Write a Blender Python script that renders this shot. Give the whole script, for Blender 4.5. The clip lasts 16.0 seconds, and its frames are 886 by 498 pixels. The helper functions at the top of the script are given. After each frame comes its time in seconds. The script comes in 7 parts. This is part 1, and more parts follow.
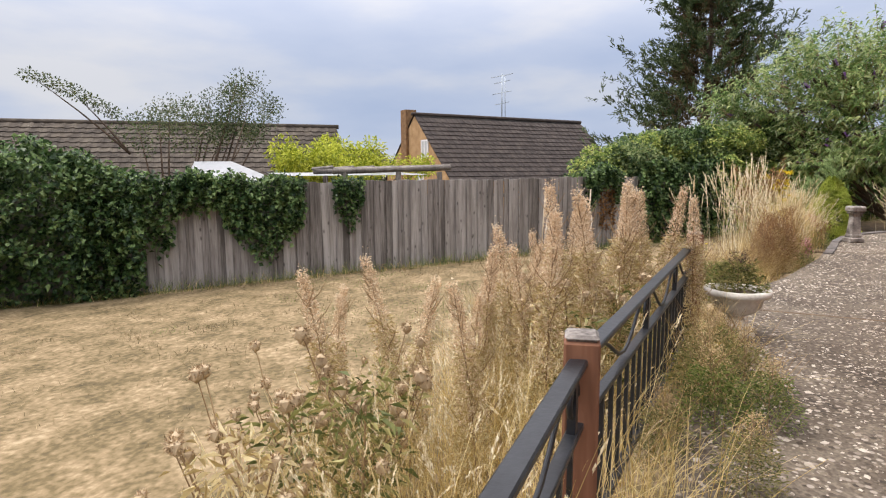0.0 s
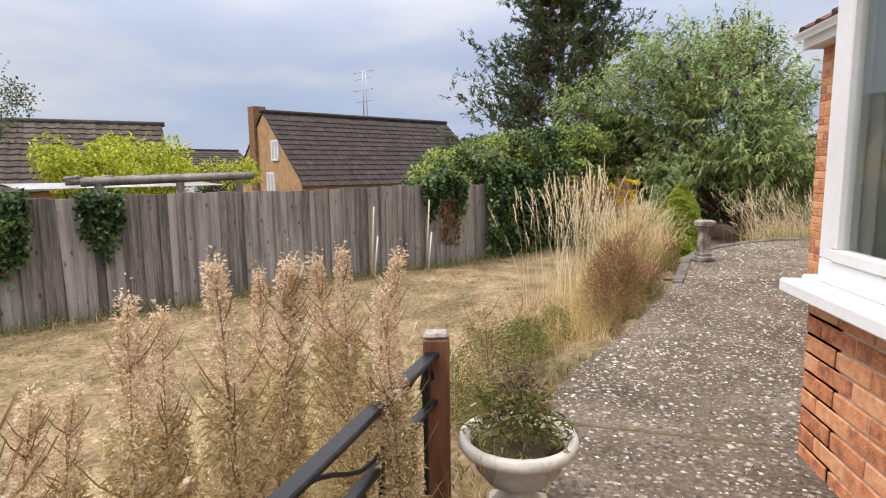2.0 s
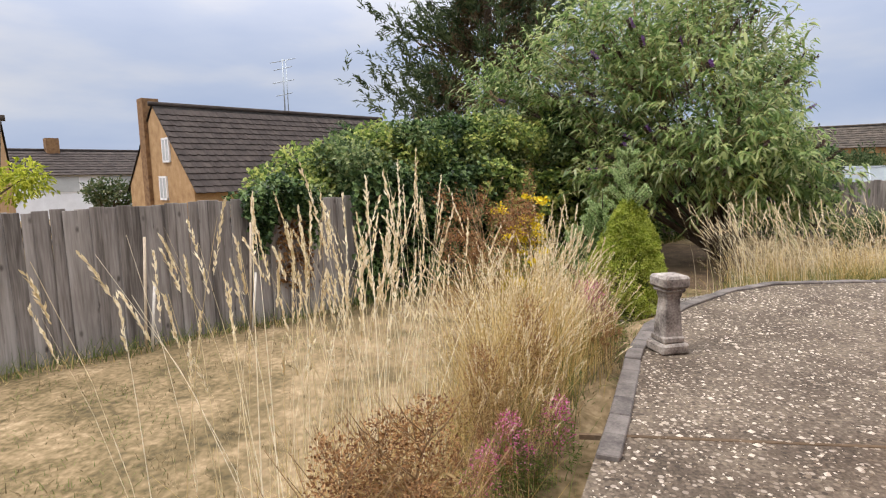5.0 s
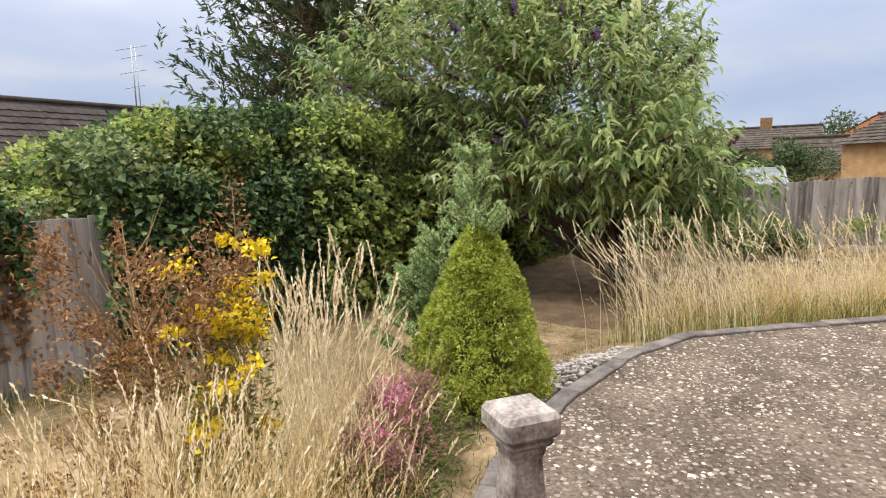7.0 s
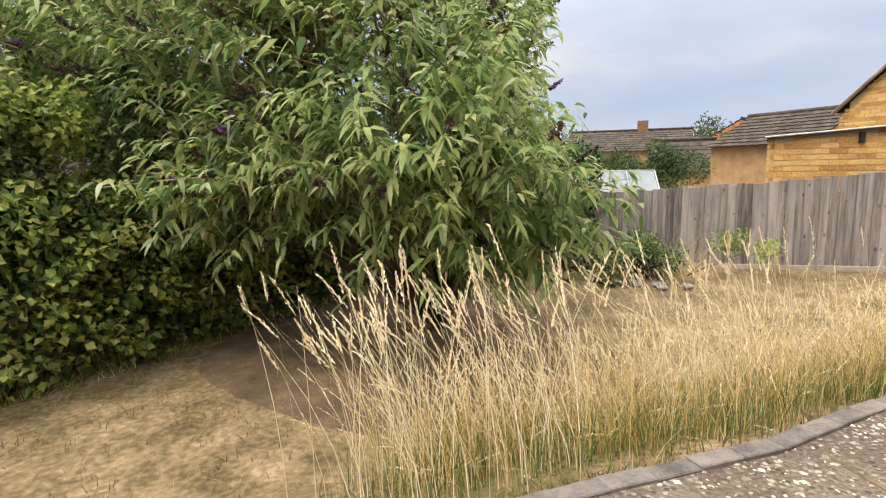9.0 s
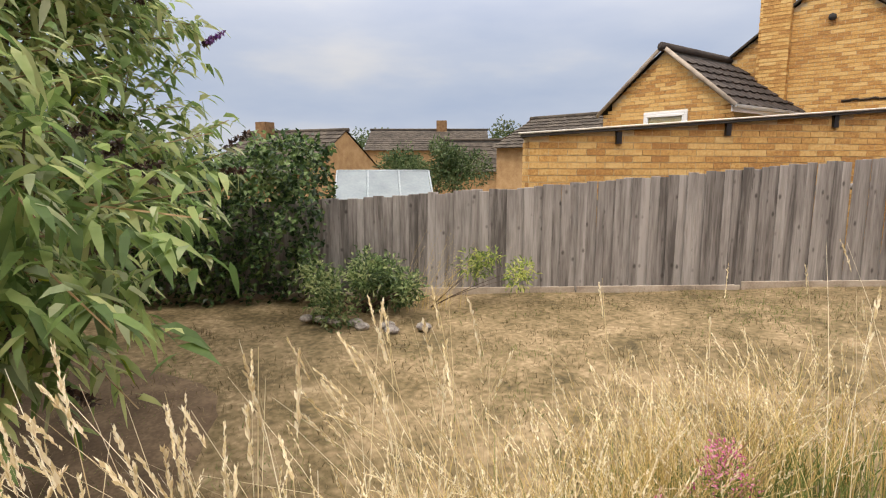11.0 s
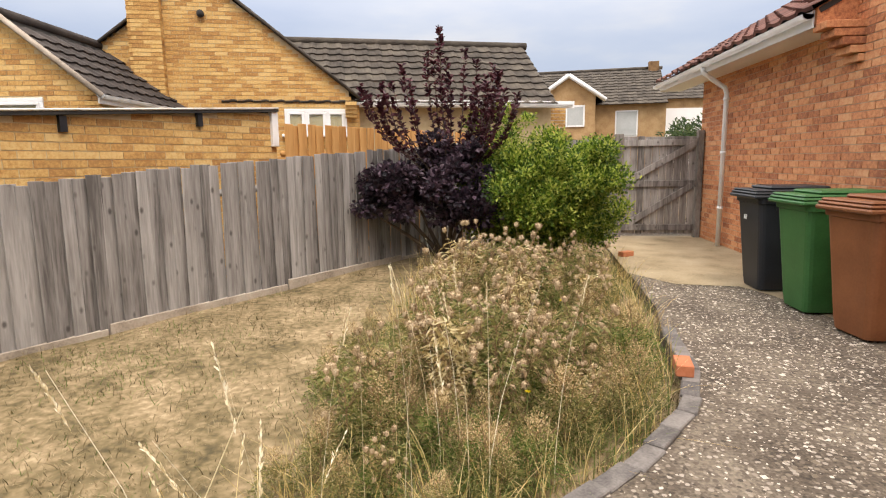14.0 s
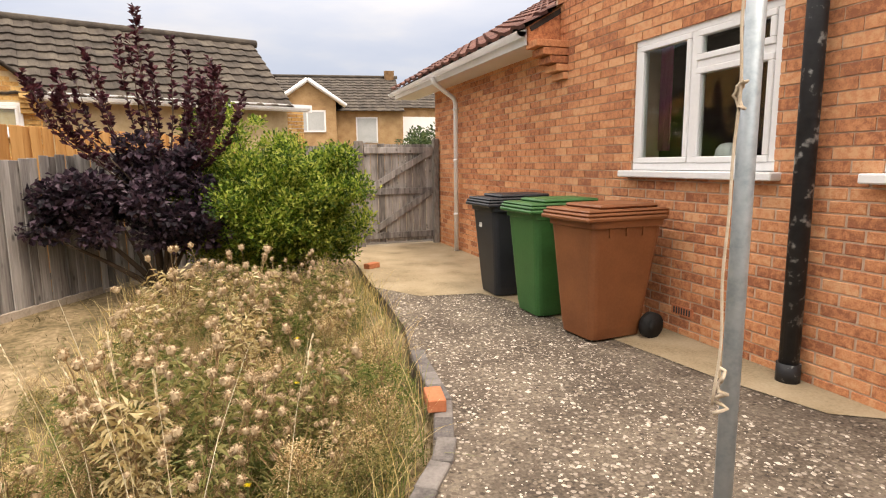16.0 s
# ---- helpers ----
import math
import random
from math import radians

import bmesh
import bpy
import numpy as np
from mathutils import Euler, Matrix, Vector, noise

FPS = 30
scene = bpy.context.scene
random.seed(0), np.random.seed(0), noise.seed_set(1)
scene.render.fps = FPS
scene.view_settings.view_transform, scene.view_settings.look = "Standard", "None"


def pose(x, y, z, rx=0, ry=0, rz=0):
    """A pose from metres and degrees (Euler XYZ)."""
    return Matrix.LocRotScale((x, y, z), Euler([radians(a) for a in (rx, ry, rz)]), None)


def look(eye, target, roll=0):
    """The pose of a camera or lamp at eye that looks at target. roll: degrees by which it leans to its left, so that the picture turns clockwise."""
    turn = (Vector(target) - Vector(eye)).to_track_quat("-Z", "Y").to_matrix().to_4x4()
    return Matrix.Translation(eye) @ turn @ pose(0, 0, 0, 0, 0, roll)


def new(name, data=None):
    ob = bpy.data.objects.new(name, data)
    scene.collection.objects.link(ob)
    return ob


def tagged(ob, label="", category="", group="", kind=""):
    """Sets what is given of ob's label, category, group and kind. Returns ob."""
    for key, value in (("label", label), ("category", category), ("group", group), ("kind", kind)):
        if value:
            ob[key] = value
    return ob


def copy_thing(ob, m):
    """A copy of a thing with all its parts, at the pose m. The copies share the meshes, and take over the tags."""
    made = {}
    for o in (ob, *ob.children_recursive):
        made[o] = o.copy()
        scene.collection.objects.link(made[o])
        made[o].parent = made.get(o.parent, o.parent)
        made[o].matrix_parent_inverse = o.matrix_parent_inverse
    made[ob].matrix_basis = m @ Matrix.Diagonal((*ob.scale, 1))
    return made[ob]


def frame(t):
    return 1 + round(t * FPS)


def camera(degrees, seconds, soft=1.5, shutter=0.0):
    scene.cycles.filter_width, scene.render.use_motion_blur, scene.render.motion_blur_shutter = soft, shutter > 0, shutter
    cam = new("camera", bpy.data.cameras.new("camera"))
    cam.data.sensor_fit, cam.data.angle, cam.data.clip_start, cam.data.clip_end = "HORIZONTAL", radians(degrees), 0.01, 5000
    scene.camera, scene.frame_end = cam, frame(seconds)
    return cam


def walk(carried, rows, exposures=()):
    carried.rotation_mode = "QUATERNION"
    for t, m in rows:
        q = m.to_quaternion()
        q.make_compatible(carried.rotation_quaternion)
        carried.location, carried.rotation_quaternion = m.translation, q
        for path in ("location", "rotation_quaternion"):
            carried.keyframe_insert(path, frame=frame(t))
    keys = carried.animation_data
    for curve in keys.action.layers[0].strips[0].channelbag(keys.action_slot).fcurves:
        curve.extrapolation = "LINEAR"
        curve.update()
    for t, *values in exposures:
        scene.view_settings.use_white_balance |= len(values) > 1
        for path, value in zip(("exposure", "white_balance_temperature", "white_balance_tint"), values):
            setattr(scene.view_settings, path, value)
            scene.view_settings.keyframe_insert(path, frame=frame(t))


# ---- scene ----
cam = camera(75.4, 16.0, soft=1.15)
PATH = [
    (0, (8.467, -5.267, 1.023), (6.604, -5.944, 0.758), -0.4),
    (0.5, (7.957, -5.196, 1.072), (6.042, -5.708, 0.805), -0.5),
    (1, (7.416, -5.026, 1.084), (5.472, -5.411, 0.816), -0.5),
    (1.5, (6.892, -4.872, 1.123), (4.937, -5.201, 0.853), -0.7),
    (2, (6.331, -4.713, 1.151), (4.371, -5.006, 0.882), -0.7),
    (2.5, (5.759, -4.586, 1.167), (3.798, -4.877, 0.898), -0.7),
    (3, (5.14, -4.478, 1.184), (3.178, -4.763, 0.918), -0.5),
    (5.5, (2.066, -3.471, 1.197), (0.086, -3.567, 0.929), -1.2),
    (6, (1.53, -3.288, 1.2), (-0.453, -3.286, 0.934), -1.3),
    (6.5, (1.008, -3.102, 1.212), (-0.973, -3.044, 0.946), -1.3),
    (7, (0.5, -2.892, 1.216), (-1.477, -2.748, 0.949), -1.3),
    (7.5, (-0.047, -2.643, 1.214), (-2.017, -2.423, 0.946), -1.4),
    (8, (-0.541, -2.383, 1.239), (-2.497, -2.061, 0.97), -1.4),
    (10.5, (-2.888, 0.509, 1.223), (-4.686, 1.336, 0.936), -0.0),
    (11, (-3.085, 0.698, 1.234), (-4.76, 1.753, 0.946), 0.1),
    (11.5, (-3.212, 0.938, 1.232), (-4.673, 2.273, 0.945), -0.3),
    (12, (-3.319, 1.193, 1.221), (-4.586, 2.714, 0.934), -0.6),
    (12.5, (-3.342, 1.487, 1.251), (-4.364, 3.181, 0.954), -0.7),
    (13, (-3.327, 1.773, 1.246), (-4.084, 3.601, 0.951), -0.7),
    (13.5, (-3.358, 2.095, 1.269), (-3.829, 4.016, 0.971), -0.7),
    (14, (-3.351, 2.418, 1.297), (-3.536, 4.386, 0.994), -0.7),
    (14.5, (-3.303, 2.711, 1.307), (-3.295, 4.688, 1.003), -0.8),
    (15, (-3.207, 2.944, 1.305), (-2.936, 4.903, 1.006), -0.6),
    (15.5, (-3.13, 3.011, 1.329), (-2.652, 4.93, 1.03), -0.7),
    (16, (-3.161, 3.018, 1.336), (-2.507, 4.884, 1.04), -0.6),
]
walk(cam, [(t, look(eye, target, roll)) for t, eye, target, roll in PATH], [(0.0, -0.03, 6330, 14), (3.0, -0.06, 6330, 14), (6.0, -0.02, 6330, 14), (7.0, 0.12, 6400, 13), (8.0, 0.28, 6550, 12), (10.4, 0.06, 6900, 13), (11.5, -0.04, 6700, 12), (14.0, 0.16, 6700, 12), (16.0, 0.28, 7200, 14)])

# ---- world, sun, exposure ----
world = bpy.data.worlds.new("overcast_sky")
scene.world = world
world.use_nodes = True
wn, wl = world.node_tree.nodes, world.node_tree.links
wn.clear()
w_out = wn.new("ShaderNodeOutputWorld")
w_bg = wn.new("ShaderNodeBackground")
w_sky = wn.new("ShaderNodeTexSky")
w_sky.sky_type, w_sky.sun_disc = "NISHITA", False
w_sky.sun_elevation, w_sky.sun_rotation = radians(62), radians(160)
w_co = wn.new("ShaderNodeTexCoord")
w_map = wn.new("ShaderNodeMapping")
w_map.inputs["Scale"].default_value = (1.0, 1.0, 3.6)
w_noise = wn.new("ShaderNodeTexNoise")
w_noise.inputs["Scale"].default_value = 2.1
w_noise.inputs["Detail"].default_value = 7
w_noise.inputs["Roughness"].default_value = 0.5
w_ramp = wn.new("ShaderNodeValToRGB")
w_ramp.color_ramp.elements[0].position, w_ramp.color_ramp.elements[0].color = 0.30, (5.1, 6.5, 9.2, 1)
w_ramp.color_ramp.elements[1].position, w_ramp.color_ramp.elements[1].color = 0.70, (10.2, 10.4, 10.6, 1)
e_mid = w_ramp.color_ramp.elements.new(0.52)
e_mid.color = (7.0, 8.1, 10.1, 1)
w_mix = wn.new("ShaderNodeMix")
w_mix.data_type = "RGBA"
w_mix.inputs[0].default_value = 0.9
wl.new(w_co.outputs["Generated"], w_map.inputs["Vector"])
wl.new(w_map.outputs["Vector"], w_noise.inputs["Vector"])
wl.new(w_noise.outputs["Fac"], w_ramp.inputs["Fac"])
wl.new(w_sky.outputs["Color"], w_mix.inputs[6])
wl.new(w_ramp.outputs["Color"], w_mix.inputs[7])
w_bg.inputs["Strength"].default_value = 0.075
# an overcast sky grows brighter and whiter towards the zenith
w_sep = wn.new("ShaderNodeSeparateXYZ")
wl.new(w_co.outputs["Generated"], w_sep.inputs[0])
w_pow = wn.new("ShaderNodeMapRange")
w_pow.interpolation_type = "SMOOTHSTEP"
w_pow.inputs["From Min"].default_value, w_pow.inputs["From Max"].default_value = 0.12, 0.82
wl.new(w_sep.outputs["Z"], w_pow.inputs["Value"])
w_up = wn.new("ShaderNodeMix")
w_up.data_type, w_up.blend_type = "RGBA", "ADD"
w_zen = wn.new("ShaderNodeMix")
w_zen.data_type = "RGBA"
w_zen.inputs[6].default_value, w_zen.inputs[7].default_value = (0, 0, 0, 1), (29, 27, 24.5, 1)
wl.new(w_pow.outputs[0], w_zen.inputs[0])
w_up.inputs[0].default_value = 1.0
wl.new(w_mix.outputs[2], w_up.inputs[6])
wl.new(w_zen.outputs[2], w_up.inputs[7])
wl.new(w_up.outputs[2], w_bg.inputs["Color"])
wl.new(w_bg.outputs["Background"], w_out.inputs["Surface"])

sun = new("sun", bpy.data.lights.new("sun", "SUN"))
sun.data.energy, sun.data.angle, sun.data.color = 2.4, radians(20), (1.0, 0.93, 0.83)
sun.matrix_world = look((0, 0, 30), (-5.5, 15, 0))

# ---- materials ----


def material(name, colours, rough=0.8, scale=6.0, fine=60.0, bump=0.2, metal=0.0, island=0.0, obj=0.0,
             stretch=(1, 1, 1), spec=0.3, fine_mix=0.35, trans=0.0):
    """A mottled surface: two noises pick among the colours; islands or objects vary in value."""
    m = bpy.data.materials.new(name)
    m.use_nodes = True
    n, k = m.node_tree.nodes, m.node_tree.links
    b = n["Principled BSDF"]
    b.inputs["Roughness"].default_value = rough
    b.inputs["Metallic"].default_value = metal
    b.inputs["Specular IOR Level"].default_value = spec
    co = n.new("ShaderNodeTexCoord")
    mp = n.new("ShaderNodeMapping")
    mp.inputs["Scale"].default_value = stretch
    if obj:
        inf = n.new("ShaderNodeObjectInfo")
        shift = n.new("ShaderNodeVectorMath")
        shift.operation = "ADD"
        k.new(co.outputs["Object"], shift.inputs[0])
        k.new(inf.outputs["Location"], shift.inputs[1])
        k.new(shift.outputs[0], mp.inputs["Vector"])
    else:
        k.new(co.outputs["Object"], mp.inputs["Vector"])
    n1 = n.new("ShaderNodeTexNoise")
    n1.inputs["Scale"].default_value, n1.inputs["Detail"].default_value = scale, 5
    n2 = n.new("ShaderNodeTexNoise")
    n2.inputs["Scale"].default_value, n2.inputs["Detail"].default_value = fine, 3
    k.new(mp.outputs["Vector"], n1.inputs["Vector"])
    k.new(mp.outputs["Vector"], n2.inputs["Vector"])
    mx = n.new("ShaderNodeMix")
    mx.inputs[0].default_value = fine_mix
    k.new(n1.outputs["Fac"], mx.inputs[2])
    k.new(n2.outputs["Fac"], mx.inputs[3])
    ramp = n.new("ShaderNodeValToRGB")
    els = ramp.color_ramp.elements
    while len(els) < len(colours):
        els.new(0.5)
    for i, c in enumerate(colours):
        els[i].position = 0.32 + 0.36 * i / max(1, len(colours) - 1)
        els[i].color = (*c, 1)
    last = mx.outputs[0]
    if island or obj:
        src = n.new("ShaderNodeNewGeometry").outputs["Random Per Island"] if island else n.new("ShaderNodeObjectInfo").outputs["Random"]
        ad = n.new("ShaderNodeMath")
        ad.operation = "MULTIPLY_ADD"
        k.new(src, ad.inputs[0])
        amt = island or obj
        ad.inputs[1].default_value, ad.inputs[2].default_value = amt, -amt / 2
        sm = n.new("ShaderNodeMath")
        k.new(last, sm.inputs[0])
        k.new(ad.outputs[0], sm.inputs[1])
        last = sm.outputs[0]
    k.new(last, ramp.inputs["Fac"])
    k.new(ramp.outputs["Color"], b.inputs["Base Color"])
    if bump:
        bp = n.new("ShaderNodeBump")
        bp.inputs["Strength"].default_value, bp.inputs["Distance"].default_value = bump, 0.01
        k.new(mx.outputs[0], bp.inputs["Height"])
        k.new(bp.outputs["Normal"], b.inputs["Normal"])
    if trans:
        t = n.new("ShaderNodeBsdfTranslucent")
        k.new(ramp.outputs["Color"], t.inputs["Color"])
        s = n.new("ShaderNodeMixShader")
        s.inputs[0].default_value = trans
        k.new(b.outputs[0], s.inputs[1])
        k.new(t.outputs[0], s.inputs[2])
        k.new(s.outputs[0], n["Material Output"].inputs["Surface"])
    return m


def glass_pane(name, tint=(0.92, 0.95, 0.93), gloss=0.35):
    m = bpy.data.materials.new(name)
    m.use_nodes = True
    n, k = m.node_tree.nodes, m.node_tree.links
    n.remove(n["Principled BSDF"])
    tr, gl, mx = n.new("ShaderNodeBsdfTransparent"), n.new("ShaderNodeBsdfGlossy"), n.new("ShaderNodeMixShader")
    tr.inputs["Color"].default_value = (*tint, 1)
    gl.inputs["Roughness"].default_value = 0.03
    lw = n.new("ShaderNodeLayerWeight")
    lw.inputs["Blend"].default_value = 0.5
    pw, ma = n.new("ShaderNodeMath"), n.new("ShaderNodeMath")
    pw.operation, pw.inputs[1].default_value = "POWER", 4.0
    ma.operation, ma.inputs[1].default_value, ma.inputs[2].default_value = "MULTIPLY_ADD", 0.8, 0.05
    k.new(lw.outputs["Facing"], pw.inputs[0])
    k.new(pw.outputs[0], ma.inputs[0])
    k.new(ma.outputs[0], mx.inputs[0])
    k.new(tr.outputs[0], mx.inputs[1])
    k.new(gl.outputs[0], mx.inputs[2])
    k.new(mx.outputs[0], n["Material Output"].inputs["Surface"])
    return m


def speckle(m, scale, stones, amount=0.7, stretch=(1, 1, 1), reach=0.45, bump=0.5):
    """Lays stones (or knots) of random tone over a mottled material: one Voronoi cell each, with uneven edges."""
    n, k = m.node_tree.nodes, m.node_tree.links
    b = n["Principled BSDF"]
    old = b.inputs["Base Color"].links[0].from_socket
    co = n["Mapping"].inputs["Vector"].links[0].from_socket
    mp = n.new("ShaderNodeMapping")
    mp.inputs["Scale"].default_value = stretch
    k.new(co, mp.inputs["Vector"])
    vo = n.new("ShaderNodeTexVoronoi")
    vo.inputs["Scale"].default_value = scale
    k.new(mp.outputs["Vector"], vo.inputs["Vector"])
    sep = n.new("ShaderNodeSeparateColor")
    k.new(vo.outputs["Color"], sep.inputs[0])
    rp = n.new("ShaderNodeValToRGB")
    els = rp.color_ramp.elements
    while len(els) < len(stones):
        els.new(0.5)
    for i, c in enumerate(stones):
        els[i].position = 0.05 + 0.9 * i / max(1, len(stones) - 1)
        els[i].color = (*c, 1)
    k.new(sep.outputs[0], rp.inputs["Fac"])
    lim = n.new("ShaderNodeMapRange")
    lim.inputs[1].default_value, lim.inputs[2].default_value = reach, reach - 0.12
    lim.inputs[3].default_value, lim.inputs[4].default_value = 0.0, amount
    k.new(vo.outputs["Distance"], lim.inputs[0])
    mx = n.new("ShaderNodeMix")
    mx.data_type = "RGBA"
    k.new(lim.outputs[0], mx.inputs[0])
    k.new(old, mx.inputs[6])
    k.new(rp.outputs["Color"], mx.inputs[7])
    k.new(mx.outputs[2], b.inputs["Base Color"])
    if bump:
        bp = n.new("ShaderNodeBump")
        bp.inputs["Strength"].default_value, bp.inputs["Distance"].default_value = bump, 0.006
        k.new(lim.outputs[0], bp.inputs["Height"])
        if b.inputs["Normal"].links:
            k.new(b.inputs["Normal"].links[0].from_socket, bp.inputs["Normal"])
        k.new(bp.outputs["Normal"], b.inputs["Normal"])
    return m


M = {}
M["lawn"] = material("dry_lawn", [(0.064, 0.05, 0.024), (0.14, 0.105, 0.05), (0.245, 0.18, 0.10), (0.38, 0.295, 0.18)], 0.95, 2.6, 19, 1.0, fine_mix=0.5)
M["soil"] = material("soil", [(0.07, 0.047, 0.028), (0.13, 0.09, 0.055), (0.22, 0.155, 0.095)], 0.95, 4, 40, 0.6)
M["straw"] = material("straw", [(0.42, 0.30, 0.10), (0.64, 0.49, 0.20), (0.80, 0.65, 0.34)], 0.7, 3, 40, 0, island=0.5, trans=0.3)
M["pale_straw"] = material("pale_straw", [(0.60, 0.49, 0.28), (0.78, 0.68, 0.46), (0.90, 0.83, 0.64)], 0.7, 3, 40, 0, island=0.5, trans=0.3)
M["lawn_tuft"] = material("lawn_tuft", [(0.07, 0.053, 0.022), (0.20, 0.15, 0.075), (0.41, 0.325, 0.195)], 0.8, 2.2, 30, 0, island=0.45, trans=0.25)
M["green_tuft"] = material("green_tuft", [(0.07, 0.11, 0.02), (0.14, 0.19, 0.05), (0.24, 0.26, 0.09)], 0.8, 3, 30, 0, island=0.4, trans=0.3)
M["aggregate"] = material("aggregate", [(0.03, 0.023, 0.017), (0.085, 0.067, 0.05), (0.155, 0.126, 0.095), (0.235, 0.198, 0.152)], 0.9, 2.2, 55, 0.8, fine_mix=0.5)
speckle(M["aggregate"], 36, [(0.038, 0.03, 0.023), (0.10, 0.077, 0.058), (0.085, 0.068, 0.052), (0.165, 0.131, 0.097), (0.23, 0.19, 0.148), (0.40, 0.35, 0.295)], 0.8, reach=0.5)
M["sandy"] = material("sandy_concrete", [(0.22, 0.17, 0.10), (0.34, 0.27, 0.17), (0.42, 0.34, 0.23)], 0.95, 2.5, 60, 0.5)
M["pebble"] = material("pebble", [(0.165, 0.133, 0.097), (0.325, 0.28, 0.223), (0.56, 0.505, 0.43)], 0.85, 8, 80, 0.2, island=0.6)
M["gravel"] = material("gravel", [(0.13, 0.115, 0.10), (0.26, 0.235, 0.21), (0.42, 0.39, 0.35)], 0.9, 8, 80, 0.2, island=0.6)
M["kerb"] = material("blue_brick", [(0.075, 0.068, 0.065), (0.15, 0.135, 0.125), (0.22, 0.20, 0.185)], 0.9, 9, 70, 0.4, obj=0.16)
M["board"] = material("grey_board", [(0.10, 0.09, 0.084), (0.195, 0.178, 0.167), (0.285, 0.264, 0.25), (0.38, 0.355, 0.337)], 0.9, 11, 60, 0.6, obj=0.22, stretch=(1, 1, 0.1))
speckle(M["board"], 8.5, [(0.045, 0.04, 0.037), (0.07, 0.062, 0.057), (0.10, 0.09, 0.085)], 0.8, (1, 1, 0.8), 0.19, 0)
M["board_old"] = material("weathered_board", [(0.085, 0.075, 0.067), (0.175, 0.157, 0.144), (0.265, 0.243, 0.226), (0.35, 0.326, 0.306)], 0.9, 10, 60, 0.6, obj=0.22, stretch=(1, 1, 0.1))
speckle(M["board_old"], 8.5, [(0.04, 0.034, 0.03), (0.06, 0.052, 0.046), (0.09, 0.08, 0.072)], 0.8, (1, 1, 0.8), 0.19, 0)
M["orange_board"] = material("orange_board", [(0.36, 0.17, 0.05), (0.52, 0.27, 0.09), (0.60, 0.34, 0.13)], 0.85, 5, 50, 0.3, obj=0.2, stretch=(1, 1, 0.15))
M["gravel_board"] = material("gravel_board", [(0.22, 0.18, 0.14), (0.36, 0.30, 0.24), (0.46, 0.40, 0.33)], 0.9, 4, 50, 0.3)
M["brick"] = material("red_brick", [(0.30, 0.115, 0.06), (0.49, 0.20, 0.093), (0.60, 0.27, 0.128), (0.66, 0.36, 0.19)], 0.9, 26, 110, 0.45, obj=0.30)
M["brick_i"] = material("red_brick_far", [(0.30, 0.115, 0.06), (0.49, 0.20, 0.093), (0.60, 0.27, 0.128), (0.66, 0.36, 0.19)], 0.9, 26, 110, 0.45, island=0.30)
M["old_brick"] = material("sooty_brick", [(0.10, 0.055, 0.03), (0.2, 0.115, 0.055), (0.28, 0.17, 0.08)], 0.9, 6, 60, 0.3)
M["mortar"] = material("mortar", [(0.44, 0.30, 0.21), (0.56, 0.41, 0.30)], 0.95, 12, 90, 0.4)
M["yellow_brick"] = material("yellow_brick", [(0.36, 0.18, 0.06), (0.50, 0.28, 0.09), (0.59, 0.36, 0.125), (0.66, 0.45, 0.19)], 0.9, 34, 110, 0.4, island=0.34)
M["far_brick"] = material("far_buff_brick", [(0.27, 0.165, 0.08), (0.37, 0.235, 0.115), (0.47, 0.32, 0.17)], 0.9, 3, 30, 0.3)
M["yellow_mortar"] = material("pale_mortar", [(0.46, 0.35, 0.20), (0.60, 0.48, 0.30)], 0.95, 12, 90, 0.3)
M["tile"] = material("brown_tile", [(0.022, 0.017, 0.015), (0.042, 0.033, 0.029), (0.07, 0.056, 0.048)], 0.85, 3, 50, 0.4, island=0.12)
M["tile_red"] = material("red_brown_tile", [(0.06, 0.026, 0.022), (0.12, 0.05, 0.038), (0.18, 0.085, 0.065)], 0.85, 3, 50, 0.4, island=0.2)
M["tile_moss"] = material("mossy_tile", [(0.03, 0.025, 0.02), (0.065, 0.053, 0.042), (0.115, 0.097, 0.075)], 0.9, 3, 40, 0.4, island=0.12)
M["white"] = material("white_upvc", [(0.72, 0.72, 0.72), (0.82, 0.82, 0.82)], 0.35, 2, 30, 0.02, spec=0.5)
M["white_rough"] = material("white_stone", [(0.42, 0.39, 0.34), (0.60, 0.57, 0.51), (0.70, 0.67, 0.62)], 0.9, 8, 60, 0.4)
M["stone"] = material("weathered_stone", [(0.07, 0.06, 0.055), (0.19, 0.17, 0.155), (0.34, 0.31, 0.28), (0.5, 0.47, 0.43)], 0.95, 9, 70, 0.7)
M["iron"] = material("black_iron", [(0.012, 0.013, 0.016), (0.03, 0.032, 0.037)], 0.38, 8, 60, 0.25, metal=0.3, spec=0.5)
M["pipe_black"] = material("flaking_black_paint", [(0.012, 0.012, 0.013), (0.02, 0.02, 0.022), (0.025, 0.025, 0.027), (0.45, 0.45, 0.43)], 0.5, 11, 30, 0.3)
M["post_wood"] = material("brown_post", [(0.10, 0.045, 0.025), (0.20, 0.09, 0.05), (0.28, 0.15, 0.09)], 0.75, 6, 40, 0.4, stretch=(1, 1, 0.15))
M["galv"] = material("galvanised", [(0.27, 0.32, 0.35), (0.38, 0.43, 0.46), (0.46, 0.5, 0.53)], 0.5, 14, 60, 0.15, metal=0.5)
M["rope"] = material("rope", [(0.42, 0.34, 0.24), (0.6, 0.51, 0.4)], 0.9, 30, 200, 0.5)
M["bin_black"] = material("bin_charcoal", [(0.014, 0.016, 0.02), (0.026, 0.029, 0.036)], 0.5, 4, 60, 0.08, spec=0.4)
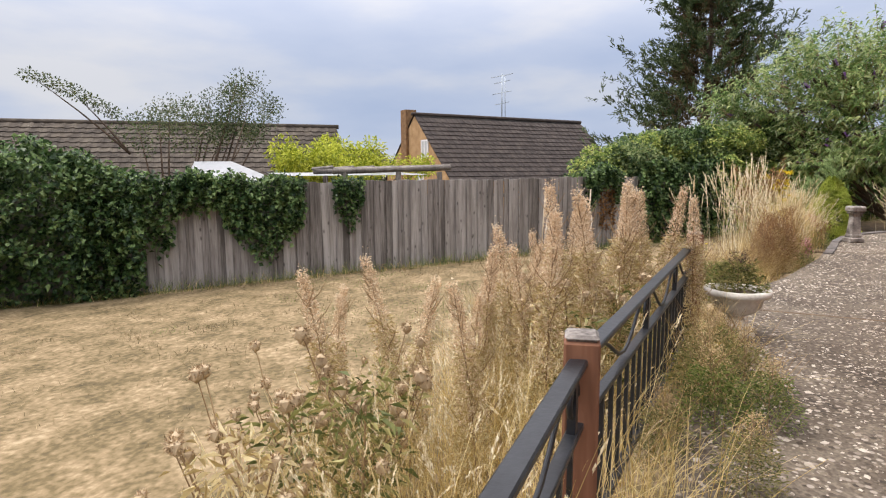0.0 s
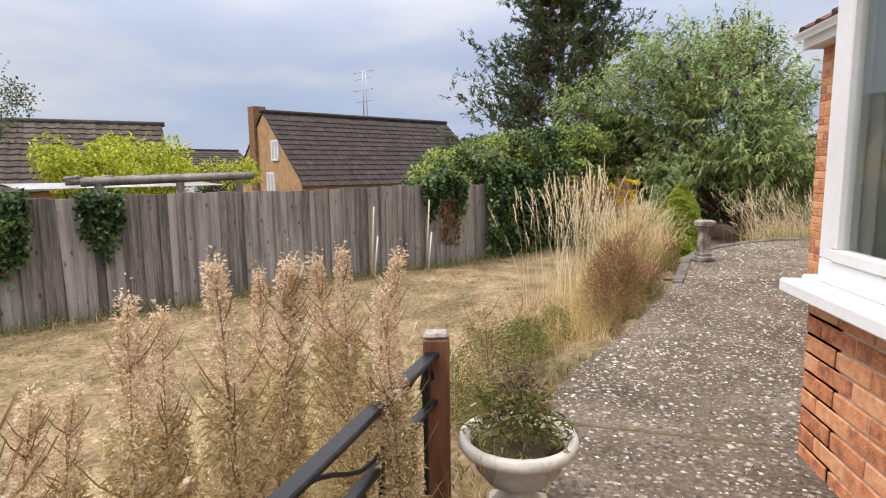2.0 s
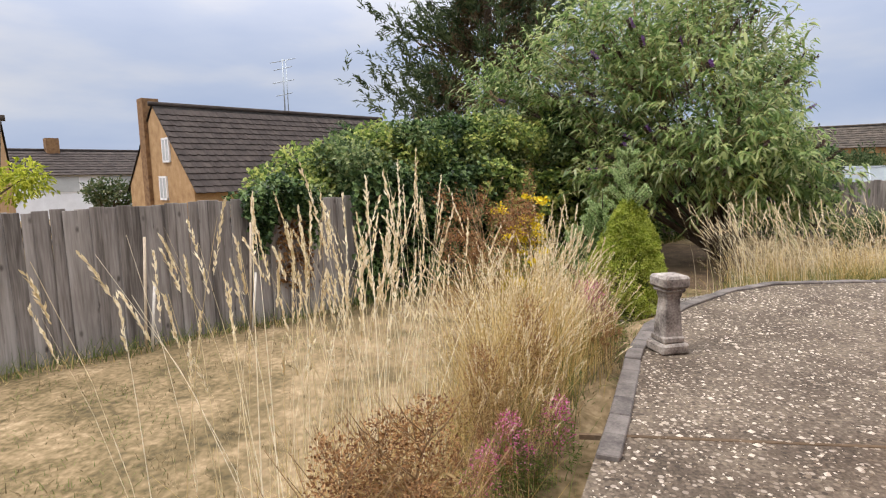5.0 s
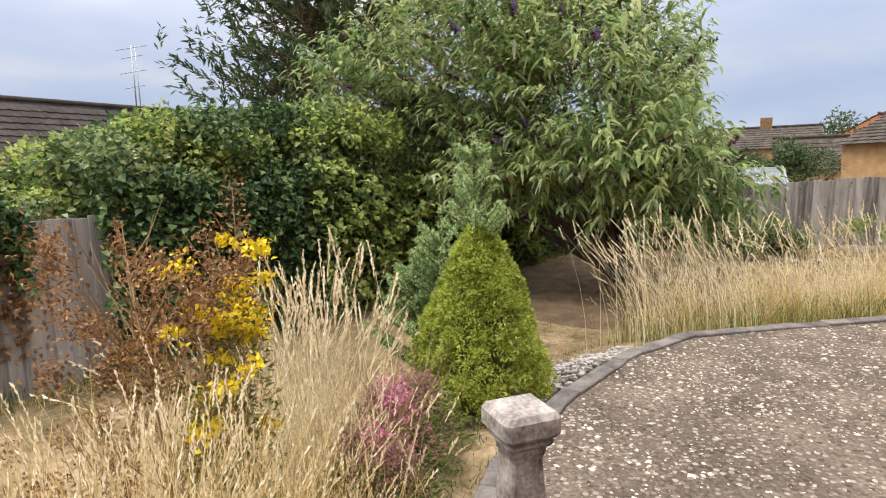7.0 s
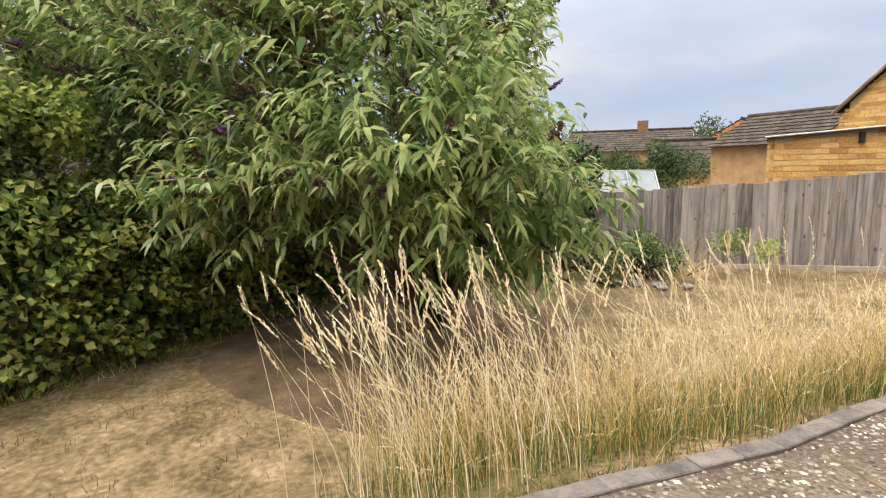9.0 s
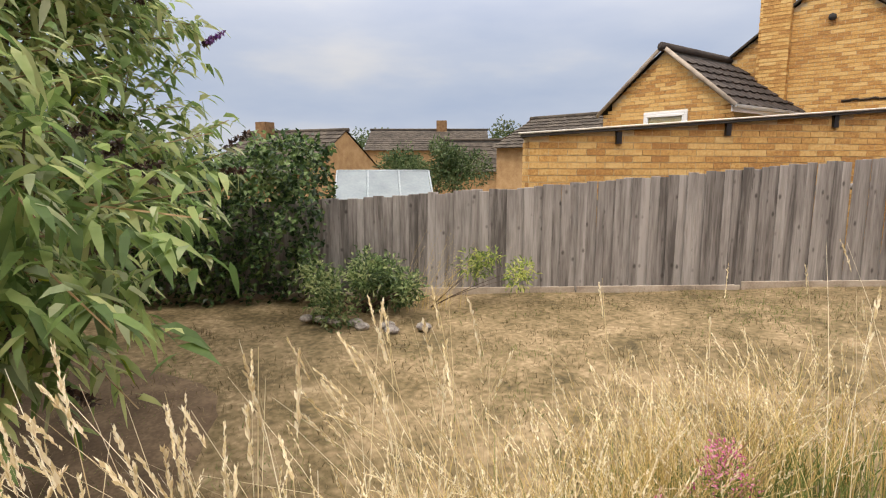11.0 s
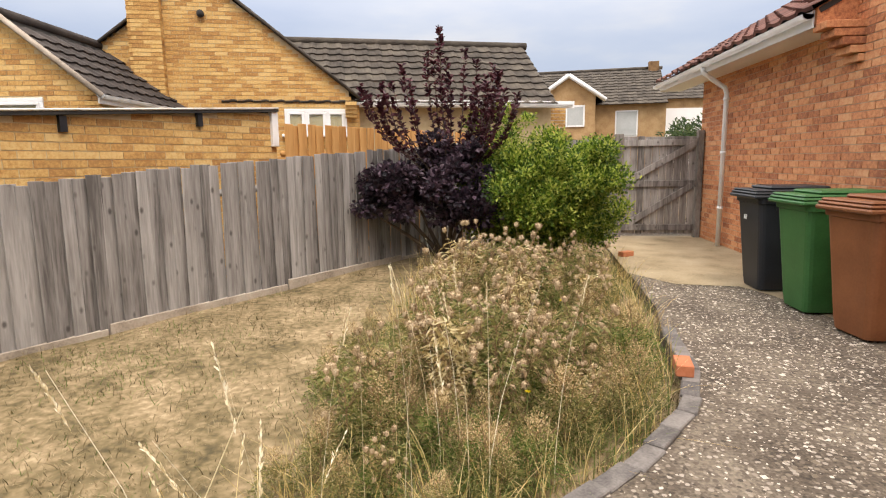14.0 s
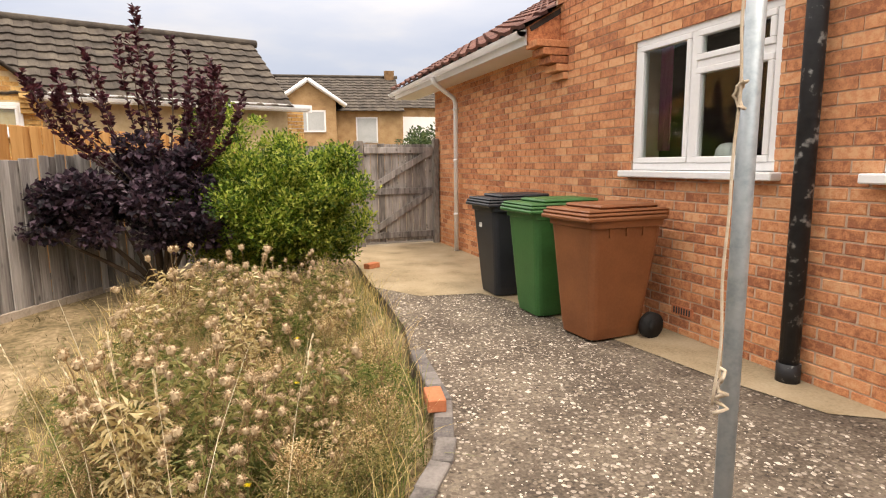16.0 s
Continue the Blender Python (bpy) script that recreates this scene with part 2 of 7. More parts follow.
M["bin_green"] = material("bin_green", [(0.026, 0.10, 0.026), (0.045, 0.15, 0.042)], 0.5, 4, 60, 0.08, spec=0.4)
M["bin_brown"] = material("bin_brown", [(0.17, 0.06, 0.022), (0.24, 0.09, 0.034)], 0.55, 4, 60, 0.08, spec=0.4)
M["rubber"] = material("rubber", [(0.008, 0.008, 0.008), (0.02, 0.02, 0.02)], 0.7, 20, 80, 0.1)
M["terracotta"] = material("loose_brick", [(0.4, 0.13, 0.06), (0.52, 0.2, 0.1)], 0.9, 10, 80, 0.4)
M["bark"] = material("bark", [(0.05, 0.035, 0.025), (0.12, 0.085, 0.06)], 0.95, 9, 50, 0.6, stretch=(1, 1, 0.3))
# near-black base colour puts the dimness of unlit rooms into their surfaces
M["room_shade"] = material("room_shade_colour", [(0.05, 0.05, 0.045), (0.08, 0.075, 0.07)], 0.9, 2, 20, 0)
M["curtain"] = material("green_curtain", [(0.66, 0.72, 0.66), (0.78, 0.82, 0.77)], 0.9, 3, 20, 0.1, stretch=(9, 9, 0.3))
M["pink"] = material("pink_cloth", [(0.45, 0.10, 0.25), (0.6, 0.2, 0.38)], 0.9, 4, 20, 0.1)
M["blind"] = material("grey_blind", [(0.35, 0.37, 0.37), (0.48, 0.5, 0.5)], 0.6, 2, 20, 0)
M["felt"] = material("roof_felt", [(0.03, 0.028, 0.027), (0.06, 0.055, 0.05)], 0.95, 6, 60, 0.3)
M["white_sheet"] = material("white_sheet", [(0.62, 0.64, 0.66), (0.75, 0.77, 0.8)], 0.6, 2, 20, 0.05)
M["grey_wood"] = material("grey_timber", [(0.10, 0.09, 0.08), (0.2, 0.18, 0.16), (0.3, 0.27, 0.24)], 0.9, 5, 40, 0.4, stretch=(1, 1, 0.3))
M["glass"] = glass_pane("window_glass")
M["greenhouse_glass"] = material("greenhouse_pane", [(0.27, 0.33, 0.36), (0.40, 0.46, 0.49)], 0.12, 2, 20, 0.02, spec=0.8)


def leafy(name, cols, trans=0.3, rough=0.55, isl=0.55):
    return material(name, cols, rough, 1.2, 9, 0, island=isl, trans=trans, spec=0.35)


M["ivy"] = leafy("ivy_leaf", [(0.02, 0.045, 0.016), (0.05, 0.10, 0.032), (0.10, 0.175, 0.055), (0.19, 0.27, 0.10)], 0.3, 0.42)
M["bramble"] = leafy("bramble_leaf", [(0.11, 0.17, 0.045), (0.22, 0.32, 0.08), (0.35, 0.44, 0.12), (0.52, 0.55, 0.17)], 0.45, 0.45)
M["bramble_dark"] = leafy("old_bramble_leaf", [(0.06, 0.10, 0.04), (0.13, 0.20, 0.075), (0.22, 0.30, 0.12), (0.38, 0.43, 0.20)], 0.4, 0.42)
M["buddleia"] = leafy("buddleia_leaf", [(0.11, 0.185, 0.06), (0.21, 0.315, 0.10), (0.33, 0.44, 0.16), (0.50, 0.55, 0.25)], 0.55, 0.45)
M["buddleia_pale"] = leafy("buddleia_pale_leaf", [(0.20, 0.26, 0.13), (0.34, 0.41, 0.22), (0.52, 0.56, 0.35)], 0.45)
M["weed_green"] = leafy("green_weed_leaf", [(0.09, 0.14, 0.03), (0.18, 0.25, 0.06), (0.32, 0.36, 0.11)], 0.35)
M["thistle"] = leafy("dry_thistle_head", [(0.24, 0.16, 0.085), (0.42, 0.30, 0.17), (0.58, 0.45, 0.29)], 0.25)
M["spent"] = leafy("spent_flower", [(0.03, 0.02, 0.018), (0.07, 0.045, 0.035), (0.11, 0.07, 0.05)], 0.1)
M["violet"] = leafy("violet_flower", [(0.2, 0.09, 0.3), (0.34, 0.17, 0.45)], 0.2)
M["dark_conifer"] = leafy("dark_conifer", [(0.035, 0.06, 0.025), (0.07, 0.105, 0.04), (0.13, 0.165, 0.07)], 0.25)
M["brown_conifer"] = leafy("browned_conifer", [(0.075, 0.055, 0.028), (0.14, 0.10, 0.05), (0.21, 0.155, 0.08)], 0.2)
M["spruce"] = leafy("spruce_needles", [(0.20, 0.31, 0.11), (0.36, 0.48, 0.20), (0.52, 0.62, 0.33)], 0.4)
M["dwarf"] = leafy("dwarf_conifer", [(0.25, 0.32, 0.045), (0.46, 0.53, 0.09), (0.64, 0.69, 0.19)], 0.5)
M["dwarf_core"] = leafy("dwarf_conifer_core", [(0.08, 0.11, 0.02), (0.15, 0.19, 0.035)], 0.0)
M["acacia"] = leafy("golden_leaf", [(0.22, 0.28, 0.02), (0.42, 0.46, 0.045), (0.6, 0.62, 0.09)], 0.35)
M["thin_tree"] = leafy("small_leaf", [(0.04, 0.07, 0.025), (0.08, 0.12, 0.045), (0.15, 0.16, 0.07)], 0.3)
M["bay"] = leafy("shrub_leaf", [(0.03, 0.06, 0.02), (0.06, 0.105, 0.035), (0.13, 0.17, 0.07)], 0.25)
M["privet"] = leafy("bright_shrub", [(0.05, 0.10, 0.012), (0.12, 0.20, 0.02), (0.24, 0.33, 0.035), (0.42, 0.46, 0.09)], 0.4)
M["purple"] = leafy("purple_leaf", [(0.012, 0.009, 0.014), (0.03, 0.018, 0.03), (0.06, 0.032, 0.05), (0.10, 0.065, 0.085)], 0.2)
M["purple_red"] = leafy("purple_red_leaf", [(0.03, 0.008, 0.014), (0.07, 0.016, 0.028), (0.11, 0.035, 0.045)], 0.2)
M["weed"] = leafy("weed_leaf", [(0.12, 0.14, 0.04), (0.25, 0.25, 0.08), (0.40, 0.36, 0.15)], 0.3)
M["weed_gold"] = leafy("gold_weed", [(0.42, 0.32, 0.14), (0.60, 0.49, 0.25), (0.74, 0.65, 0.40)], 0.35)
M["weed_dry"] = leafy("dry_weed", [(0.30, 0.20, 0.08), (0.50, 0.37, 0.18), (0.68, 0.54, 0.31)], 0.25)
M["seed"] = leafy("seed_fluff", [(0.58, 0.43, 0.28), (0.76, 0.61, 0.43), (0.88, 0.78, 0.61)], 0.45)
M["rust"] = leafy("rusty_seed_head", [(0.14, 0.065, 0.025), (0.27, 0.14, 0.055), (0.42, 0.25, 0.11)], 0.25)
M["yellow"] = leafy("yellow_flower", [(0.6, 0.45, 0.01), (0.8, 0.65, 0.02)], 0.25)
M["magenta"] = leafy("magenta_flower", [(0.45, 0.06, 0.22), (0.65, 0.16, 0.36), (0.72, 0.34, 0.48)], 0.3)
M["dull_pink"] = leafy("fading_flower", [(0.20, 0.10, 0.09), (0.34, 0.18, 0.16), (0.45, 0.27, 0.25)], 0.25)
M["stalk"] = leafy("weed_stalk", [(0.22, 0.14, 0.07), (0.36, 0.25, 0.13)], 0.0)

# ---- builders ----
RNG = np.random.default_rng(7)


def settle(before, dy=-0.55):
    """Sets what was built since 'before' against the south side of the garden."""
    for ob in [o for o in scene.objects if o not in before and o.parent is None]:
        ob.matrix_basis = Matrix.Translation((0, dy, 0)) @ ob.matrix_basis


def child(ob, parent):
    ob.parent = parent
    if parent is not None:
        ob.matrix_parent_inverse = parent.matrix_world.inverted() if parent.type != "EMPTY" else parent.matrix_basis.inverted()
    return ob


def thing(name, label, category, group="", at=(0, 0, 0)):
    e = new(name)
    e.location = at
    e.matrix_basis = Matrix.Translation(at)
    return tagged(e, label, category, group)


def part(name, bm, mat, parent=None, label="", smooth=False):
    me = bpy.data.meshes.new(name)
    bm.to_mesh(me)
    bm.free()
    me.materials.append(mat)
    if smooth:
        me.shade_smooth()
    ob = new(name, me)
    if parent:
        child(ob, parent)
    return tagged(ob, label) if label else ob


def bm_box(bm, lo, hi, m=None, bevel=0.0):
    r = bmesh.ops.create_cube(bm, size=1.0)
    vs = r["verts"]
    c = [(a + b) / 2 for a, b in zip(lo, hi)]
    s = [abs(b - a) for a, b in zip(lo, hi)]
    for v in vs:
        v.co = Vector((v.co.x * s[0] + c[0], v.co.y * s[1] + c[1], v.co.z * s[2] + c[2]))
    if bevel:
        es = list({e for v in vs for e in v.link_edges})
        vs = bmesh.ops.bevel(bm, geom=es, offset=bevel, segments=1, affect="EDGES")["verts"]
        vs = list({v for v in vs})
    if m is not None:
        bmesh.ops.transform(bm, matrix=m, verts=vs)
    return vs


def box(name, lo, hi, mat, parent=None, label="", m=None, bevel=0.0):
    bm = bmesh.new()
    bm_box(bm, lo, hi, None, bevel)
    if m is not None:
        bmesh.ops.transform(bm, matrix=m, verts=bm.verts)
    return part(name, bm, mat, parent, label)


def bm_tube(bm, pts, radii, sides=8, cap=True):
    pts = [Vector(p) for p in pts]
    rings = []
    for i, p in enumerate(pts):
        d = (pts[min(i + 1, len(pts) - 1)] - pts[max(i - 1, 0)]).normalized()
        a = d.cross(Vector((0.31, 0.95, 0.05)))
        if a.length < 0.1:
            a = d.cross(Vector((1, 0, 0)))
        a.normalize()
        b = d.cross(a)
        r = radii[i] if isinstance(radii, (list, tuple)) else radii
        rings.append([bm.verts.new(p + (a * math.cos(t) + b * math.sin(t)) * r) for t in [2 * math.pi * j / sides for j in range(sides)]])
    for r0, r1 in zip(rings, rings[1:]):
        for j in range(sides):
            bm.faces.new((r0[j], r0[(j + 1) % sides], r1[(j + 1) % sides], r1[j]))
    if cap:
        bm.faces.new(rings[0][::-1])
        bm.faces.new(rings[-1])


def tube(name, pts, radii, mat, parent=None, label="", sides=10):
    bm = bmesh.new()
    bm_tube(bm, pts, radii, sides)
    bmesh.ops.recalc_face_normals(bm, faces=bm.faces)
    return part(name, bm, mat, parent, label, smooth=True)


def lathe(name, profile, mat, parent=None, label="", sides=32, at=(0, 0, 0)):
    bm = bmesh.new()
    rings = [[bm.verts.new((at[0] + r * math.cos(2 * math.pi * j / sides), at[1] + r * math.sin(2 * math.pi * j / sides), at[2] + z))
              for j in range(sides)] for r, z in profile]
    for r0, r1 in zip(rings, rings[1:]):
        for j in range(sides):
            bm.faces.new((r0[j], r0[(j + 1) % sides], r1[(j + 1) % sides], r1[j]))
    bm.faces.new(rings[0][::-1])
    bm.faces.new(rings[-1])
    return part(name, bm, mat, parent, label, smooth=True)


def stuff_mesh(name, verts, faces, mat, parent=None, label="", category="", kind="", smooth=False):
    """Links many small pieces, given as arrays, as one mesh."""
    verts = np.asarray(verts, dtype=np.float32).reshape(-1, 3)
    faces = np.asarray(faces, dtype=np.int32)
    me = bpy.data.meshes.new(name)
    me.vertices.add(len(verts))
    me.vertices.foreach_set("co", verts.ravel())
    nf, w = faces.shape
    me.loops.add(nf * w)
    me.loops.foreach_set("vertex_index", faces.ravel())
    me.polygons.add(nf)
    me.polygons.foreach_set("loop_start", np.arange(0, nf * w, w, dtype=np.int32))
    me.polygons.foreach_set("loop_total", np.full(nf, w, dtype=np.int32))
    me.update(calc_edges=True)
    me.validate()
    me.materials.append(mat)
    if smooth:
        me.shade_smooth()
    else:
        me.shade_flat()
    ob = new(name, me)
    if parent:
        child(ob, parent)
    return tagged(ob, label, category, "", kind)


def unit(v):
    return v / np.maximum(np.linalg.norm(v, axis=-1, keepdims=True), 1e-6)


def leaf_arrays(pos, way, length, width, droop=0.15):
    """Leaves as folded blades of two quads: base, two sides, tip, along the direction 'way'."""
    n = len(pos)
    way = unit(way)
    ref = unit(RNG.normal(size=(n, 3)) * 0.55 + np.array([0.0, 0.0, 1.0]))
    side = unit(np.cross(way, ref))
    up = np.cross(side, way)
    L = np.asarray(length).reshape(-1, 1) * np.ones((n, 1))
    W = np.asarray(width).reshape(-1, 1) * np.ones((n, 1))
    mid = pos + way * L * 0.5
    tip = pos + way * L - up * L * droop
    v = np.stack([pos, mid + side * W / 2 + up * W * 0.2, tip, mid - side * W / 2 + up * W * 0.2], axis=1)
    base = np.arange(n)[:, None] * 4
    f = np.concatenate([base + np.array([[0, 1, 2]]), base + np.array([[0, 2, 3]])])
    return v.reshape(-1, 3), f


def leaves(name, pos, way, length, width, mat, parent=None, droop=0.15, kind="stuff", **tags):
    v, f = leaf_arrays(pos, way, length, width, droop)
    return stuff_mesh(name, v, f, mat, parent, kind=kind, **tags)


def lance_arrays(pos, way, length, width, droop=0.5):
    """Long pointed leaves that bend towards the ground: base, two pairs of side points, tip."""
    n = len(pos)
    way = unit(way)
    side = unit(np.cross(way, unit(RNG.normal(size=(n, 3)) * 0.45 + np.array([0.0, 0.0, 1.0]))))
    L = np.asarray(length).reshape(-1, 1) * np.ones((n, 1))
    W = np.asarray(width).reshape(-1, 1) * np.ones((n, 1)) / 2
    down = np.array([0.0, 0.0, -1.0]) * L * droop
    def at(t):
        return pos + way * L * t + down * t * t
    v = np.stack([pos, at(0.3) + side * W, at(0.3) - side * W, at(0.68) + side * W * 0.8, at(0.68) - side * W * 0.8, at(1.0)], axis=1)
    b = np.arange(n)[:, None] * 6
    f = np.concatenate([b + np.array([[0, 1, 2]]), b + np.array([[2, 1, 3]]), b + np.array([[2, 3, 4]]), b + np.array([[4, 3, 5]])])
    return v.reshape(-1, 3), f


def blade_arrays(base, tip, bend, width, seg=4, head=None):
    """Bent strips from base to tip; the middle is pushed by bend; head widens the last part."""
    n = len(base)
    t = np.linspace(0, 1, seg + 1)
    c = base[:, None, :] * (1 - t)[None, :, None] + tip[:, None, :] * t[None, :, None]
    c = c + bend[:, None, :] * (4 * t * (1 - t))[None, :, None]
    a = RNG.uniform(0, math.pi, n)
    side = np.stack([np.cos(a), np.sin(a), np.zeros(n)], axis=1)
    prof = 1 - 0.75 * t if head is None else np.interp(t, *head)
    w = np.asarray(width).reshape(-1, 1) * prof[None, :] / 2
    v = np.stack([c - side[:, None, :] * w[:, :, None], c + side[:, None, :] * w[:, :, None]], axis=2)
    b = (np.arange(n) * (seg + 1) * 2)[:, None, None] + (np.arange(seg) * 2)[None, :, None]
    f = b + np.array([[[0, 1, 3, 2]]])
    return v.reshape(-1, 3), f.reshape(-1, 4)


def boxes_arrays(centres, half, axes):
    """Many boxes: centres (n,3), half sizes (n,3) and one set of axes (3,3)."""
    n = len(centres)
    s = np.array([[x, y, z] for x in (-1, 1) for y in (-1, 1) for z in (-1, 1)], dtype=float)
    v = centres[:, None, :] + (s[None] * half[:, None, :]) @ axes
    q = np.array([[0, 1, 3, 2], [4, 6, 7, 5], [0, 4, 5, 1], [2, 3, 7, 6], [0, 2, 6, 4], [1, 5, 7, 3]])
    f = (np.arange(n) * 8)[:, None, None] + q[None]
    return v.reshape(-1, 3), f.reshape(-1, 4)


# ---- ground ----
PATIO = [(13, -5.35), (6.3, -5.15), (5.1, -4.95), (3.5, -4.6), (2.95, -4.4), (2.25, -4.03), (0.8, -3.42), (-0.12, -3.12), (-1.1, -2.82),
         (-1.75, -2.55), (-2.4, -2.1), (-3.05, -1.48), (-3.42, -0.88), (-3.52, -0.2), (-3.6, 0.7), (-3.8, 1.5), (-3.93, 2.5), (-3.79, 3.54),
         (-3.39, 4.2), (-2.75, 4.85), (-2.39, 5.39), (-2.2, 5.95), (-2.12, 6.65), (-1.95, 7.45), (-1.8, 9.45), (-1.7, 11.45), (-1.55, 12.85)]
EDGE = np.array(PATIO)
F1A, F1B = np.array((7.0, -18.4)), np.array((-10.65, 0.745))      # south-west fence line
F3A, F3B = np.array((-10.65, 0.745)), np.array((-3.45, 11.7))   # north-west fence line


def edge_dist(x, y):
    p = np.stack([x, y], -1)[..., None, :]
    a, b = EDGE[:-1], EDGE[1:]
    ab = b - a
    t = np.clip(((p - a) * ab).sum(-1) / (ab ** 2).sum(-1), 0, 1)
    return np.linalg.norm(p - a - t[..., None] * ab, axis=-1).min(-1)


def ground_z(x, y):
    x, y = np.asarray(x, float), np.asarray(y, float)
    lawn = -0.36 + 0.036 * np.clip(y, -20, 10)
    z = np.maximum(lawn, -0.04 - 0.33 * edge_dist(x, y))
    d1 = (F1B - F1A) / np.linalg.norm(F1B - F1A)
    s1 = (x - F1A[0]) * d1[1] * -1 + (y - F1A[1]) * d1[0]
    d3 = (F3B - F3A) / np.linalg.norm(F3B - F3A)
    s3 = (x - F3A[0]) * d3[1] * -1 + (y - F3A[1]) * d3[0]
    out = np.maximum(np.maximum(s1, 0), np.maximum(s3, 0) * 0.6)
    z = z - np.clip(out * 0.09, 0, 1.0)
    inside = (x > -0.3) & (y > -3.6) | (x > -1.6) & (y > -1.5)
    z = np.where(inside, -0.2, z)
    near = np.clip(1 - out, 0, 1)
    z = z + near * 0.018 * np.sin(x * 3.1 + 1.3 * np.sin(y * 1.9)) * np.cos(y * 2.7)
    return z


def inside_patio(x, y):
    poly = np.array(PATIO + [(14, 12.85), (14, -5.35)])
    r = np.zeros(np.shape(x), bool)
    for (x0, y0), (x1, y1) in zip(poly, np.roll(poly, -1, axis=0)):
        c = ((y0 > y) != (y1 > y))
        with np.errstate(divide="ignore", invalid="ignore"):
            r ^= c & (x < (x1 - x0) * (y - y0) / (y1 - y0 + 1e-12) + x0)
    return r


u = np.linspace(-1, 1, 261)
gx = -3 + 5.0 * np.sinh(6.4 * u)
gy = -1 + 5.0 * np.sinh(6.4 * u)
GX, GY = np.meshgrid(gx, gy, indexing="ij")
GZ = ground_z(GX, GY)
GZ = np.where(inside_patio(GX, GY), -0.2, GZ)
gi = np.arange(260)[:, None] * 261 + np.arange(260)[None, :]
stuff_mesh("ground", np.stack([GX, GY, GZ], -1), np.stack([gi, gi + 261, gi + 262, gi + 1], -1).reshape(-1, 4), M["lawn"],
           label="parched straw-coloured lawn sloping down to the fence", category="ground", kind="structure", smooth=True)

# patio: exposed aggregate slabs cast in bays, cut by joints across the walk
bm = bmesh.new()
top = [bm.verts.new((x, y, 0.0)) for x, y in PATIO] + [bm.verts.new((0.3, 12.85, 0)), bm.verts.new((0.3, -1.5, 0)), bm.verts.new((13, -1.5, 0))]
f = bm.faces.new(top)
r = bmesh.ops.extrude_face_region(bm, geom=[f])
bmesh.ops.translate(bm, verts=[v for v in r["geom"] if isinstance(v, bmesh.types.BMVert)], vec=(0, 0, -0.16))
bmesh.ops.recalc_face_normals(bm, faces=bm.faces)
patio = part("pavement", bm, M["aggregate"], label="worn exposed-aggregate concrete patio path wrapping round the house")
tagged(patio, category="pavement", kind="structure")
for a, b in (((0.12, -3.3), (0.18, -1.97)), ((3.76, -4.72), (3.9, -3.62)), ((7.4, -5.1), (7.4, -3.65)), ((-3.45, 0.88), (0, 0.7)), ((-3.3, 4.05), (0, 3.9))):
    d = Vector((b[0] - a[0], b[1] - a[1], 0))
    mm = Matrix.Translation((a[0], a[1], 0)) @ Matrix.Rotation(math.atan2(d.y, d.x), 4, "Z")
    box("joint", (0, -0.011, -0.02), (d.length, 0.011, 0.003), M["soil"], patio, "dark earth-filled joint", mm)
# later sandy concrete strip by the gate and along the wall
bm = bmesh.new()
pts = [(a, b - 0.55) for a, b in [(-1.62, 12.9), (-1.7, 11.8), (-1.85, 9.6), (-1.5, 9.0), (-0.9, 8.9), (-0.75, 8.5), (-0.5, 6.6), (-0.45, 6.2), (-0.3, 5.6), (-0.01, 5.4), (-0.01, 12.9)]]
vs = [bm.verts.new((x, y, 0.006)) for x, y in pts]
bm.faces.new(vs)
bmesh.ops.recalc_face_normals(bm, faces=bm.faces)
tagged(part("sandy_strip", bm, M["sandy"], patio, "sandy buff concrete by the gate and wall"))
# aggregate stones
N = 80000
px = RNG.uniform(-4, 9.5, N * 3)
py = RNG.uniform(-5.4, 9.0, N * 3)
keep = inside_patio(px, py) & ~((px > 0) & (py > -1.97)) & ~((px > 3.9) & (py > -3.65)) & ~((px > -0.7) & (py > 4.9) & (RNG.uniform(0, 1, N * 3) < 0.9)) & (edge_dist(px, py) > 0.03)
lump = np.sin(px * 2.3 + np.sin(py * 1.7) * 2) * np.cos(py * 2.1 + np.sin(px * 1.3))
keep &= RNG.uniform(0, 1, N * 3) < 0.7 + 0.35 * lump
px, py = px[keep][:N], py[keep][:N]
sz = np.clip(RNG.lognormal(-5.05, 0.5, len(px)), 0.003, 0.022)
octv = np.array([[1, 0, 0], [0, 1, 0], [-1, 0, 0], [0, -1, 0], [0, 0, 0.45]])
ang = RNG.uniform(0, 6.28, len(px))
ca, sa = np.cos(ang), np.sin(ang)
asp = RNG.uniform(0.5, 1.0, len(px))
ox, oy = octv[None, :, 0] * sz[:, None], octv[None, :, 1] * (sz * asp)[:, None]
sv = np.stack([px[:, None] + ox * ca[:, None] - oy * sa[:, None], py[:, None] + ox * sa[:, None] + oy * ca[:, None],
               0.0 + octv[None, :, 2] * sz[:, None] * np.ones((len(px), 1))], -1)
sf = (np.arange(len(px)) * 5)[:, None, None] + np.array([[[0, 1, 4], [1, 2, 4], [2, 3, 4], [3, 0, 4]]])
stuff_mesh("aggregate_stone", sv, sf.reshape(-1, 3), M["pebble"], patio, kind="stuff")

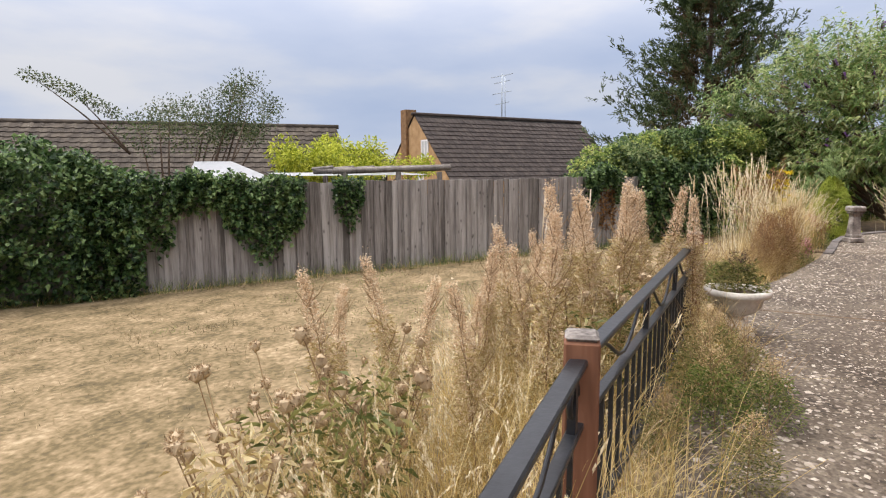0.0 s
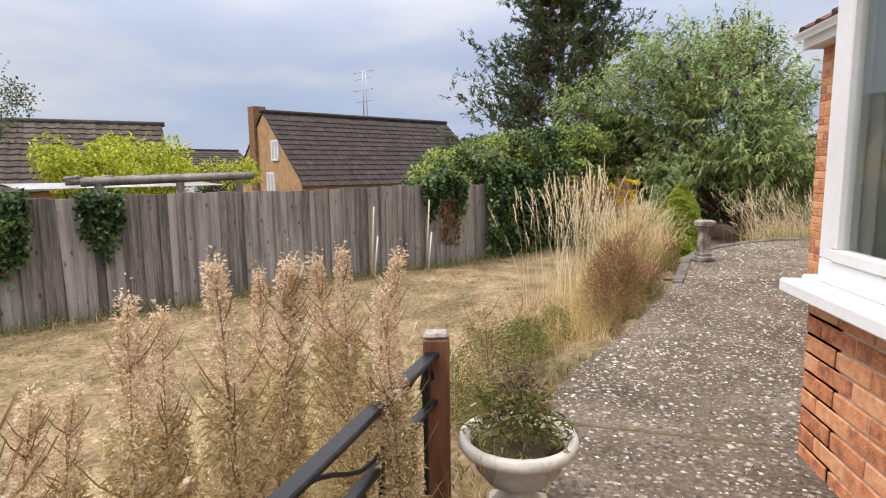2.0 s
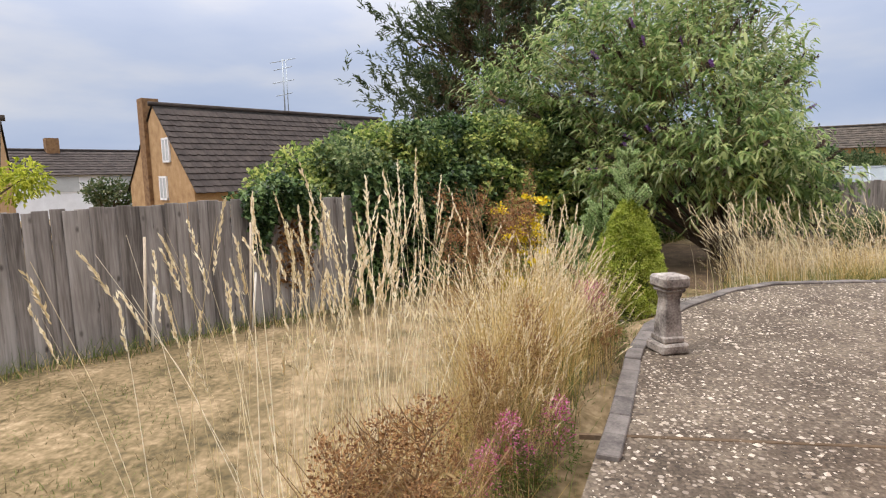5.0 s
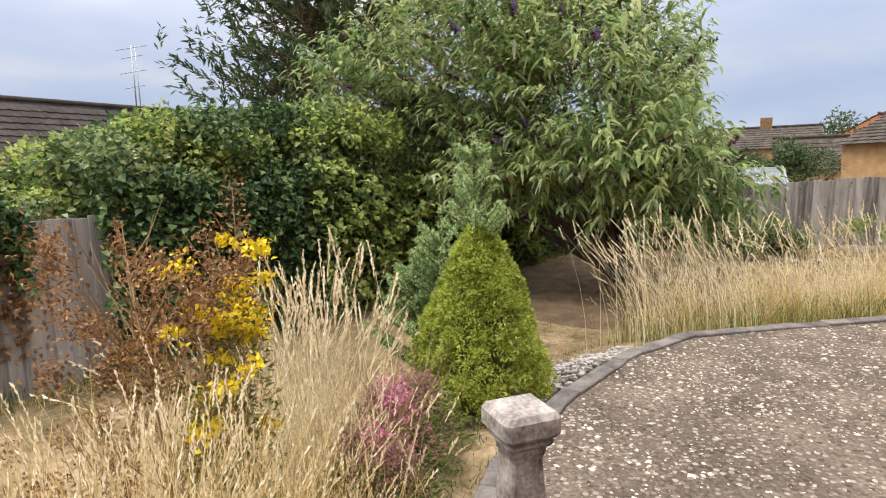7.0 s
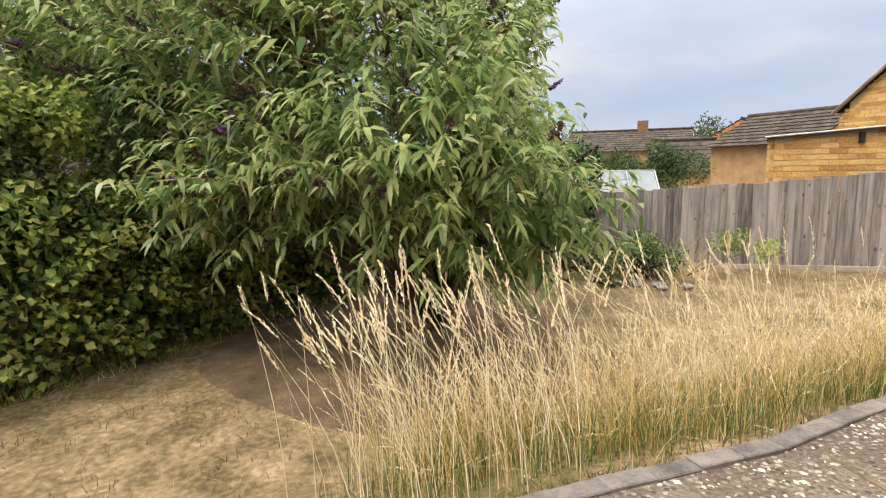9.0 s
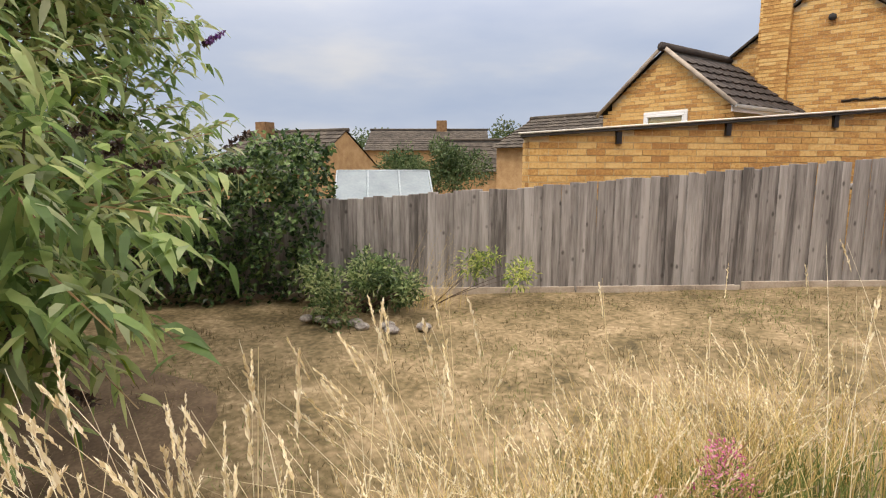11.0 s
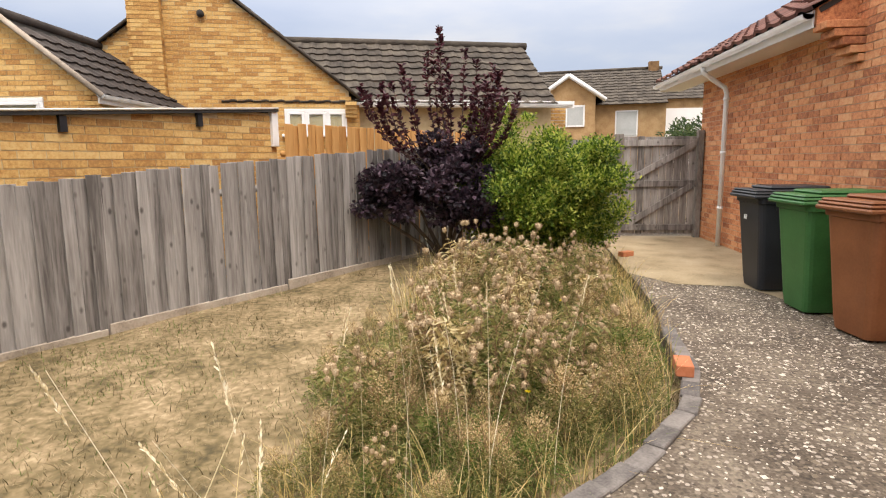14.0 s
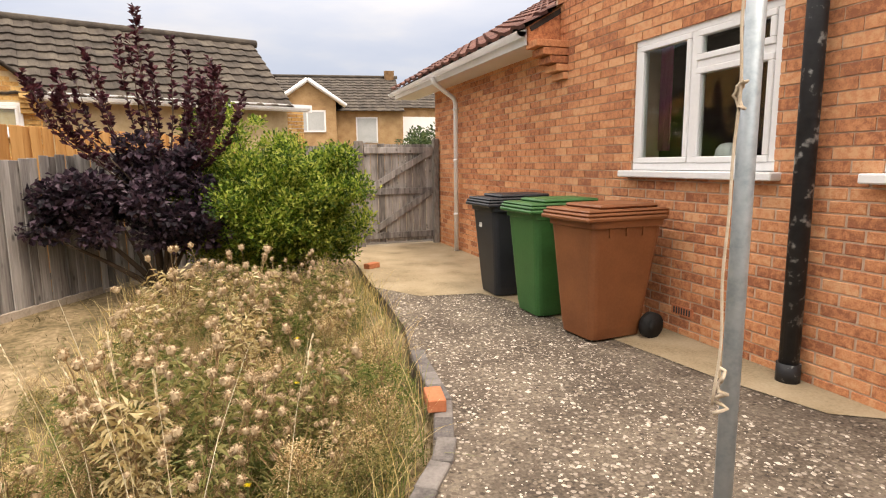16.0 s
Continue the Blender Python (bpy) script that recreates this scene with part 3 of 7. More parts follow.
# kerb of dark paving bricks along the curved edge
kerb = tagged(new("kerb"), "dark blue-grey brick edging sunk round the patio", "kerb", kind="structure")
km = bmesh.new()
bm_box(km, (-0.114, -0.05, -0.14), (0.114, 0.05, 0.012), None, 0.006)
kme = bpy.data.meshes.new("kerb_brick")
km.to_mesh(kme)
km.free()
kme.materials.append(M["kerb"])
seg = np.linalg.norm(np.diff(EDGE, axis=0), axis=1)
cum = np.concatenate([[0], np.cumsum(seg)])
for s in np.arange(cum[6] + 0.6, cum[21] + 0.9, 0.222):
    x, y = np.interp(s, cum, EDGE[:, 0]), np.interp(s, cum, EDGE[:, 1])
    x2, y2 = np.interp(s + 0.1, cum, EDGE[:, 0]), np.interp(s + 0.1, cum, EDGE[:, 1])
    x1, y1 = np.interp(s - 0.1, cum, EDGE[:, 0]), np.interp(s - 0.1, cum, EDGE[:, 1])
    a = math.atan2(y2 - y1, x2 - x1)
    k = new("kerb_brick", kme)
    k.parent = kerb
    k.matrix_basis = pose(x + 0.055 * math.sin(a), y - 0.055 * math.cos(a), random.uniform(0.0, 0.012), 0, random.uniform(-1.5, 1.5), math.degrees(a) + random.uniform(-2, 2))

# ---- brickwork ----


def brick_wall(parent, p0, p1, z0, z1, mat_obj, mat_isl, holes=(), near=None, top=None, depth=0.05, proud=0.006):
    """Stretcher-bond bricks standing proud of a mortar wall; the face lies to the right of the way from p0 to p1.
    near: a stretch (s0, s1, z0, z1) whose bricks are objects of their own."""
    p0, p1 = np.array(p0, float), np.array(p1, float)
    L = np.linalg.norm(p1 - p0)
    d = (p1 - p0) / L
    nrm = np.array([d[1], -d[0]])
    cen, half = [], []
    shared = {}
    count = 0
    for r in range(int((z1 - z0) / 0.075)):
        za = z0 + r * 0.075 + 0.005
        zb = za + 0.065
        s = -0.1125 if r % 2 else 0.0
        while s < L:
            a, b = max(s + 0.005, 0.0), min(s + 0.22, L)
            s += 0.225
            if b - a < 0.03:
                continue
            spans = [(a, b)]
            for h0, h1, hz0, hz1 in holes:
                if zb > hz0 + 0.02 and za < hz1 - 0.02:
                    cut = []
                    for q0, q1 in spans:
                        if q1 <= h0 or q0 >= h1:
                            cut.append((q0, q1))
                        else:
                            if h0 - q0 > 0.02:
                                cut.append((q0, h0))
                            if q1 - h1 > 0.02:
                                cut.append((h1, q1))
                    spans = cut
            for q0, q1 in spans:
                mid = (q0 + q1) / 2
                if top and zb > top(mid):
                    continue
                jit = RNG.uniform(-0.0015, 0.0015)
                c = (*(p0 + d * mid + nrm * (proud - depth / 2 + jit)), (za + zb) / 2)
                if near and near[0] <= mid <= near[1] and near[2] <= za <= near[3] and count < 300:
                    key = round(q1 - q0, 2)
                    if key not in shared:
                        bm = bmesh.new()
                        bm_box(bm, (-key / 2, -depth / 2, -0.0325), (key / 2, depth / 2, 0.0325), None, 0.004)
                        shared[key] = bpy.data.meshes.new("brick")
                        bm.to_mesh(shared[key])
                        bm.free()
                        shared[key].materials.append(mat_obj)
                    ob = new("brick", shared[key])
                    child(ob, parent)
                    ob.matrix_basis = Matrix.Translation(c) @ Matrix.Rotation(math.atan2(d[1], d[0]), 4, "Z")
                    if parent.type == "EMPTY":
                        ob.matrix_parent_inverse = parent.matrix_basis.inverted()
                    count += 1
                else:
                    cen.append(c)
                    half.append(((q1 - q0) / 2, depth / 2, 0.0325))
    if cen:
        ax = np.array([[d[0], d[1], 0], [-d[1], d[0], 0], [0, 0, 1]])
        v, f = boxes_arrays(np.array(cen), np.array(half), ax)
        stuff_mesh("brickwork", v, f, mat_isl, parent, kind="stuff")


def wall_mesh(name, p0, p1, z0, z1, thick, mat, holes=(), top=None, parent=None, label=""):
    """A wall of real thickness, behind the line p0 to p1 (to its left), with openings through it."""
    p0, p1 = np.array(p0, float), np.array(p1, float)
    L = float(np.linalg.norm(p1 - p0))
    d = (p1 - p0) / L
    mm = Matrix.Translation((p0[0], p0[1], 0)) @ Matrix.Rotation(math.atan2(d[1], d[0]), 4, "Z")
    bm = bmesh.new()
    xs = sorted({0.0, L, *[min(max(h, 0), L) for q in holes for h in q[:2]]})
    for a, b in zip(xs, xs[1:]):
        zz = sorted((q[2], q[3]) for q in holes if q[0] <= a + 1e-6 and q[1] >= b - 1e-6)
        lo = z0
        for h0, h1 in zz:
            if h0 > lo:
                bm_box(bm, (a, 0, lo), (b, thick, h0))
            lo = h1
        if top is None:
            if z1 > lo:
                bm_box(bm, (a, 0, lo), (b, thick, z1))
        else:
            n = max(1, int((b - a) / 0.25))
            for i in range(n):
                q0, q1 = a + (b - a) * i / n, a + (b - a) * (i + 1) / n
                h = min(z1, top((q0 + q1) / 2) + 0.02)
                if h > lo:
                    bm_box(bm, (q0, 0, lo), (q1, thick, h))
    bmesh.ops.remove_doubles(bm, verts=bm.verts, dist=0.0002)
    bmesh.ops.transform(bm, matrix=mm, verts=bm.verts)
    return part(name, bm, mat, parent, label)


def tile_roof(name, eave0, eave1, up, length, mat, parent, tw=0.3, gauge=0.3, wave=0.02, label=""):
    """Courses of lapped roof tiles from the eave line upwards along 'up', each with its own curve and step."""
    e0, e1 = np.array(eave0, float), np.array(eave1, float)
    L = np.linalg.norm(e1 - e0)
    a = (e1 - e0) / L
    up = np.array(up, float) / np.linalg.norm(up)
    nrm = np.cross(a, up)
    if nrm[2] < 0:
        nrm = -nrm
    prof = np.array([[0, 0.0], [0.2, 1.0], [0.4, 0.75], [0.55, 0.1], [0.8, 0.0], [0.985, 0.0]])
    rows, cols = int(length / gauge), int(L / tw)
    V, F = [], []
    k = 0
    m = len(prof)
    for r in range(rows):
        u0, u1 = r * gauge - 0.03, (r + 1) * gauge + 0.02
        for c in range(cols):
            j = RNG.uniform(-0.004, 0.004)
            s = (c + prof[:, 0]) * L / cols
            h = prof[:, 1] * wave
            lo = e0 + a * s[:, None] + up * (u0 + j) + nrm * (h + 0.045)[:, None]
            hi = e0 + a * s[:, None] + up * u1 + nrm * (h + 0.006)[:, None]
            ed = lo - nrm * 0.04
            V += [lo, hi, ed]
            for i in range(m - 1):
                F.append((k + i, k + i + 1, k + m + i + 1, k + m + i))
                F.append((k + 2 * m + i, k + 2 * m + i + 1, k + i + 1, k + i))
            k += 3 * m
    return stuff_mesh(name, np.concatenate(V), np.array(F), mat, parent, label, kind="stuff")


def window_unit(name, origin, along, w, h, label, divides=(0.5,), frame_mat=None, transom=None, glass=None, parent=None, sill=True, depth=0.07, fw=0.06, behind=None, kind="structure"):
    """A casement window: outer frame, mullions, sashes, panes and sill. The outside lies to the right of 'along'."""
    fm = frame_mat or M["white"]
    ang = math.atan2(along[1], along[0])
    mm = Matrix.Translation(origin) @ Matrix.Rotation(ang, 4, "Z")
    root = tagged(new(name), label, "window", kind=kind)
    if parent:
        child(root, parent)
        if "kind" in root:
            del root["kind"]
        if "category" in root:
            del root["category"]
    xs = [0.0, *[w * q for q in divides], w]
    bm = bmesh.new()
    for lo, hi in (((0, -0.02, 0), (w, depth, fw)), ((0, -0.02, h - fw), (w, depth, h)), ((0, -0.02, fw), (fw, depth, h - fw)), ((w - fw, -0.02, fw), (w, depth, h - fw))):
        bm_box(bm, lo, hi, None, 0.006)
    for x in xs[1:-1]:
        bm_box(bm, (x - fw / 2, -0.018, fw), (x + fw / 2, depth, h - fw), None, 0.005)
    bmesh.ops.transform(bm, matrix=mm, verts=bm.verts)
    child(part("window_frame", bm, fm), root)
    for i, (a, b) in enumerate(zip(xs, xs[1:])):
        a2, b2 = a + (fw if i == 0 else fw / 2), b - (fw if i == len(xs) - 2 else fw / 2)
        parts = [(fw, h - fw)]
        if transom and i in transom:
            tz = h * transom[i]
            parts = [(fw, tz - 0.025), (tz + 0.025, h - fw)]
            child(box("transom", (a2, -0.018, tz - 0.025), (b2, depth, tz + 0.025), fm, None, "", mm, 0.004), root)
        for z0, z1 in parts:
            sash = bmesh.new()
            t = 0.045
            for lo, hi in (((a2, -0.03, z0), (b2, 0.02, z0 + t)), ((a2, -0.03, z1 - t), (b2, 0.02, z1)), ((a2, -0.03, z0 + t), (a2 + t, 0.02, z1 - t)), ((b2 - t, -0.03, z0 + t), (b2, 0.02, z1 - t))):
                bm_box(sash, lo, hi, None, 0.006)
            bmesh.ops.transform(sash, matrix=mm, verts=sash.verts)
            child(part("sash", sash, fm), root)
            pane = box("pane", (a2 + t, -0.004, z0 + t), (b2 - t, 0.004, z1 - t), glass or M["glass"], None, "", mm)
            pane.visible_shadow = False
            child(pane, root)
    if sill:
        child(box("window_sill", (-0.06, -0.13, -0.055), (w + 0.06, 0.02, 0.0), fm, None, "", mm, 0.008), root)
    if behind:
        child(box("blind", (fw, 0.12, fw), (w - fw, 0.14, h - fw), behind, None, "", mm), root)
    return root


# ---- the house ----
GY0, GY1 = -1.85, 8.20
wing_eave = 2.66


# west wall runs from north to south so that its face looks west
west_holes = [(12.9 - 7.70, 12.9 - 6.30, 1.26, 2.32), (12.9 - 5.65, 12.9 - 4.2, 1.26, 2.32)]


def west_top(s):
    y = 12.35 - s
    return 2.6 if y > GY1 + 0.22 else min(2.45 + 0.58 * (y - GY0), 3.5 + 0.58 * (GY1 - y))


wall_w = wall_mesh("wall_west", (0, 12.35), (0, GY0), -0.15, 6.0, 0.28, M["mortar"], west_holes, west_top, label="orange-red brick house wall with a gable")
tagged(wall_w, category="wall", kind="structure")
south_holes = [(0.95, 3.4, 1.18, 2.12)]
wall_s = wall_mesh("wall_south", (0.0, GY0), (13, GY0), -0.15, 2.45, 0.28, M["mortar"], south_holes, label="red brick house wall under the eaves")
tagged(wall_s, category="wall", kind="structure")
wall_x = wall_mesh("wall_extension", (3.95, -3.62), (13, -3.62), -0.15, 0.68, 0.25, M["mortar"], label="red brick dwarf wall below a wide window")
tagged(wall_x, category="wall", kind="structure")
wall_xs = wall_mesh("wall_extension_side", (3.95, GY0 - 0.0), (3.95, -3.62), -0.15, 0.68, 0.25, M["mortar"], label="red brick end of the extension")
tagged(wall_xs, category="wall", kind="structure")
# plain backing walls and ceiling, their room shade given by the dark colour
box("wall_inner", (0.9, -1.3, -0.1), (1.0, 12.8, 2.6), M["room_shade"])
tagged(bpy.data.objects["wall_inner"], "inner room wall coloured dark to pass for an unlit room", "wall", kind="structure")
box("wall_inner_south", (1.0, -0.2, -0.1), (13, -0.1, 2.6), M["room_shade"])
tagged(bpy.data.objects["wall_inner_south"], "inner room wall coloured dark to pass for an unlit room", "wall", kind="structure")
box("ceiling", (0.25, -1.7, 2.42), (13, 12.8, 2.5), M["room_shade"])
tagged(bpy.data.objects["ceiling"], "plain ceiling coloured dark to pass for an unlit room", "ceiling", kind="structure")

m0 = set(scene.objects)
window_unit("window_1", (0.03, 7.70, 1.26), (0, -1), 1.40, 1.06, "white plastic casement window with a pink curtain behind", (0.47,), transom={1: 0.72})
window_unit("window_2", (0.03, 5.65, 1.26), (0, -1), 1.45, 1.06, "white plastic casement window", (0.5,))
settle(m0)
window_unit("window_3", (0.95, GY0 + 0.03, 1.18), (1, 0), 2.45, 0.94, "white window with green striped valance", (0.33, 0.67))
window_unit("window_4", (3.99, -3.60, 0.72), (1, 0), 9.0, 1.5, "wide white plastic window over the dwarf wall", (0.22, 0.44, 0.66, 0.84), fw=0.09)
window_unit("window_5", (3.97, -2.05, 0.72), (0, -1), 1.5, 1.5, "narrow white plastic end window", (0.5,), fw=0.09)
roof_x = box("extension_roof", (3.75, -3.85, 2.22), (13, GY0 + 0.1, 2.36), M["white"], None, "", None, 0.01)
tagged(roof_x, "flat extension roof with a white fascia", "roof", kind="structure")
cur = thing("curtain", "pale green curtain hanging behind the wide window", "curtain")
bm = bmesh.new()
n = 120
rows = [[bm.verts.new((4.12 + 5.0 * i / n, -3.5 + 0.02 * math.sin(i * 0.9) + 0.01 * math.sin(i * 2.3), z)) for i in range(n + 1)] for z in (0.72, 2.2)]
for i in range(n):
    bm.faces.new((rows[0][i], rows[0][i + 1], rows[1][i + 1], rows[1][i]))
bmesh.ops.solidify(bm, geom=bm.faces[:], thickness=0.006)
part("drape", bm, M["curtain"], cur, smooth=True)
m1 = set(scene.objects)
pk = thing("curtain", "pink curtain drawn to the side of the window", "curtain")
bm = bmesh.new()
rows = [[bm.verts.new((0.18 + 0.025 * math.sin(i * 1.3), 7.6 - 0.15 * i / 14, z)) for i in range(15)] for z in (1.42, 2.3)]
for i in range(14):
    bm.faces.new((rows[0][i], rows[0][i + 1], rows[1][i + 1], rows[1][i]))
bmesh.ops.solidify(bm, geom=bm.faces[:], thickness=0.006)
part("drape", bm, M["pink"], pk, smooth=True)
ledge = box("inner_sill", (0.1, 6.35, 1.22), (0.4, 7.65, 1.26), M["white"])
tagged(ledge, "pale inner window ledge", "ledge", kind="structure")
lathe_ob = thing("desk_lamp", "white ribbed globe lamp on the window ledge", "lamp", at=(0.26, 6.93, 1.26))
lathe("shade", [(0.02, 0.0), (0.075, 0.01), (0.085, 0.05), (0.09, 0.1), (0.08, 0.16), (0.05, 0.195), (0.01, 0.205)], M["white"], lathe_ob, at=(0.26, 6.93, 1.26))
settle(m1)
val = thing("valance", "green striped valance curtain behind the window", "curtain")
bm = bmesh.new()
rows = [[bm.verts.new((0.95 + 1.2 * i / 40 * (1 if z > 1.6 else 0.55), GY0 + 0.3 + 0.03 * math.sin(i * 1.1), z)) for i in range(41)] for z in (1.3, 1.75, 2.12)]
for r0, r1 in zip(rows, rows[1:]):
    for i in range(40):
        bm.faces.new((r0[i], r0[i + 1], r1[i + 1], r1[i]))
bmesh.ops.solidify(bm, geom=bm.faces[:], thickness=0.006)
part("drape", bm, M["curtain"], val, smooth=True)

# roofs, gutters and pipes of the house
roof = tagged(new("roof"), "red-brown tiled house roof with white eaves", "roof", kind="structure")
box("roof_deck", (0, 0, -0.06), (6.2, 5.2, -0.01), M["felt"], roof, "", pose(-0.36, 8.35, 2.68, 0, -30, 0))
tile_roof("roof_tile", (-0.4, 13.55, 2.66), (-0.4, 8.3, 2.66), (0.866, 0, 0.5), 4.4, M["tile_red"], roof, 0.3, 0.3, 0.03)
tile_roof("roof_tile", (0.02, GY0 - 0.2, 2.44), (13, GY0 - 0.2, 2.44), (0, 0.86, 0.5), 7.0, M["tile_red"], roof, 0.3, 0.32, 0.03)
tile_roof("roof_tile", (13, 8.35, 3.45), (0.02, 8.35, 3.45), (0, -0.86, 0.5), 4.9, M["tile_red"], roof, 0.3, 0.32, 0.03)
for nm, lo, hi in (("fascia", (-0.38, 8.4, 2.5), (-0.35, 13.55, 2.66)), ("soffit", (-0.36, 8.4, 2.5), (0.0, 13.55, 2.52)),
                   ("fascia", (0.0, GY0 - 0.18, 2.30), (13, GY0 - 0.15, 2.46)), ("soffit", (0.0, GY0 - 0.15, 2.30), (13, GY0, 2.32)), ("fascia", (-0.03, GY0 - 0.18, 2.30), (0.0, GY0 + 0.05, 2.46))):
    box(nm, lo, hi, M["white"], roof)

bm = bmesh.new()
ends = [[bm.verts.new((x, y, z)) for x, z in ((-0.36, 2.5), (0.02, 2.5), (0.02, 2.9), (-0.36, 2.68))] for y in (8.36, 8.42)]
bm.faces.new(ends[0])
bm.faces.new(ends[1][::-1])
for i in range(4):
    bm.faces.new((ends[0][i], ends[1][i], ends[1][(i + 1) % 4], ends[0][(i + 1) % 4]))
bmesh.ops.recalc_face_normals(bm, faces=bm.faces)
part("verge_panel", bm, M["brick_i"], roof, "brick-coloured boxed end of the eaves")


def gutter(name, a, b, r=0.055, parent=None):
    a, b = Vector(a), Vector(b)
    d = (b - a).normalized()
    s = d.cross(Vector((0, 0, 1)))
    bm = bmesh.new()
    rings = []
    for p in (a, b):
        ring = [bm.verts.new(p + s * math.cos(t) * r - Vector((0, 0, 1)) * math.sin(t) * r * 0.9) for t in [math.pi * i / 8 for i in range(9)]]
        rings.append(ring)
    for i in range(8):
        bm.faces.new((rings[0][i], rings[0][i + 1], rings[1][i + 1], rings[1][i]))
    for ring in rings:
        bm.faces.new(ring)
    bmesh.ops.solidify(bm, geom=bm.faces[:], thickness=0.004)
    return part(name, bm, M["white"], parent)


gutter("gutter", (-0.44, 8.35, 2.62), (-0.44, 13.6, 2.6), parent=roof)
gutter("gutter", (-0.03, GY0 - 0.235, 2.43), (13, GY0 - 0.235, 2.43), parent=roof)
m2 = set(scene.objects)
pipe = thing("downpipe", "white plastic downpipe on the brick wall", "pipe", at=(-0.09, 11.7, 0))
tube("pipe_run", [(-0.44, 11.7, 2.58), (-0.43, 11.7, 2.5), (-0.30, 11.7, 2.40), (-0.12, 11.7, 2.28), (-0.09, 11.7, 2.2), (-0.09, 11.7, 0.01)], 0.034, M["white"], pipe)
for z in (0.55, 1.35, 2.1):
    tube("clip", [(-0.09, 11.7, z), (-0.09, 11.7, z + 0.04)], 0.042, M["white"], pipe)
soil = thing("soil_pipe", "black cast-iron pipe with flaking paint", "pipe", at=(-0.09, 6.02, 0))
tube("pipe_run", [(-0.09, 6.02, 0.0), (-0.09, 6.02, 4.2)], 0.056, M["pipe_black"], soil, sides=18)
for z in (0.0, 2.25):
    tube("socket", [(-0.09, 6.02, z), (-0.09, 6.02, z + 0.12)], 0.068, M["pipe_black"], soil, sides=18)
# brick corbel under the eave
corbel = thing("corbel", "stepped brick corbel under the gutter end", "corbel", at=(0, 8.85, 2.2))
for i in range(5):
    box("brick", (-0.06 - 0.075 * i, 8.74, 2.16 + 0.075 * i), (0.02, 8.97, 2.16 + 0.075 * i + 0.066), M["brick"], corbel, "", None, 0.004)
vent = thing("air_brick", "terracotta air brick low in the wall", "vent", at=(0, 6.95, 0.16))
box("grille", (-0.016, 6.9, 0.155), (0.01, 7.12, 0.225), M["terracotta"], vent)
# thin dark strips on the face stand in for the shade inside the slots
for i in range(7):
    box("slot", (-0.018, 6.92 + i * 0.027, 0.165), (-0.0165, 6.935 + i * 0.027, 0.215), M["felt"], vent)

settle(m2)
# ---- fences ----


def board_mesh(name, w, h, t, mat):
    bm = bmesh.new()
    bm_box(bm, (-w / 2, -t / 2, 0), (w / 2, t / 2, h), None, 0.003)
    me = bpy.data.meshes.new(name)
    bm.to_mesh(me)
    bm.free()
    me.materials.append(mat)
    return me


def board_fence(label, a, b, top, bottom, pitch, mat, width, gravel=None, posts=None, name="fence"):
    a, b = np.array(a, float), np.array(b, float)
    L = np.linalg.norm(b - a)
    d = (b - a) / L
    nrm = np.array([-d[1], d[0]])
    ang = math.degrees(math.atan2(d[1], d[0]))
    mid = (a + b) / 2
    fence = tagged(new(name), label, "fence")
    fence.matrix_basis = Matrix.Translation((mid[0], mid[1], bottom(L / 2) if callable(bottom) else bottom))
    inv = fence.matrix_basis.inverted()
    me = [board_mesh("board", width * q, 1.0, 0.014, mat) for q in (1.0, 0.96, 1.03)]
    n = int(L / pitch)
    for i in range(n):
        s = (i + 0.5) * pitch
        p = a + d * s + nrm * (0.006 if i % 2 else -0.006)
        z0, z1 = bottom(s), top(s) + random.uniform(-0.018, 0.012)
        ob = new("board", me[i % 3])
        ob.parent = fence
        ob.matrix_parent_inverse = inv
        ob.matrix_basis = pose(p[0], p[1], z0, random.uniform(-0.5, 0.5), random.uniform(-0.7, 0.7), ang + random.uniform(7, 12)) @ Matrix.Diagonal((1, 1, z1 - z0, 1))
    for z in (0.25, 0.8):
        for i in range(int(L / 2.0) + 1):
            s0, s1 = i * 2.0, min(L, i * 2.0 + 2.0)
            if s1 - s0 < 0.1:
                continue
            p, q = a + d * s0 - nrm * -0.05, a + d * s1 - nrm * -0.05
            h0, h1 = bottom(s0) + (top(s0) - bottom(s0)) * z, bottom(s1) + (top(s1) - bottom(s1)) * z
            r = tube("rail", [(p[0], p[1], h0), (q[0], q[1], h1)], 0.035, mat, None, sides=4)
            r.parent = fence
            r.matrix_parent_inverse = inv
    if gravel:
        for i in range(int(L / gravel) + 1):
            s0, s1 = i * gravel, min(L, (i + 1) * gravel) - 0.02
            if s1 - s0 < 0.1:
                continue
            p = a + d * s0
            gt = max(0.03, float(ground_z(*(p + d * (s1 - s0) / 2))) - bottom((s0 + s1) / 2) + 0.065)
            g = box("gravel_board", (0, -0.03, -0.3), (s1 - s0, 0.018, gt), M["gravel_board"], None, "", pose(p[0], p[1], bottom(s0) + 0.0, 0, -math.degrees(math.atan2(bottom(s1) - bottom(s0), s1 - s0)), ang), 0.004)
            g.parent = fence
            g.matrix_parent_inverse = inv
    return fence


L1, L3 = float(np.linalg.norm(F1B - F1A)), float(np.linalg.norm(F3B - F3A))


def f1_bottom(s):
    p = F1A + (F1B - F1A) * s / L1
    return float(ground_z(p[0], p[1])) - 0.06


def f1_top(s):
    return 0.84 + 0.10 * s / L1 + 0.012 * math.sin(s * 1.7)


def f3_bottom(s):
    return -0.26 + 0.2 * s / L3


def f3_top(s):
    return float(np.interp(s + 0.39, [0, 2.6, 5.3, 8.5, 11.2, L3], [0.72, 0.83, 1.0, 1.28, 1.46, 1.58]))


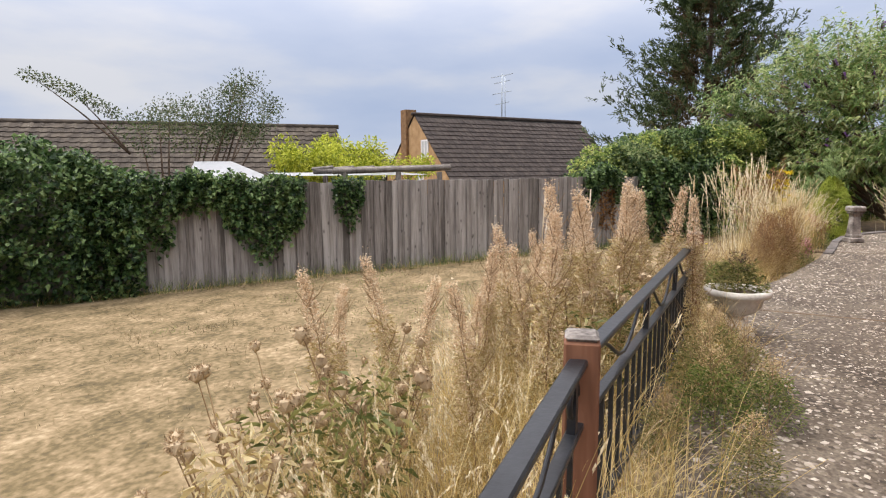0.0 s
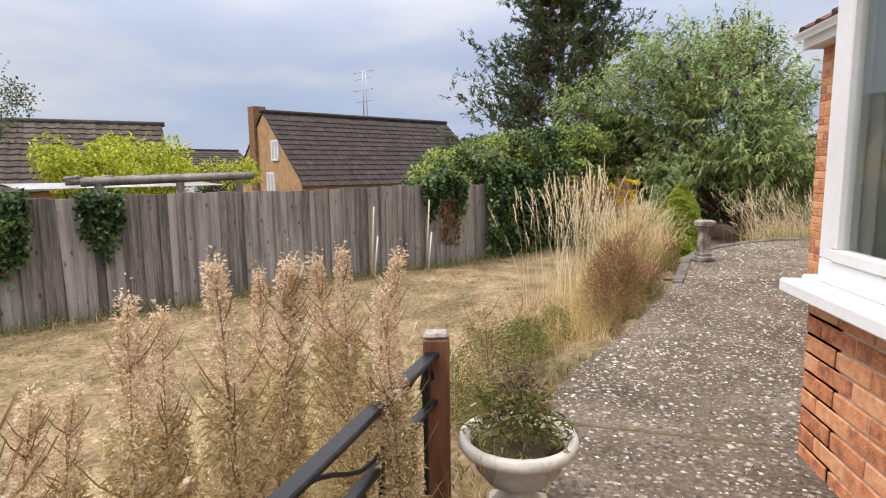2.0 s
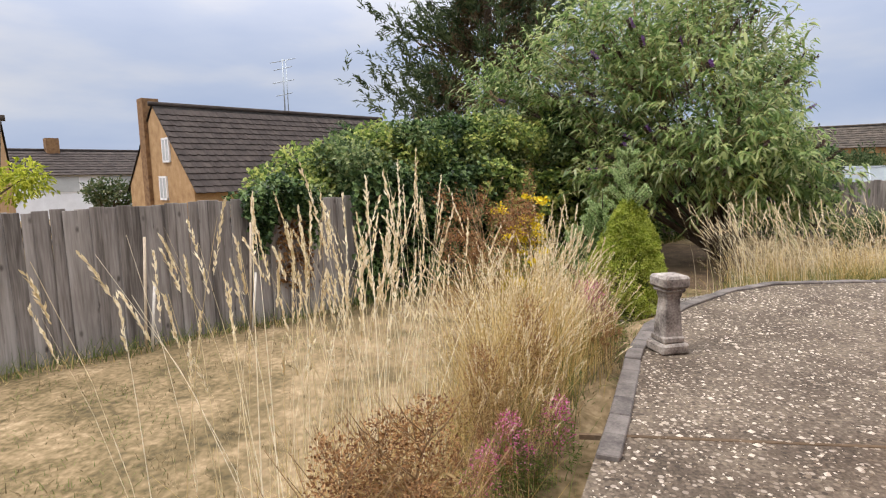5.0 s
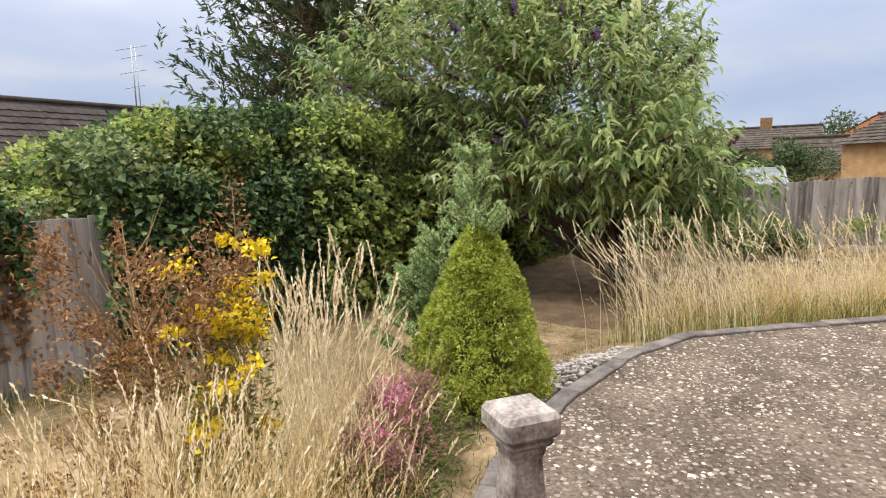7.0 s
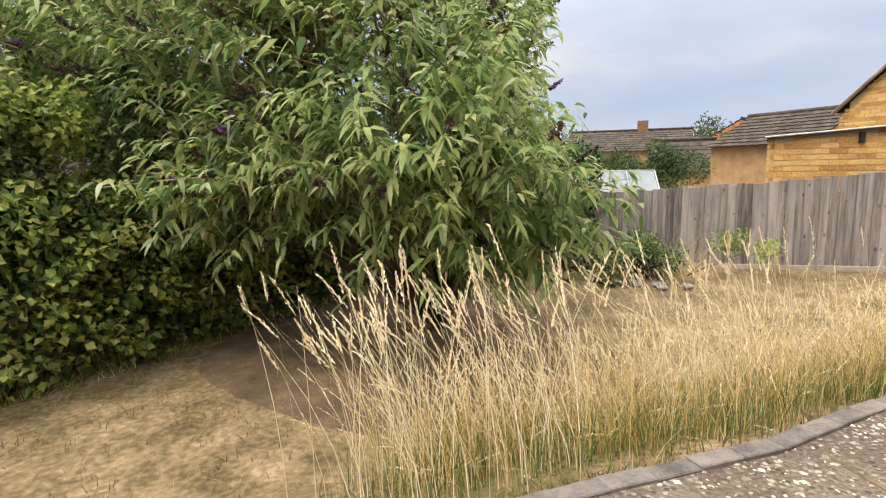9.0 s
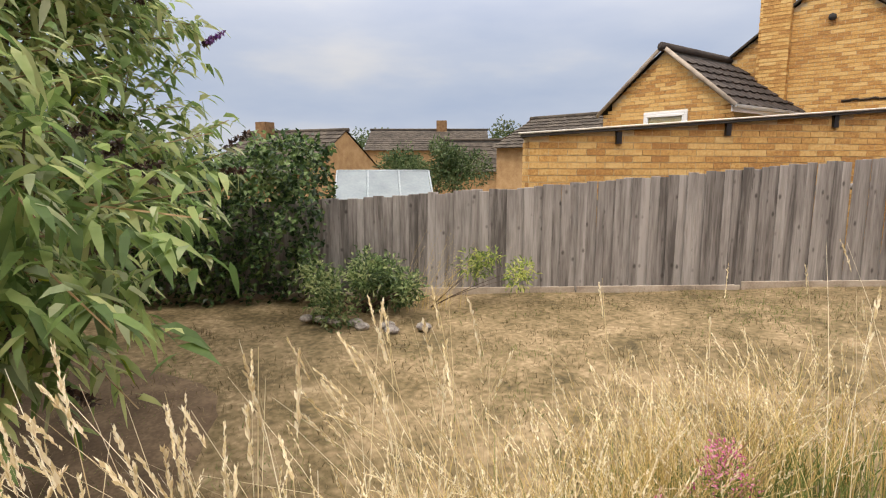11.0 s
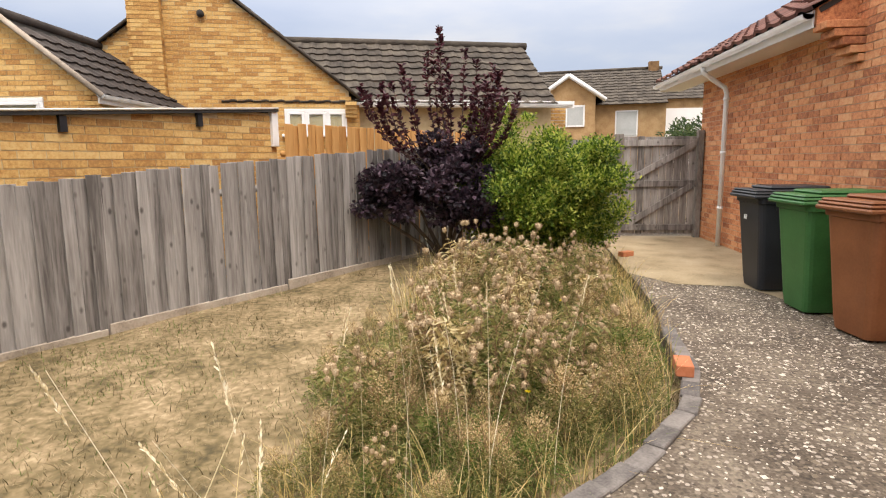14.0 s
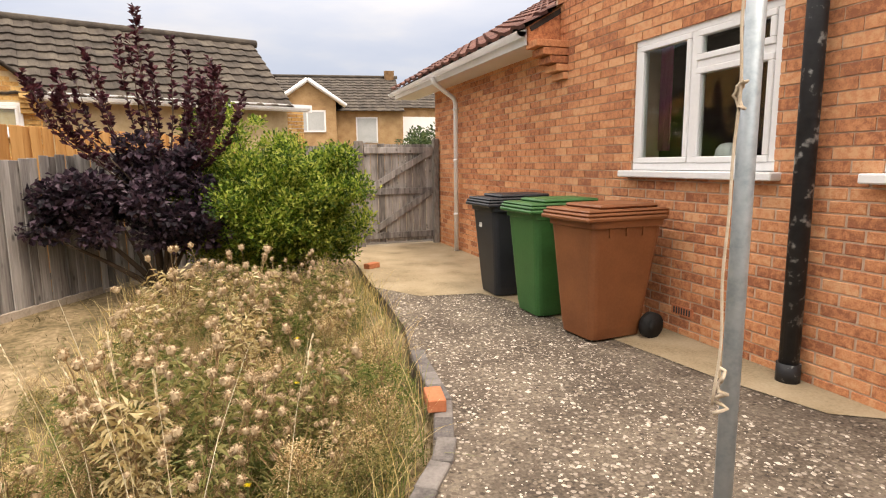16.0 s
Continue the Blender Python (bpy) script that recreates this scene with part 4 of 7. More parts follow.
board_fence("weathered brown-grey close-board fence behind the lawn", F1A, F1B, f1_top, f1_bottom, 0.115, M["board_old"], 0.135)
board_fence("silver-grey close-board fence on timber gravel boards", F3A, F3B, f3_top, f3_bottom, 0.098, M["board"], 0.118, gravel=1.83)
m3 = set(scene.objects)
board_fence("new orange-stained board fence beyond the grey one", (-5.9, 9.75), (-3.2, 13.3), lambda s: 1.76 + 0.0 * s, lambda s: 0.0, 0.12, M["orange_board"], 0.135)

# gate
gate = thing("garden_gate", "weathered grey ledged and braced timber gate, shut", "gate", at=(-0.7, 12.72, 0))
gx0, gx1, gz1 = -1.28, -0.12, 1.66
for i in range(10):
    x0 = gx0 + (gx1 - gx0) * i / 10
    box("board", (x0 + 0.004, 12.73, 0.06), (x0 + (gx1 - gx0) / 10 - 0.004, 12.75, gz1 - random.uniform(0, 0.02)), M["board"], gate, "", None, 0.003)
for z in (0.12, 0.84, 1.50):
    box("ledge", (gx0, 12.695, z), (gx1, 12.73, z + 0.1), M["board"], gate, "", None, 0.004)
for z0, z1 in ((0.2, 0.86), (0.92, 1.52)):
    L = math.hypot(gx1 - gx0 - 0.1, z1 - z0)
    box("brace", (0, 12.69, -0.05), (L, 12.725, 0.05), M["board"], gate, "", Matrix.Translation((gx0 + 0.05, 0, z0)) @ Matrix.Rotation(-math.atan2(z1 - z0, gx1 - gx0 - 0.1), 4, "Y"), 0.004)
for x0, x1, zt in ((-1.42, -1.29, 1.70), (-0.11, -0.02, 1.74)):
    gp = box("gate_post", (x0, 12.68, -0.1), (x1, 12.8, zt), M["grey_wood"], None, "", None, 0.006)
    tagged(gp, "grey timber gate post", "post", "gate posts")
box("side_panel", (-2.2, 12.75, 0.0), (-1.42, 12.78, 1.62), M["board_old"])
tagged(bpy.data.objects["side_panel"], "grey timber panel beside the gate", "fence panel")

settle(m3)
# ---- neighbouring houses ----


def gable_house(label, a, d, length, half_w, base, eave, ridge, wall_mat, roof_mat, brick=None, gable_wins=(), chimney=None, near_side=1, tiles=(0.33, 0.34), front_wins=(), far_side=True):
    """A ridge from a along d; the walls stand half_w either side; the near slope lies on the side of near_side."""
    d = np.array(d, float) / np.linalg.norm(d)
    n = np.array([-d[1], d[0]]) * near_side
    a = np.array(a, float)
    root = tagged(new("house"), label, "house")
    mid = a + d * length / 2
    root.matrix_basis = Matrix.Translation((mid[0], mid[1], base))
    bm = bmesh.new()

    def P(s, w, z):
        q = a + d * s + n * w
        return bm.verts.new((q[0], q[1], z))
    e = half_w - 0.25
    ez = eave + (ridge - eave) * 0.25 / half_w
    A = [P(0, -e, base), P(0, e, base), P(0, e, ez), P(0, 0, ridge - 0.05), P(0, -e, ez)]
    B = [P(length, -e, base), P(length, e, base), P(length, e, ez), P(length, 0, ridge - 0.05), P(length, -e, ez)]
    bm.faces.new(A)
    bm.faces.new(B[::-1])
    for i in range(5):
        j = (i + 1) % 5
        bm.faces.new((A[i], B[i], B[j], A[j]))
    bmesh.ops.recalc_face_normals(bm, faces=bm.faces)
    part("wall", bm, wall_mat, root)
    rl = math.hypot(half_w, ridge - eave)
    for sgn in ((1, -1) if far_side else (1,)):
        q0 = a - d * 0.05 + n * half_w * sgn
        q1 = a + d * (length + 0.05) + n * half_w * sgn
        up = (*(-n * sgn * half_w), ridge - eave)
        if sgn * near_side > 0:
            q0, q1 = q0, q1
        bmr = bmesh.new()
        vs = [bmr.verts.new(v) for v in ((*q0, eave), (*q1, eave), (*(q1 - n * half_w * sgn), ridge), (*(q0 - n * half_w * sgn), ridge))]
        bmr.faces.new(vs)
        bmesh.ops.solidify(bmr, geom=bmr.faces[:], thickness=0.08)
        rf = part("roof", bmr, M["felt"], root)
        tr = tile_roof("roof_tile", (*q0, eave), (*q1, eave), up, rl, roof_mat, None, tiles[0], tiles[1], 0.022)
        tr.parent, tr.matrix_parent_inverse = root, root.matrix_basis.inverted()
    r0, r1 = a - d * 0.15, a + d * (length + 0.15)
    tube("ridge", [(*r0, ridge + 0.02), (*r1, ridge + 0.02)], 0.09, roof_mat, root, sides=8)
    gm = Matrix.Translation((a[0], a[1], 0)) @ Matrix.Rotation(math.atan2(n[1], n[0]), 4, "Z")
    flip = 1 if near_side > 0 else -1
    for w0, w1, z0, z1 in gable_wins:
        wroot = part("window", _win_bm(w0, w1, z0, z1, gm, flip), M["white"], root)
        pane = box("pane", (w0 + 0.06, 0.03 * flip, z0 + 0.06), (w1 - 0.06, 0.05 * flip, z1 - 0.06), M["blind"], None, "", gm)
        child(pane, wroot)
    fmx = Matrix.Translation((*(a + n * e), 0)) @ Matrix.Rotation(math.atan2(d[1], d[0]), 4, "Z")
    for s0, s1, z0, z1 in front_wins:
        wroot = part("window", _win_bm(s0, s1, z0, z1, fmx, -near_side), M["white"], root)
        child(box("pane", (s0 + 0.06, 0.03 * near_side, z0 + 0.06), (s1 - 0.06, 0.05 * near_side, z1 - 0.06), M["blind"], None, "", fmx), wroot)
    if chimney:
        s, w, z, hw = chimney
        q = a + d * s + n * w
        box("chimney", (-hw, -hw, base), (hw, hw, z), M["old_brick"], root, "", Matrix.Translation((q[0], q[1], 0)) @ Matrix.Rotation(math.atan2(d[1], d[0]), 4, "Z"))
    return root


def _win_bm(a, b, z0, z1, m, out):
    bm = bmesh.new()
    t = 0.07
    for lo, hi in (((a, -0.02, z0), (b, 0.06, z0 + t)), ((a, -0.02, z1 - t), (b, 0.06, z1)), ((a, -0.02, z0), (a + t, 0.06, z1)), ((b - t, -0.02, z0), (b, 0.06, z1)), (((a + b) / 2 - 0.03, -0.02, z0), ((a + b) / 2 + 0.03, 0.06, z1))):
        bm_box(bm, (lo[0], lo[1] * out if out < 0 else lo[1], lo[2]), (hi[0], hi[1] * (1 if out > 0 else -1), hi[2]))
    bmesh.ops.transform(bm, matrix=m, verts=bm.verts)
    return bm


YB, YM = M["yellow_brick"], M["yellow_mortar"]
h2 = gable_house("yellow-brick chalet bungalow with a steep dark tiled roof", (-18.56, -16.56), (-0.766, 0.639), 11, 3.6, -1.8, 0.6, 3.9, M["far_brick"], M["tile"], near_side=-1,
                 gable_wins=((0.75, 1.45, 1.7, 2.6), (0.2, 0.95, 0.3, 1.2)), tiles=(0.33, 0.33))
box("chimney", (-0.3, -0.3, -1.8), (0.3, 0.3, 4.2), M["old_brick"], h2, "", pose(-19.3, -17.2, 0, 0, 0, 50))
h1 = gable_house("neighbouring bungalow under a low dark tiled roof", (-13.0, -17.85), (0.63, -0.78), 15, 3.4, -1.8, 0.7, 2.92, M["far_brick"], M["tile_moss"], near_side=1, tiles=(0.33, 0.33))
h5 = gable_house("distant bungalow with a dark roof and white windows", (-37.2, -27.8), (0.78, -0.62), 16, 4, -1.2, 1.35, 2.95, M["white_sheet"], M["tile"], near_side=1, tiles=(0.6, 0.45),
                 front_wins=((2, 4.4, 0.3, 1.3), (6, 8.4, 0.3, 1.3), (10, 12.4, 0.3, 1.3)), chimney=(6.5, 0.3, 3.7, 0.35))
aer = thing("tv_aerial", "thin grey television aerial on a mast", "aerial", at=(-24.4, -13.9, 3.8))
ax0, ay0 = -24.6, -13.6
tube("mast", [(ax0, ay0, 3.7), (ax0, ay0, 6.6)], 0.03, M["galv"], aer, sides=6)
tube("mast", [(ax0 + 0.2, ay0 + 0.25, 3.7), (ax0 + 0.12, ay0 + 0.2, 6.5)], 0.02, M["galv"], aer, sides=6)
for z, l in ((6.55, 0.7), (6.2, 0.5), (5.6, 0.6), (5.0, 0.45)):
    tube("boom", [(ax0 - 0.3 * l, ay0 - l, z - 0.1), (ax0 + 0.3 * l, ay0 + l, z)], 0.018, M["galv"], aer, sides=5)

m4 = set(scene.objects)
# yellow-brick house beyond the north-west fence
YW = np.array((0.961, 0.277))
yh = gable_house("yellow-brick neighbouring house with a tall gable", (-9.05, 14.03), (-0.277, 0.961), 9, 3.05, -0.4, 2.55, 4.95, YM, M["tile_moss"], near_side=-1)
brick_wall(yh, (-11.933, 13.199), (-6.167, 14.861), -0.3, 5.0, YB, YB, top=lambda s: 4.9 - 0.787 * abs(s - 3.0), holes=((4.51, 5.74, 1.86, 2.38),))
window_unit("window", (-7.6, 14.44, 1.87), tuple(YW), 1.24, 0.5, "three-light white window with grey blinds", (0.33, 0.67), parent=yh, behind=M["blind"])
ch_m = Matrix.Translation((-9.9, 13.72, 0)) @ Matrix.Rotation(math.atan2(0.277, 0.961), 4, "Z")
ch = box("chimney", (-0.25, -0.13, 0.0), (0.25, 0.19, 5.6), M["yellow_mortar"], yh, "", ch_m)
cen, hal = [], []
for j in range(74):
    for i in range(-2, 3):
        x0, x1 = max(-0.26, i * 0.225 + (0.056 if j % 2 else -0.056) - 0.1075), min(0.26, i * 0.225 + (0.056 if j % 2 else -0.056) + 0.1075)
        if x1 - x0 > 0.03:
            for y in (-0.13, 0.19):
                cen.append(((x0 + x1) / 2, y, 0.04 + 0.075 * j))
                hal.append(((x1 - x0) / 2, 0.012, 0.0325))
    for i in range(2):
        for x in (-0.25, 0.25):
            cen.append((x, -0.05 + 0.16 * i, 0.04 + 0.075 * j))
            hal.append((0.012, 0.074, 0.0325))
v, f = boxes_arrays(np.array(cen), np.array(hal), np.eye(3))
rot = np.array(ch_m.to_3x3())
v = v @ rot.T + np.array(ch_m.translation)
stuff_mesh("bricks", v, f, M["yellow_brick"], ch, kind="stuff")
brick_wall(yh, (-10.17, 13.51), (-9.64, 13.66), 0, 5.55, YB, YB)
tube("vent_hole", [(-9.0, 14.02, 4.14), (-8.98, 13.97, 4.14)], 0.07, M["felt"], yh, "dark round vent")
for sgn, q in ((-1, (-12.0, 13.15)), (1, (-6.1, 14.86))):
    p0 = Vector((-9.05 + 0.02, 14.03 - 0.07, 4.97))
    p1 = Vector((q[0] + 0.02, q[1] - 0.07, 2.55))
    tube("verge", [p0, p1], 0.035, M["tile_moss"], yh, sides=4)
yw = gable_house("yellow-brick house wing with a mossy tiled roof and white gutter", (-2.75, 18.41), (-0.961, -0.277), 6.9, 2.45, -0.4, 2.5, 4.16, YM, M["tile_moss"], near_side=1, tiles=(0.3, 0.32))
brick_wall(yw, (-6.6, 15.05), (-1.8, 16.42), -0.3, 2.55, YB, YB)
gutter("gutter", (-6.2, 14.78, 2.5), (-1.7, 16.1, 2.5), 0.06, yw)
box("fascia", (0, 0, 0), (4.8, 0.03, 0.15), M["white"], yw, "", Matrix.Translation((-6.25, 14.85, 2.42)) @ Matrix.Rotation(math.atan2(0.277, 0.961), 4, "Z"))
for i in range(4):
    box("corbel", (0, -0.1 - 0.05 * i, 0), (0.22, 0.1, 0.07), YB, yh, "", Matrix.Translation((-6.42, 14.72, 2.2 + 0.075 * i)) @ Matrix.Rotation(math.atan2(0.277, 0.961), 4, "Z"))
ys = gable_house("small yellow-brick gabled extension with dark tiles", (-10.6, 11.1), (-0.08, 0.997), 2.9, 1.45, -0.4, 2.32, 3.5, YM, M["tile"], near_side=-1, tiles=(0.28, 0.27))
brick_wall(ys, (-12.015, 10.987), (-9.185, 11.213), -0.3, 3.55, YB, YB, top=lambda s: 3.47 - 0.81 * abs(s - 1.42), holes=((1.02, 1.97, 1.5, 2.3),))
window_unit("window", (-11.0, 11.06, 1.5), (0.997, 0.08), 0.95, 0.8, "white window with frosted glass", (), parent=ys, behind=M["white_sheet"])
gutter("gutter", (-9.12, 11.1, 2.32), (-9.36, 14.0, 2.32), 0.06, ys)
box("fascia", (0, 0, 0), (2.8, 0.03, 0.16), M["white"], ys, "", Matrix.Translation((-9.17, 11.15, 2.2)) @ Matrix.Rotation(math.atan2(2.9, -0.24), 4, "Z"))
for a_, b_ in (((-10.6, 11.0, 3.53), (-9.1, 11.12, 2.3)), ((-10.6, 11.0, 3.53), (-12.1, 10.88, 2.3))):
    tube("bargeboard", [a_, b_], 0.05, M["gravel_board"], ys, sides=4)
# garage
gar = tagged(new("garage"), "flat-roofed yellow-brick garage close behind the fence", "garage")
gar.matrix_basis = Matrix.Translation((-7.5, 7.6, -0.3))
G0, G1 = np.array((-8.09, 5.54)), np.array((-6.10, 10.04))
GD = (G1 - G0) / np.linalg.norm(G1 - G0)
wall_mesh("wall", G0, G1, -0.4, 1.9, 0.22, YM, top=lambda s: 1.55 + 0.075 * s, parent=gar)
brick_wall(gar, G0, G1, -0.3, 1.95, YB, YB, top=lambda s: 1.56 + 0.075 * s)
GN = np.array((-0.72, 0.69))
brick_wall(gar, G0 + np.array((-GD[1], GD[0])) * 0.24, G0, -0.3, 1.57, YB, YB)
wall_mesh("wall", G0 + GN * 3.2, G0 + GN * 0.3, -0.4, 1.57, 0.22, YM, parent=gar)
brick_wall(gar, G0 + GN * 3.2, G0 + GN * 0.05, -0.3, 1.57, YB, YB)
bm = bmesh.new()
for s, z in ((-0.1, 1.58), (4.95, 1.96)):
    for w in (-0.07, 3.3):
        q = G0 + GD * s + GN * w
        bm.verts.new((q[0], q[1], z))
bm.verts.ensure_lookup_table()
bm.faces.new([bm.verts[i] for i in (0, 1, 3, 2)])
bmesh.ops.recalc_face_normals(bm, faces=bm.faces)
bmesh.ops.solidify(bm, geom=bm.faces[:], thickness=0.035)
part("roof", bm, M["felt"], gar, "dark felted flat roof")
tube("drip_edge", [(*(G0 - GN * 0.075 - GD * 0.12), 1.585), (*(G0 - GN * 0.075 + GD * 4.95), 1.965)], 0.012, M["white_rough"], gar, sides=4)
box("end_board", (4.83, -0.05, 1.5), (4.93, 0.02, 1.93), M["white"], gar, "white painted end board", Matrix.Translation((*G0, 0)) @ Matrix.Rotation(math.atan2(GD[1], GD[0]), 4, "Z"), 0.004)
for s in (1.05, 2.4, 3.8):
    q = G0 + GD * s - GN * 0.02
    box("bracket", (-0.03, -0.03, 1.40 + 0.078 * s), (0.03, 0.02, 1.54 + 0.078 * s), M["iron"], gar, "", Matrix.Translation((q[0], q[1], 0)) @ Matrix.Rotation(math.atan2(GD[1], GD[0]), 4, "Z") )

# distant houses
gable_house("distant yellow-brick bungalow with a brown roof", (-27.06, 11.3), (-0.84, -0.54), 5.5, 3, -1.5, 0.9, 2.75, M["far_brick"], M["tile_moss"], near_side=1, tiles=(0.4, 0.35), chimney=(4.2, 0.4, 3.2, 0.3))
gable_house("distant house roof beyond the shrubs", (-40, 28.5), (-0.55, -0.83), 9, 4, -1.5, 2.3, 4.0, M["far_brick"], M["tile_moss"], near_side=1, tiles=(0.6, 0.45), chimney=(3.5, 0, 4.7, 0.4))
gable_house("distant low house with a brown roof", (-30, 22.4), (-0.55, -0.83), 3.4, 2.5, -1.5, 0.9, 2.7, M["far_brick"], M["tile_moss"], near_side=1, tiles=(0.6, 0.4))
gable_house("distant red-brick house with white gables", (-36, 29.5), (-0.5, 0.86), 8, 4, -1.5, 2.2, 4.4, M["brick_i"], M["tile_red"], near_side=1, tiles=(0.6, 0.45), gable_wins=((-1.6, -0.4, 1.2, 2.2), (0.6, 1.8, 1.2, 2.2)))
gable_house("brown tiled roof beyond the garage", (-17.6, 18.2), (-0.98, -0.18), 4.2, 2.5, -1.0, 1.9, 3.15, M["far_brick"], M["tile_moss"], near_side=1, tiles=(0.35, 0.3))
nh = gable_house("yellow-brick house across the street with a white-edged gable", (5.0, 34.5), (-0.985, 0.17), 7.5, 4.5, 0.6, 3.75, 5.9, M["far_brick"], M["tile_moss"], near_side=1, tiles=(0.4, 0.4),
                 front_wins=((1.2, 2.2, 2.3, 3.5), ), chimney=(0.3, 0.2, 6.2, 0.25))
ng = gable_house("front gable of the house across the street", (-0.15, 29.9), (0.17, 0.985), 3, 1.45, 0.6, 3.95, 4.95, M["far_brick"], M["tile_moss"], near_side=-1, gable_wins=((-0.85, 0.75, 2.75, 3.7),))
for s in (-1, 1):
    tube("bargeboard", [(-0.15, 29.72, 5.0), (-0.15 + s * 1.6, 29.72 - s * 0.27, 3.88)], 0.1, M["white"], ng, sides=4)
wg = box("white_garage", (4.9, 33, 1.0), (7.6, 37, 3.75), M["white"])
tagged(wg, "white rendered garage across the street", "garage")
gable_house("far house with dark solar panels", (11.5, 43), (-1, 0.05), 6, 3, 1, 4.9, 6.4, M["far_brick"], M["tile_moss"], near_side=1, tiles=(0.6, 0.5))

# greenhouse
gh = thing("greenhouse", "small aluminium greenhouse with pale glass behind the fence", "greenhouse", at=(-13.9, 6.2, -1))
gd, gn = np.array((0.43, 0.9)), np.array((0.9, -0.43))
o = np.array((-14.95, 6.0))
E0, E1 = o + gn * 1.1, o + gd * 2.0 + gn * 1.1
W0, W1 = o - gn * 1.1, o + gd * 2.0 - gn * 1.1
R0, R1 = o, o + gd * 2.0
for q, z0, z1 in ((E0, -0.9, 0.55), (W0, -0.9, 0.55)):
    for i in range(4):
        p = q + gd * 2.0 * i / 3
        tube("glazing_bar", [(*p, z0), (*p, z1), (*(o + gd * 2.0 * i / 3), 1.12)], 0.02, M["galv"], gh, sides=4)
for a_, b_, za, zb in ((E0, E1, 0.55, 0.55), (W0, W1, 0.55, 0.55), (R0, R1, 1.12, 1.12)):
    tube("glazing_bar", [(*a_, za), (*b_, zb)], 0.024, M["galv"], gh, sides=4)
for a_, b_, za, zb in ((E0, R0, 0.55, 1.12), (W0, R0, 0.55, 1.12), (E0, E0, -0.9, 0.55), (W0, W0, -0.9, 0.55)):
    for i in range(3):
        p, q = a_ + gd * 2.0 * i / 3, b_ + gd * 2.0 * i / 3
        w = gd * 2.0 / 3 * 0.96
        bm = bmesh.new()
        bm.faces.new([bm.verts.new(v) for v in ((*p, za), (*(p + w), za), (*(q + w), zb), (*q, zb))])
        bmesh.ops.solidify(bm, geom=bm.faces[:], thickness=0.006)
        part("pane", bm, M["greenhouse_glass"], gh)

settle(m4)
# pergola and pale canopy behind the south-west fence
pg = thing("pergola", "weathered timber pergola over a pale canopy", "pergola", at=(-1.4, -10.6, -0.9))
for x, y in ((-0.75, -10.5), (-1.45, -9.75), (-2.05, -9.15), (-1.9, -11.6)):
    box("post", (x - 0.04, y - 0.04, -1.0), (x + 0.04, y + 0.04, 1.04), M["grey_wood"], pg)
for a_, b_ in (((-0.6, -10.65, 1.06), (-2.2, -8.98, 1.12)), ((-1.3, -11.5, 1.06), (-2.9, -9.8, 1.12))):
    tube("beam", [a_, b_], 0.06, M["grey_wood"], pg, sides=4)
for i in range(7):
    t = i / 6
    tube("slat", [(-0.6 - 1.6 * t, -10.65 + 1.67 * t, 1.13), (-1.35 - 1.6 * t, -11.55 + 1.67 * t, 1.11)], 0.03, M["grey_wood"], pg, sides=4)
bm = bmesh.new()
bm.faces.new([bm.verts.new(v) for v in ((-0.3, -11.3, 0.98), (-2.1, -9.4, 0.98), (-3.2, -10.6, 1.04), (-1.5, -12.8, 1.04))])
bmesh.ops.solidify(bm, geom=bm.faces[:], thickness=0.03)
cn = part("canopy", bm, M["white_sheet"], pg, "white sheet canopy")
bm = bmesh.new()
bm.faces.new([bm.verts.new(v) for v in ((0.6, -12.9, 0.85), (-0.6, -11.7, 0.85), (-0.3, -12.6, 1.25), (0.1, -13.1, 1.25))])
bmesh.ops.solidify(bm, geom=bm.faces[:], thickness=0.03)
tp = part("parasol", bm, M["white_sheet"])
tagged(tp, "white sheeting behind the ivy-clad fence", "awning")

# ---- plants ----


def blob_points(n, blobs, shell=0.45):
    """Points and outward directions spread through a cluster of soft-edged blobs (x, y, z, rx, ry, rz)."""
    blobs = np.array(blobs, float)
    wt = (blobs[:, 3] * blobs[:, 4] * blobs[:, 5]) ** 0.7
    idx = RNG.choice(len(blobs), n, p=wt / wt.sum())
    d = unit(RNG.normal(size=(n, 3)))
    r = RNG.uniform(0, 1, n) ** shell
    # lumps: push the surface in and out
    lump = 1 + 0.22 * np.sin(d[:, 0] * 7 + idx) * np.sin(d[:, 1] * 6 + 2 * idx) * np.sin(d[:, 2] * 8 + idx)
    p = blobs[idx, :3] + d * blobs[idx, 3:6] * (r * lump)[:, None]
    return p, d


def sub_blobs(n, centre, radii, size, seed):
    g = np.random.default_rng(seed)
    d = g.normal(size=(n, 3))
    d /= np.linalg.norm(d, axis=1, keepdims=True)
    r = g.uniform(0.35, 1.0, n) ** 0.6
    c = np.array(centre) + d * np.array(radii) * r[:, None]
    s = g.uniform(0.6, 1.3, n)[:, None] * size
    return np.concatenate([c, s * np.ones((1, 3))], axis=1)


def limbs(name, base, tips, r0, mat, parent):
    bm = bmesh.new()
    base = Vector(base)
    for t in tips:
        t = Vector(t)
        mid = base.lerp(t, 0.5) + Vector((random.uniform(-0.15, 0.15), random.uniform(-0.15, 0.15), 0.15)) * (t - base).length * 0.4
        pts = [base.lerp(mid, q).lerp(mid.lerp(t, q), q) for q in (0, 0.25, 0.5, 0.75, 1)]
        bm_tube(bm, pts, [r0, r0 * 0.8, r0 * 0.55, r0 * 0.35, r0 * 0.12], 6)
    return part(name, bm, mat, parent, smooth=True)


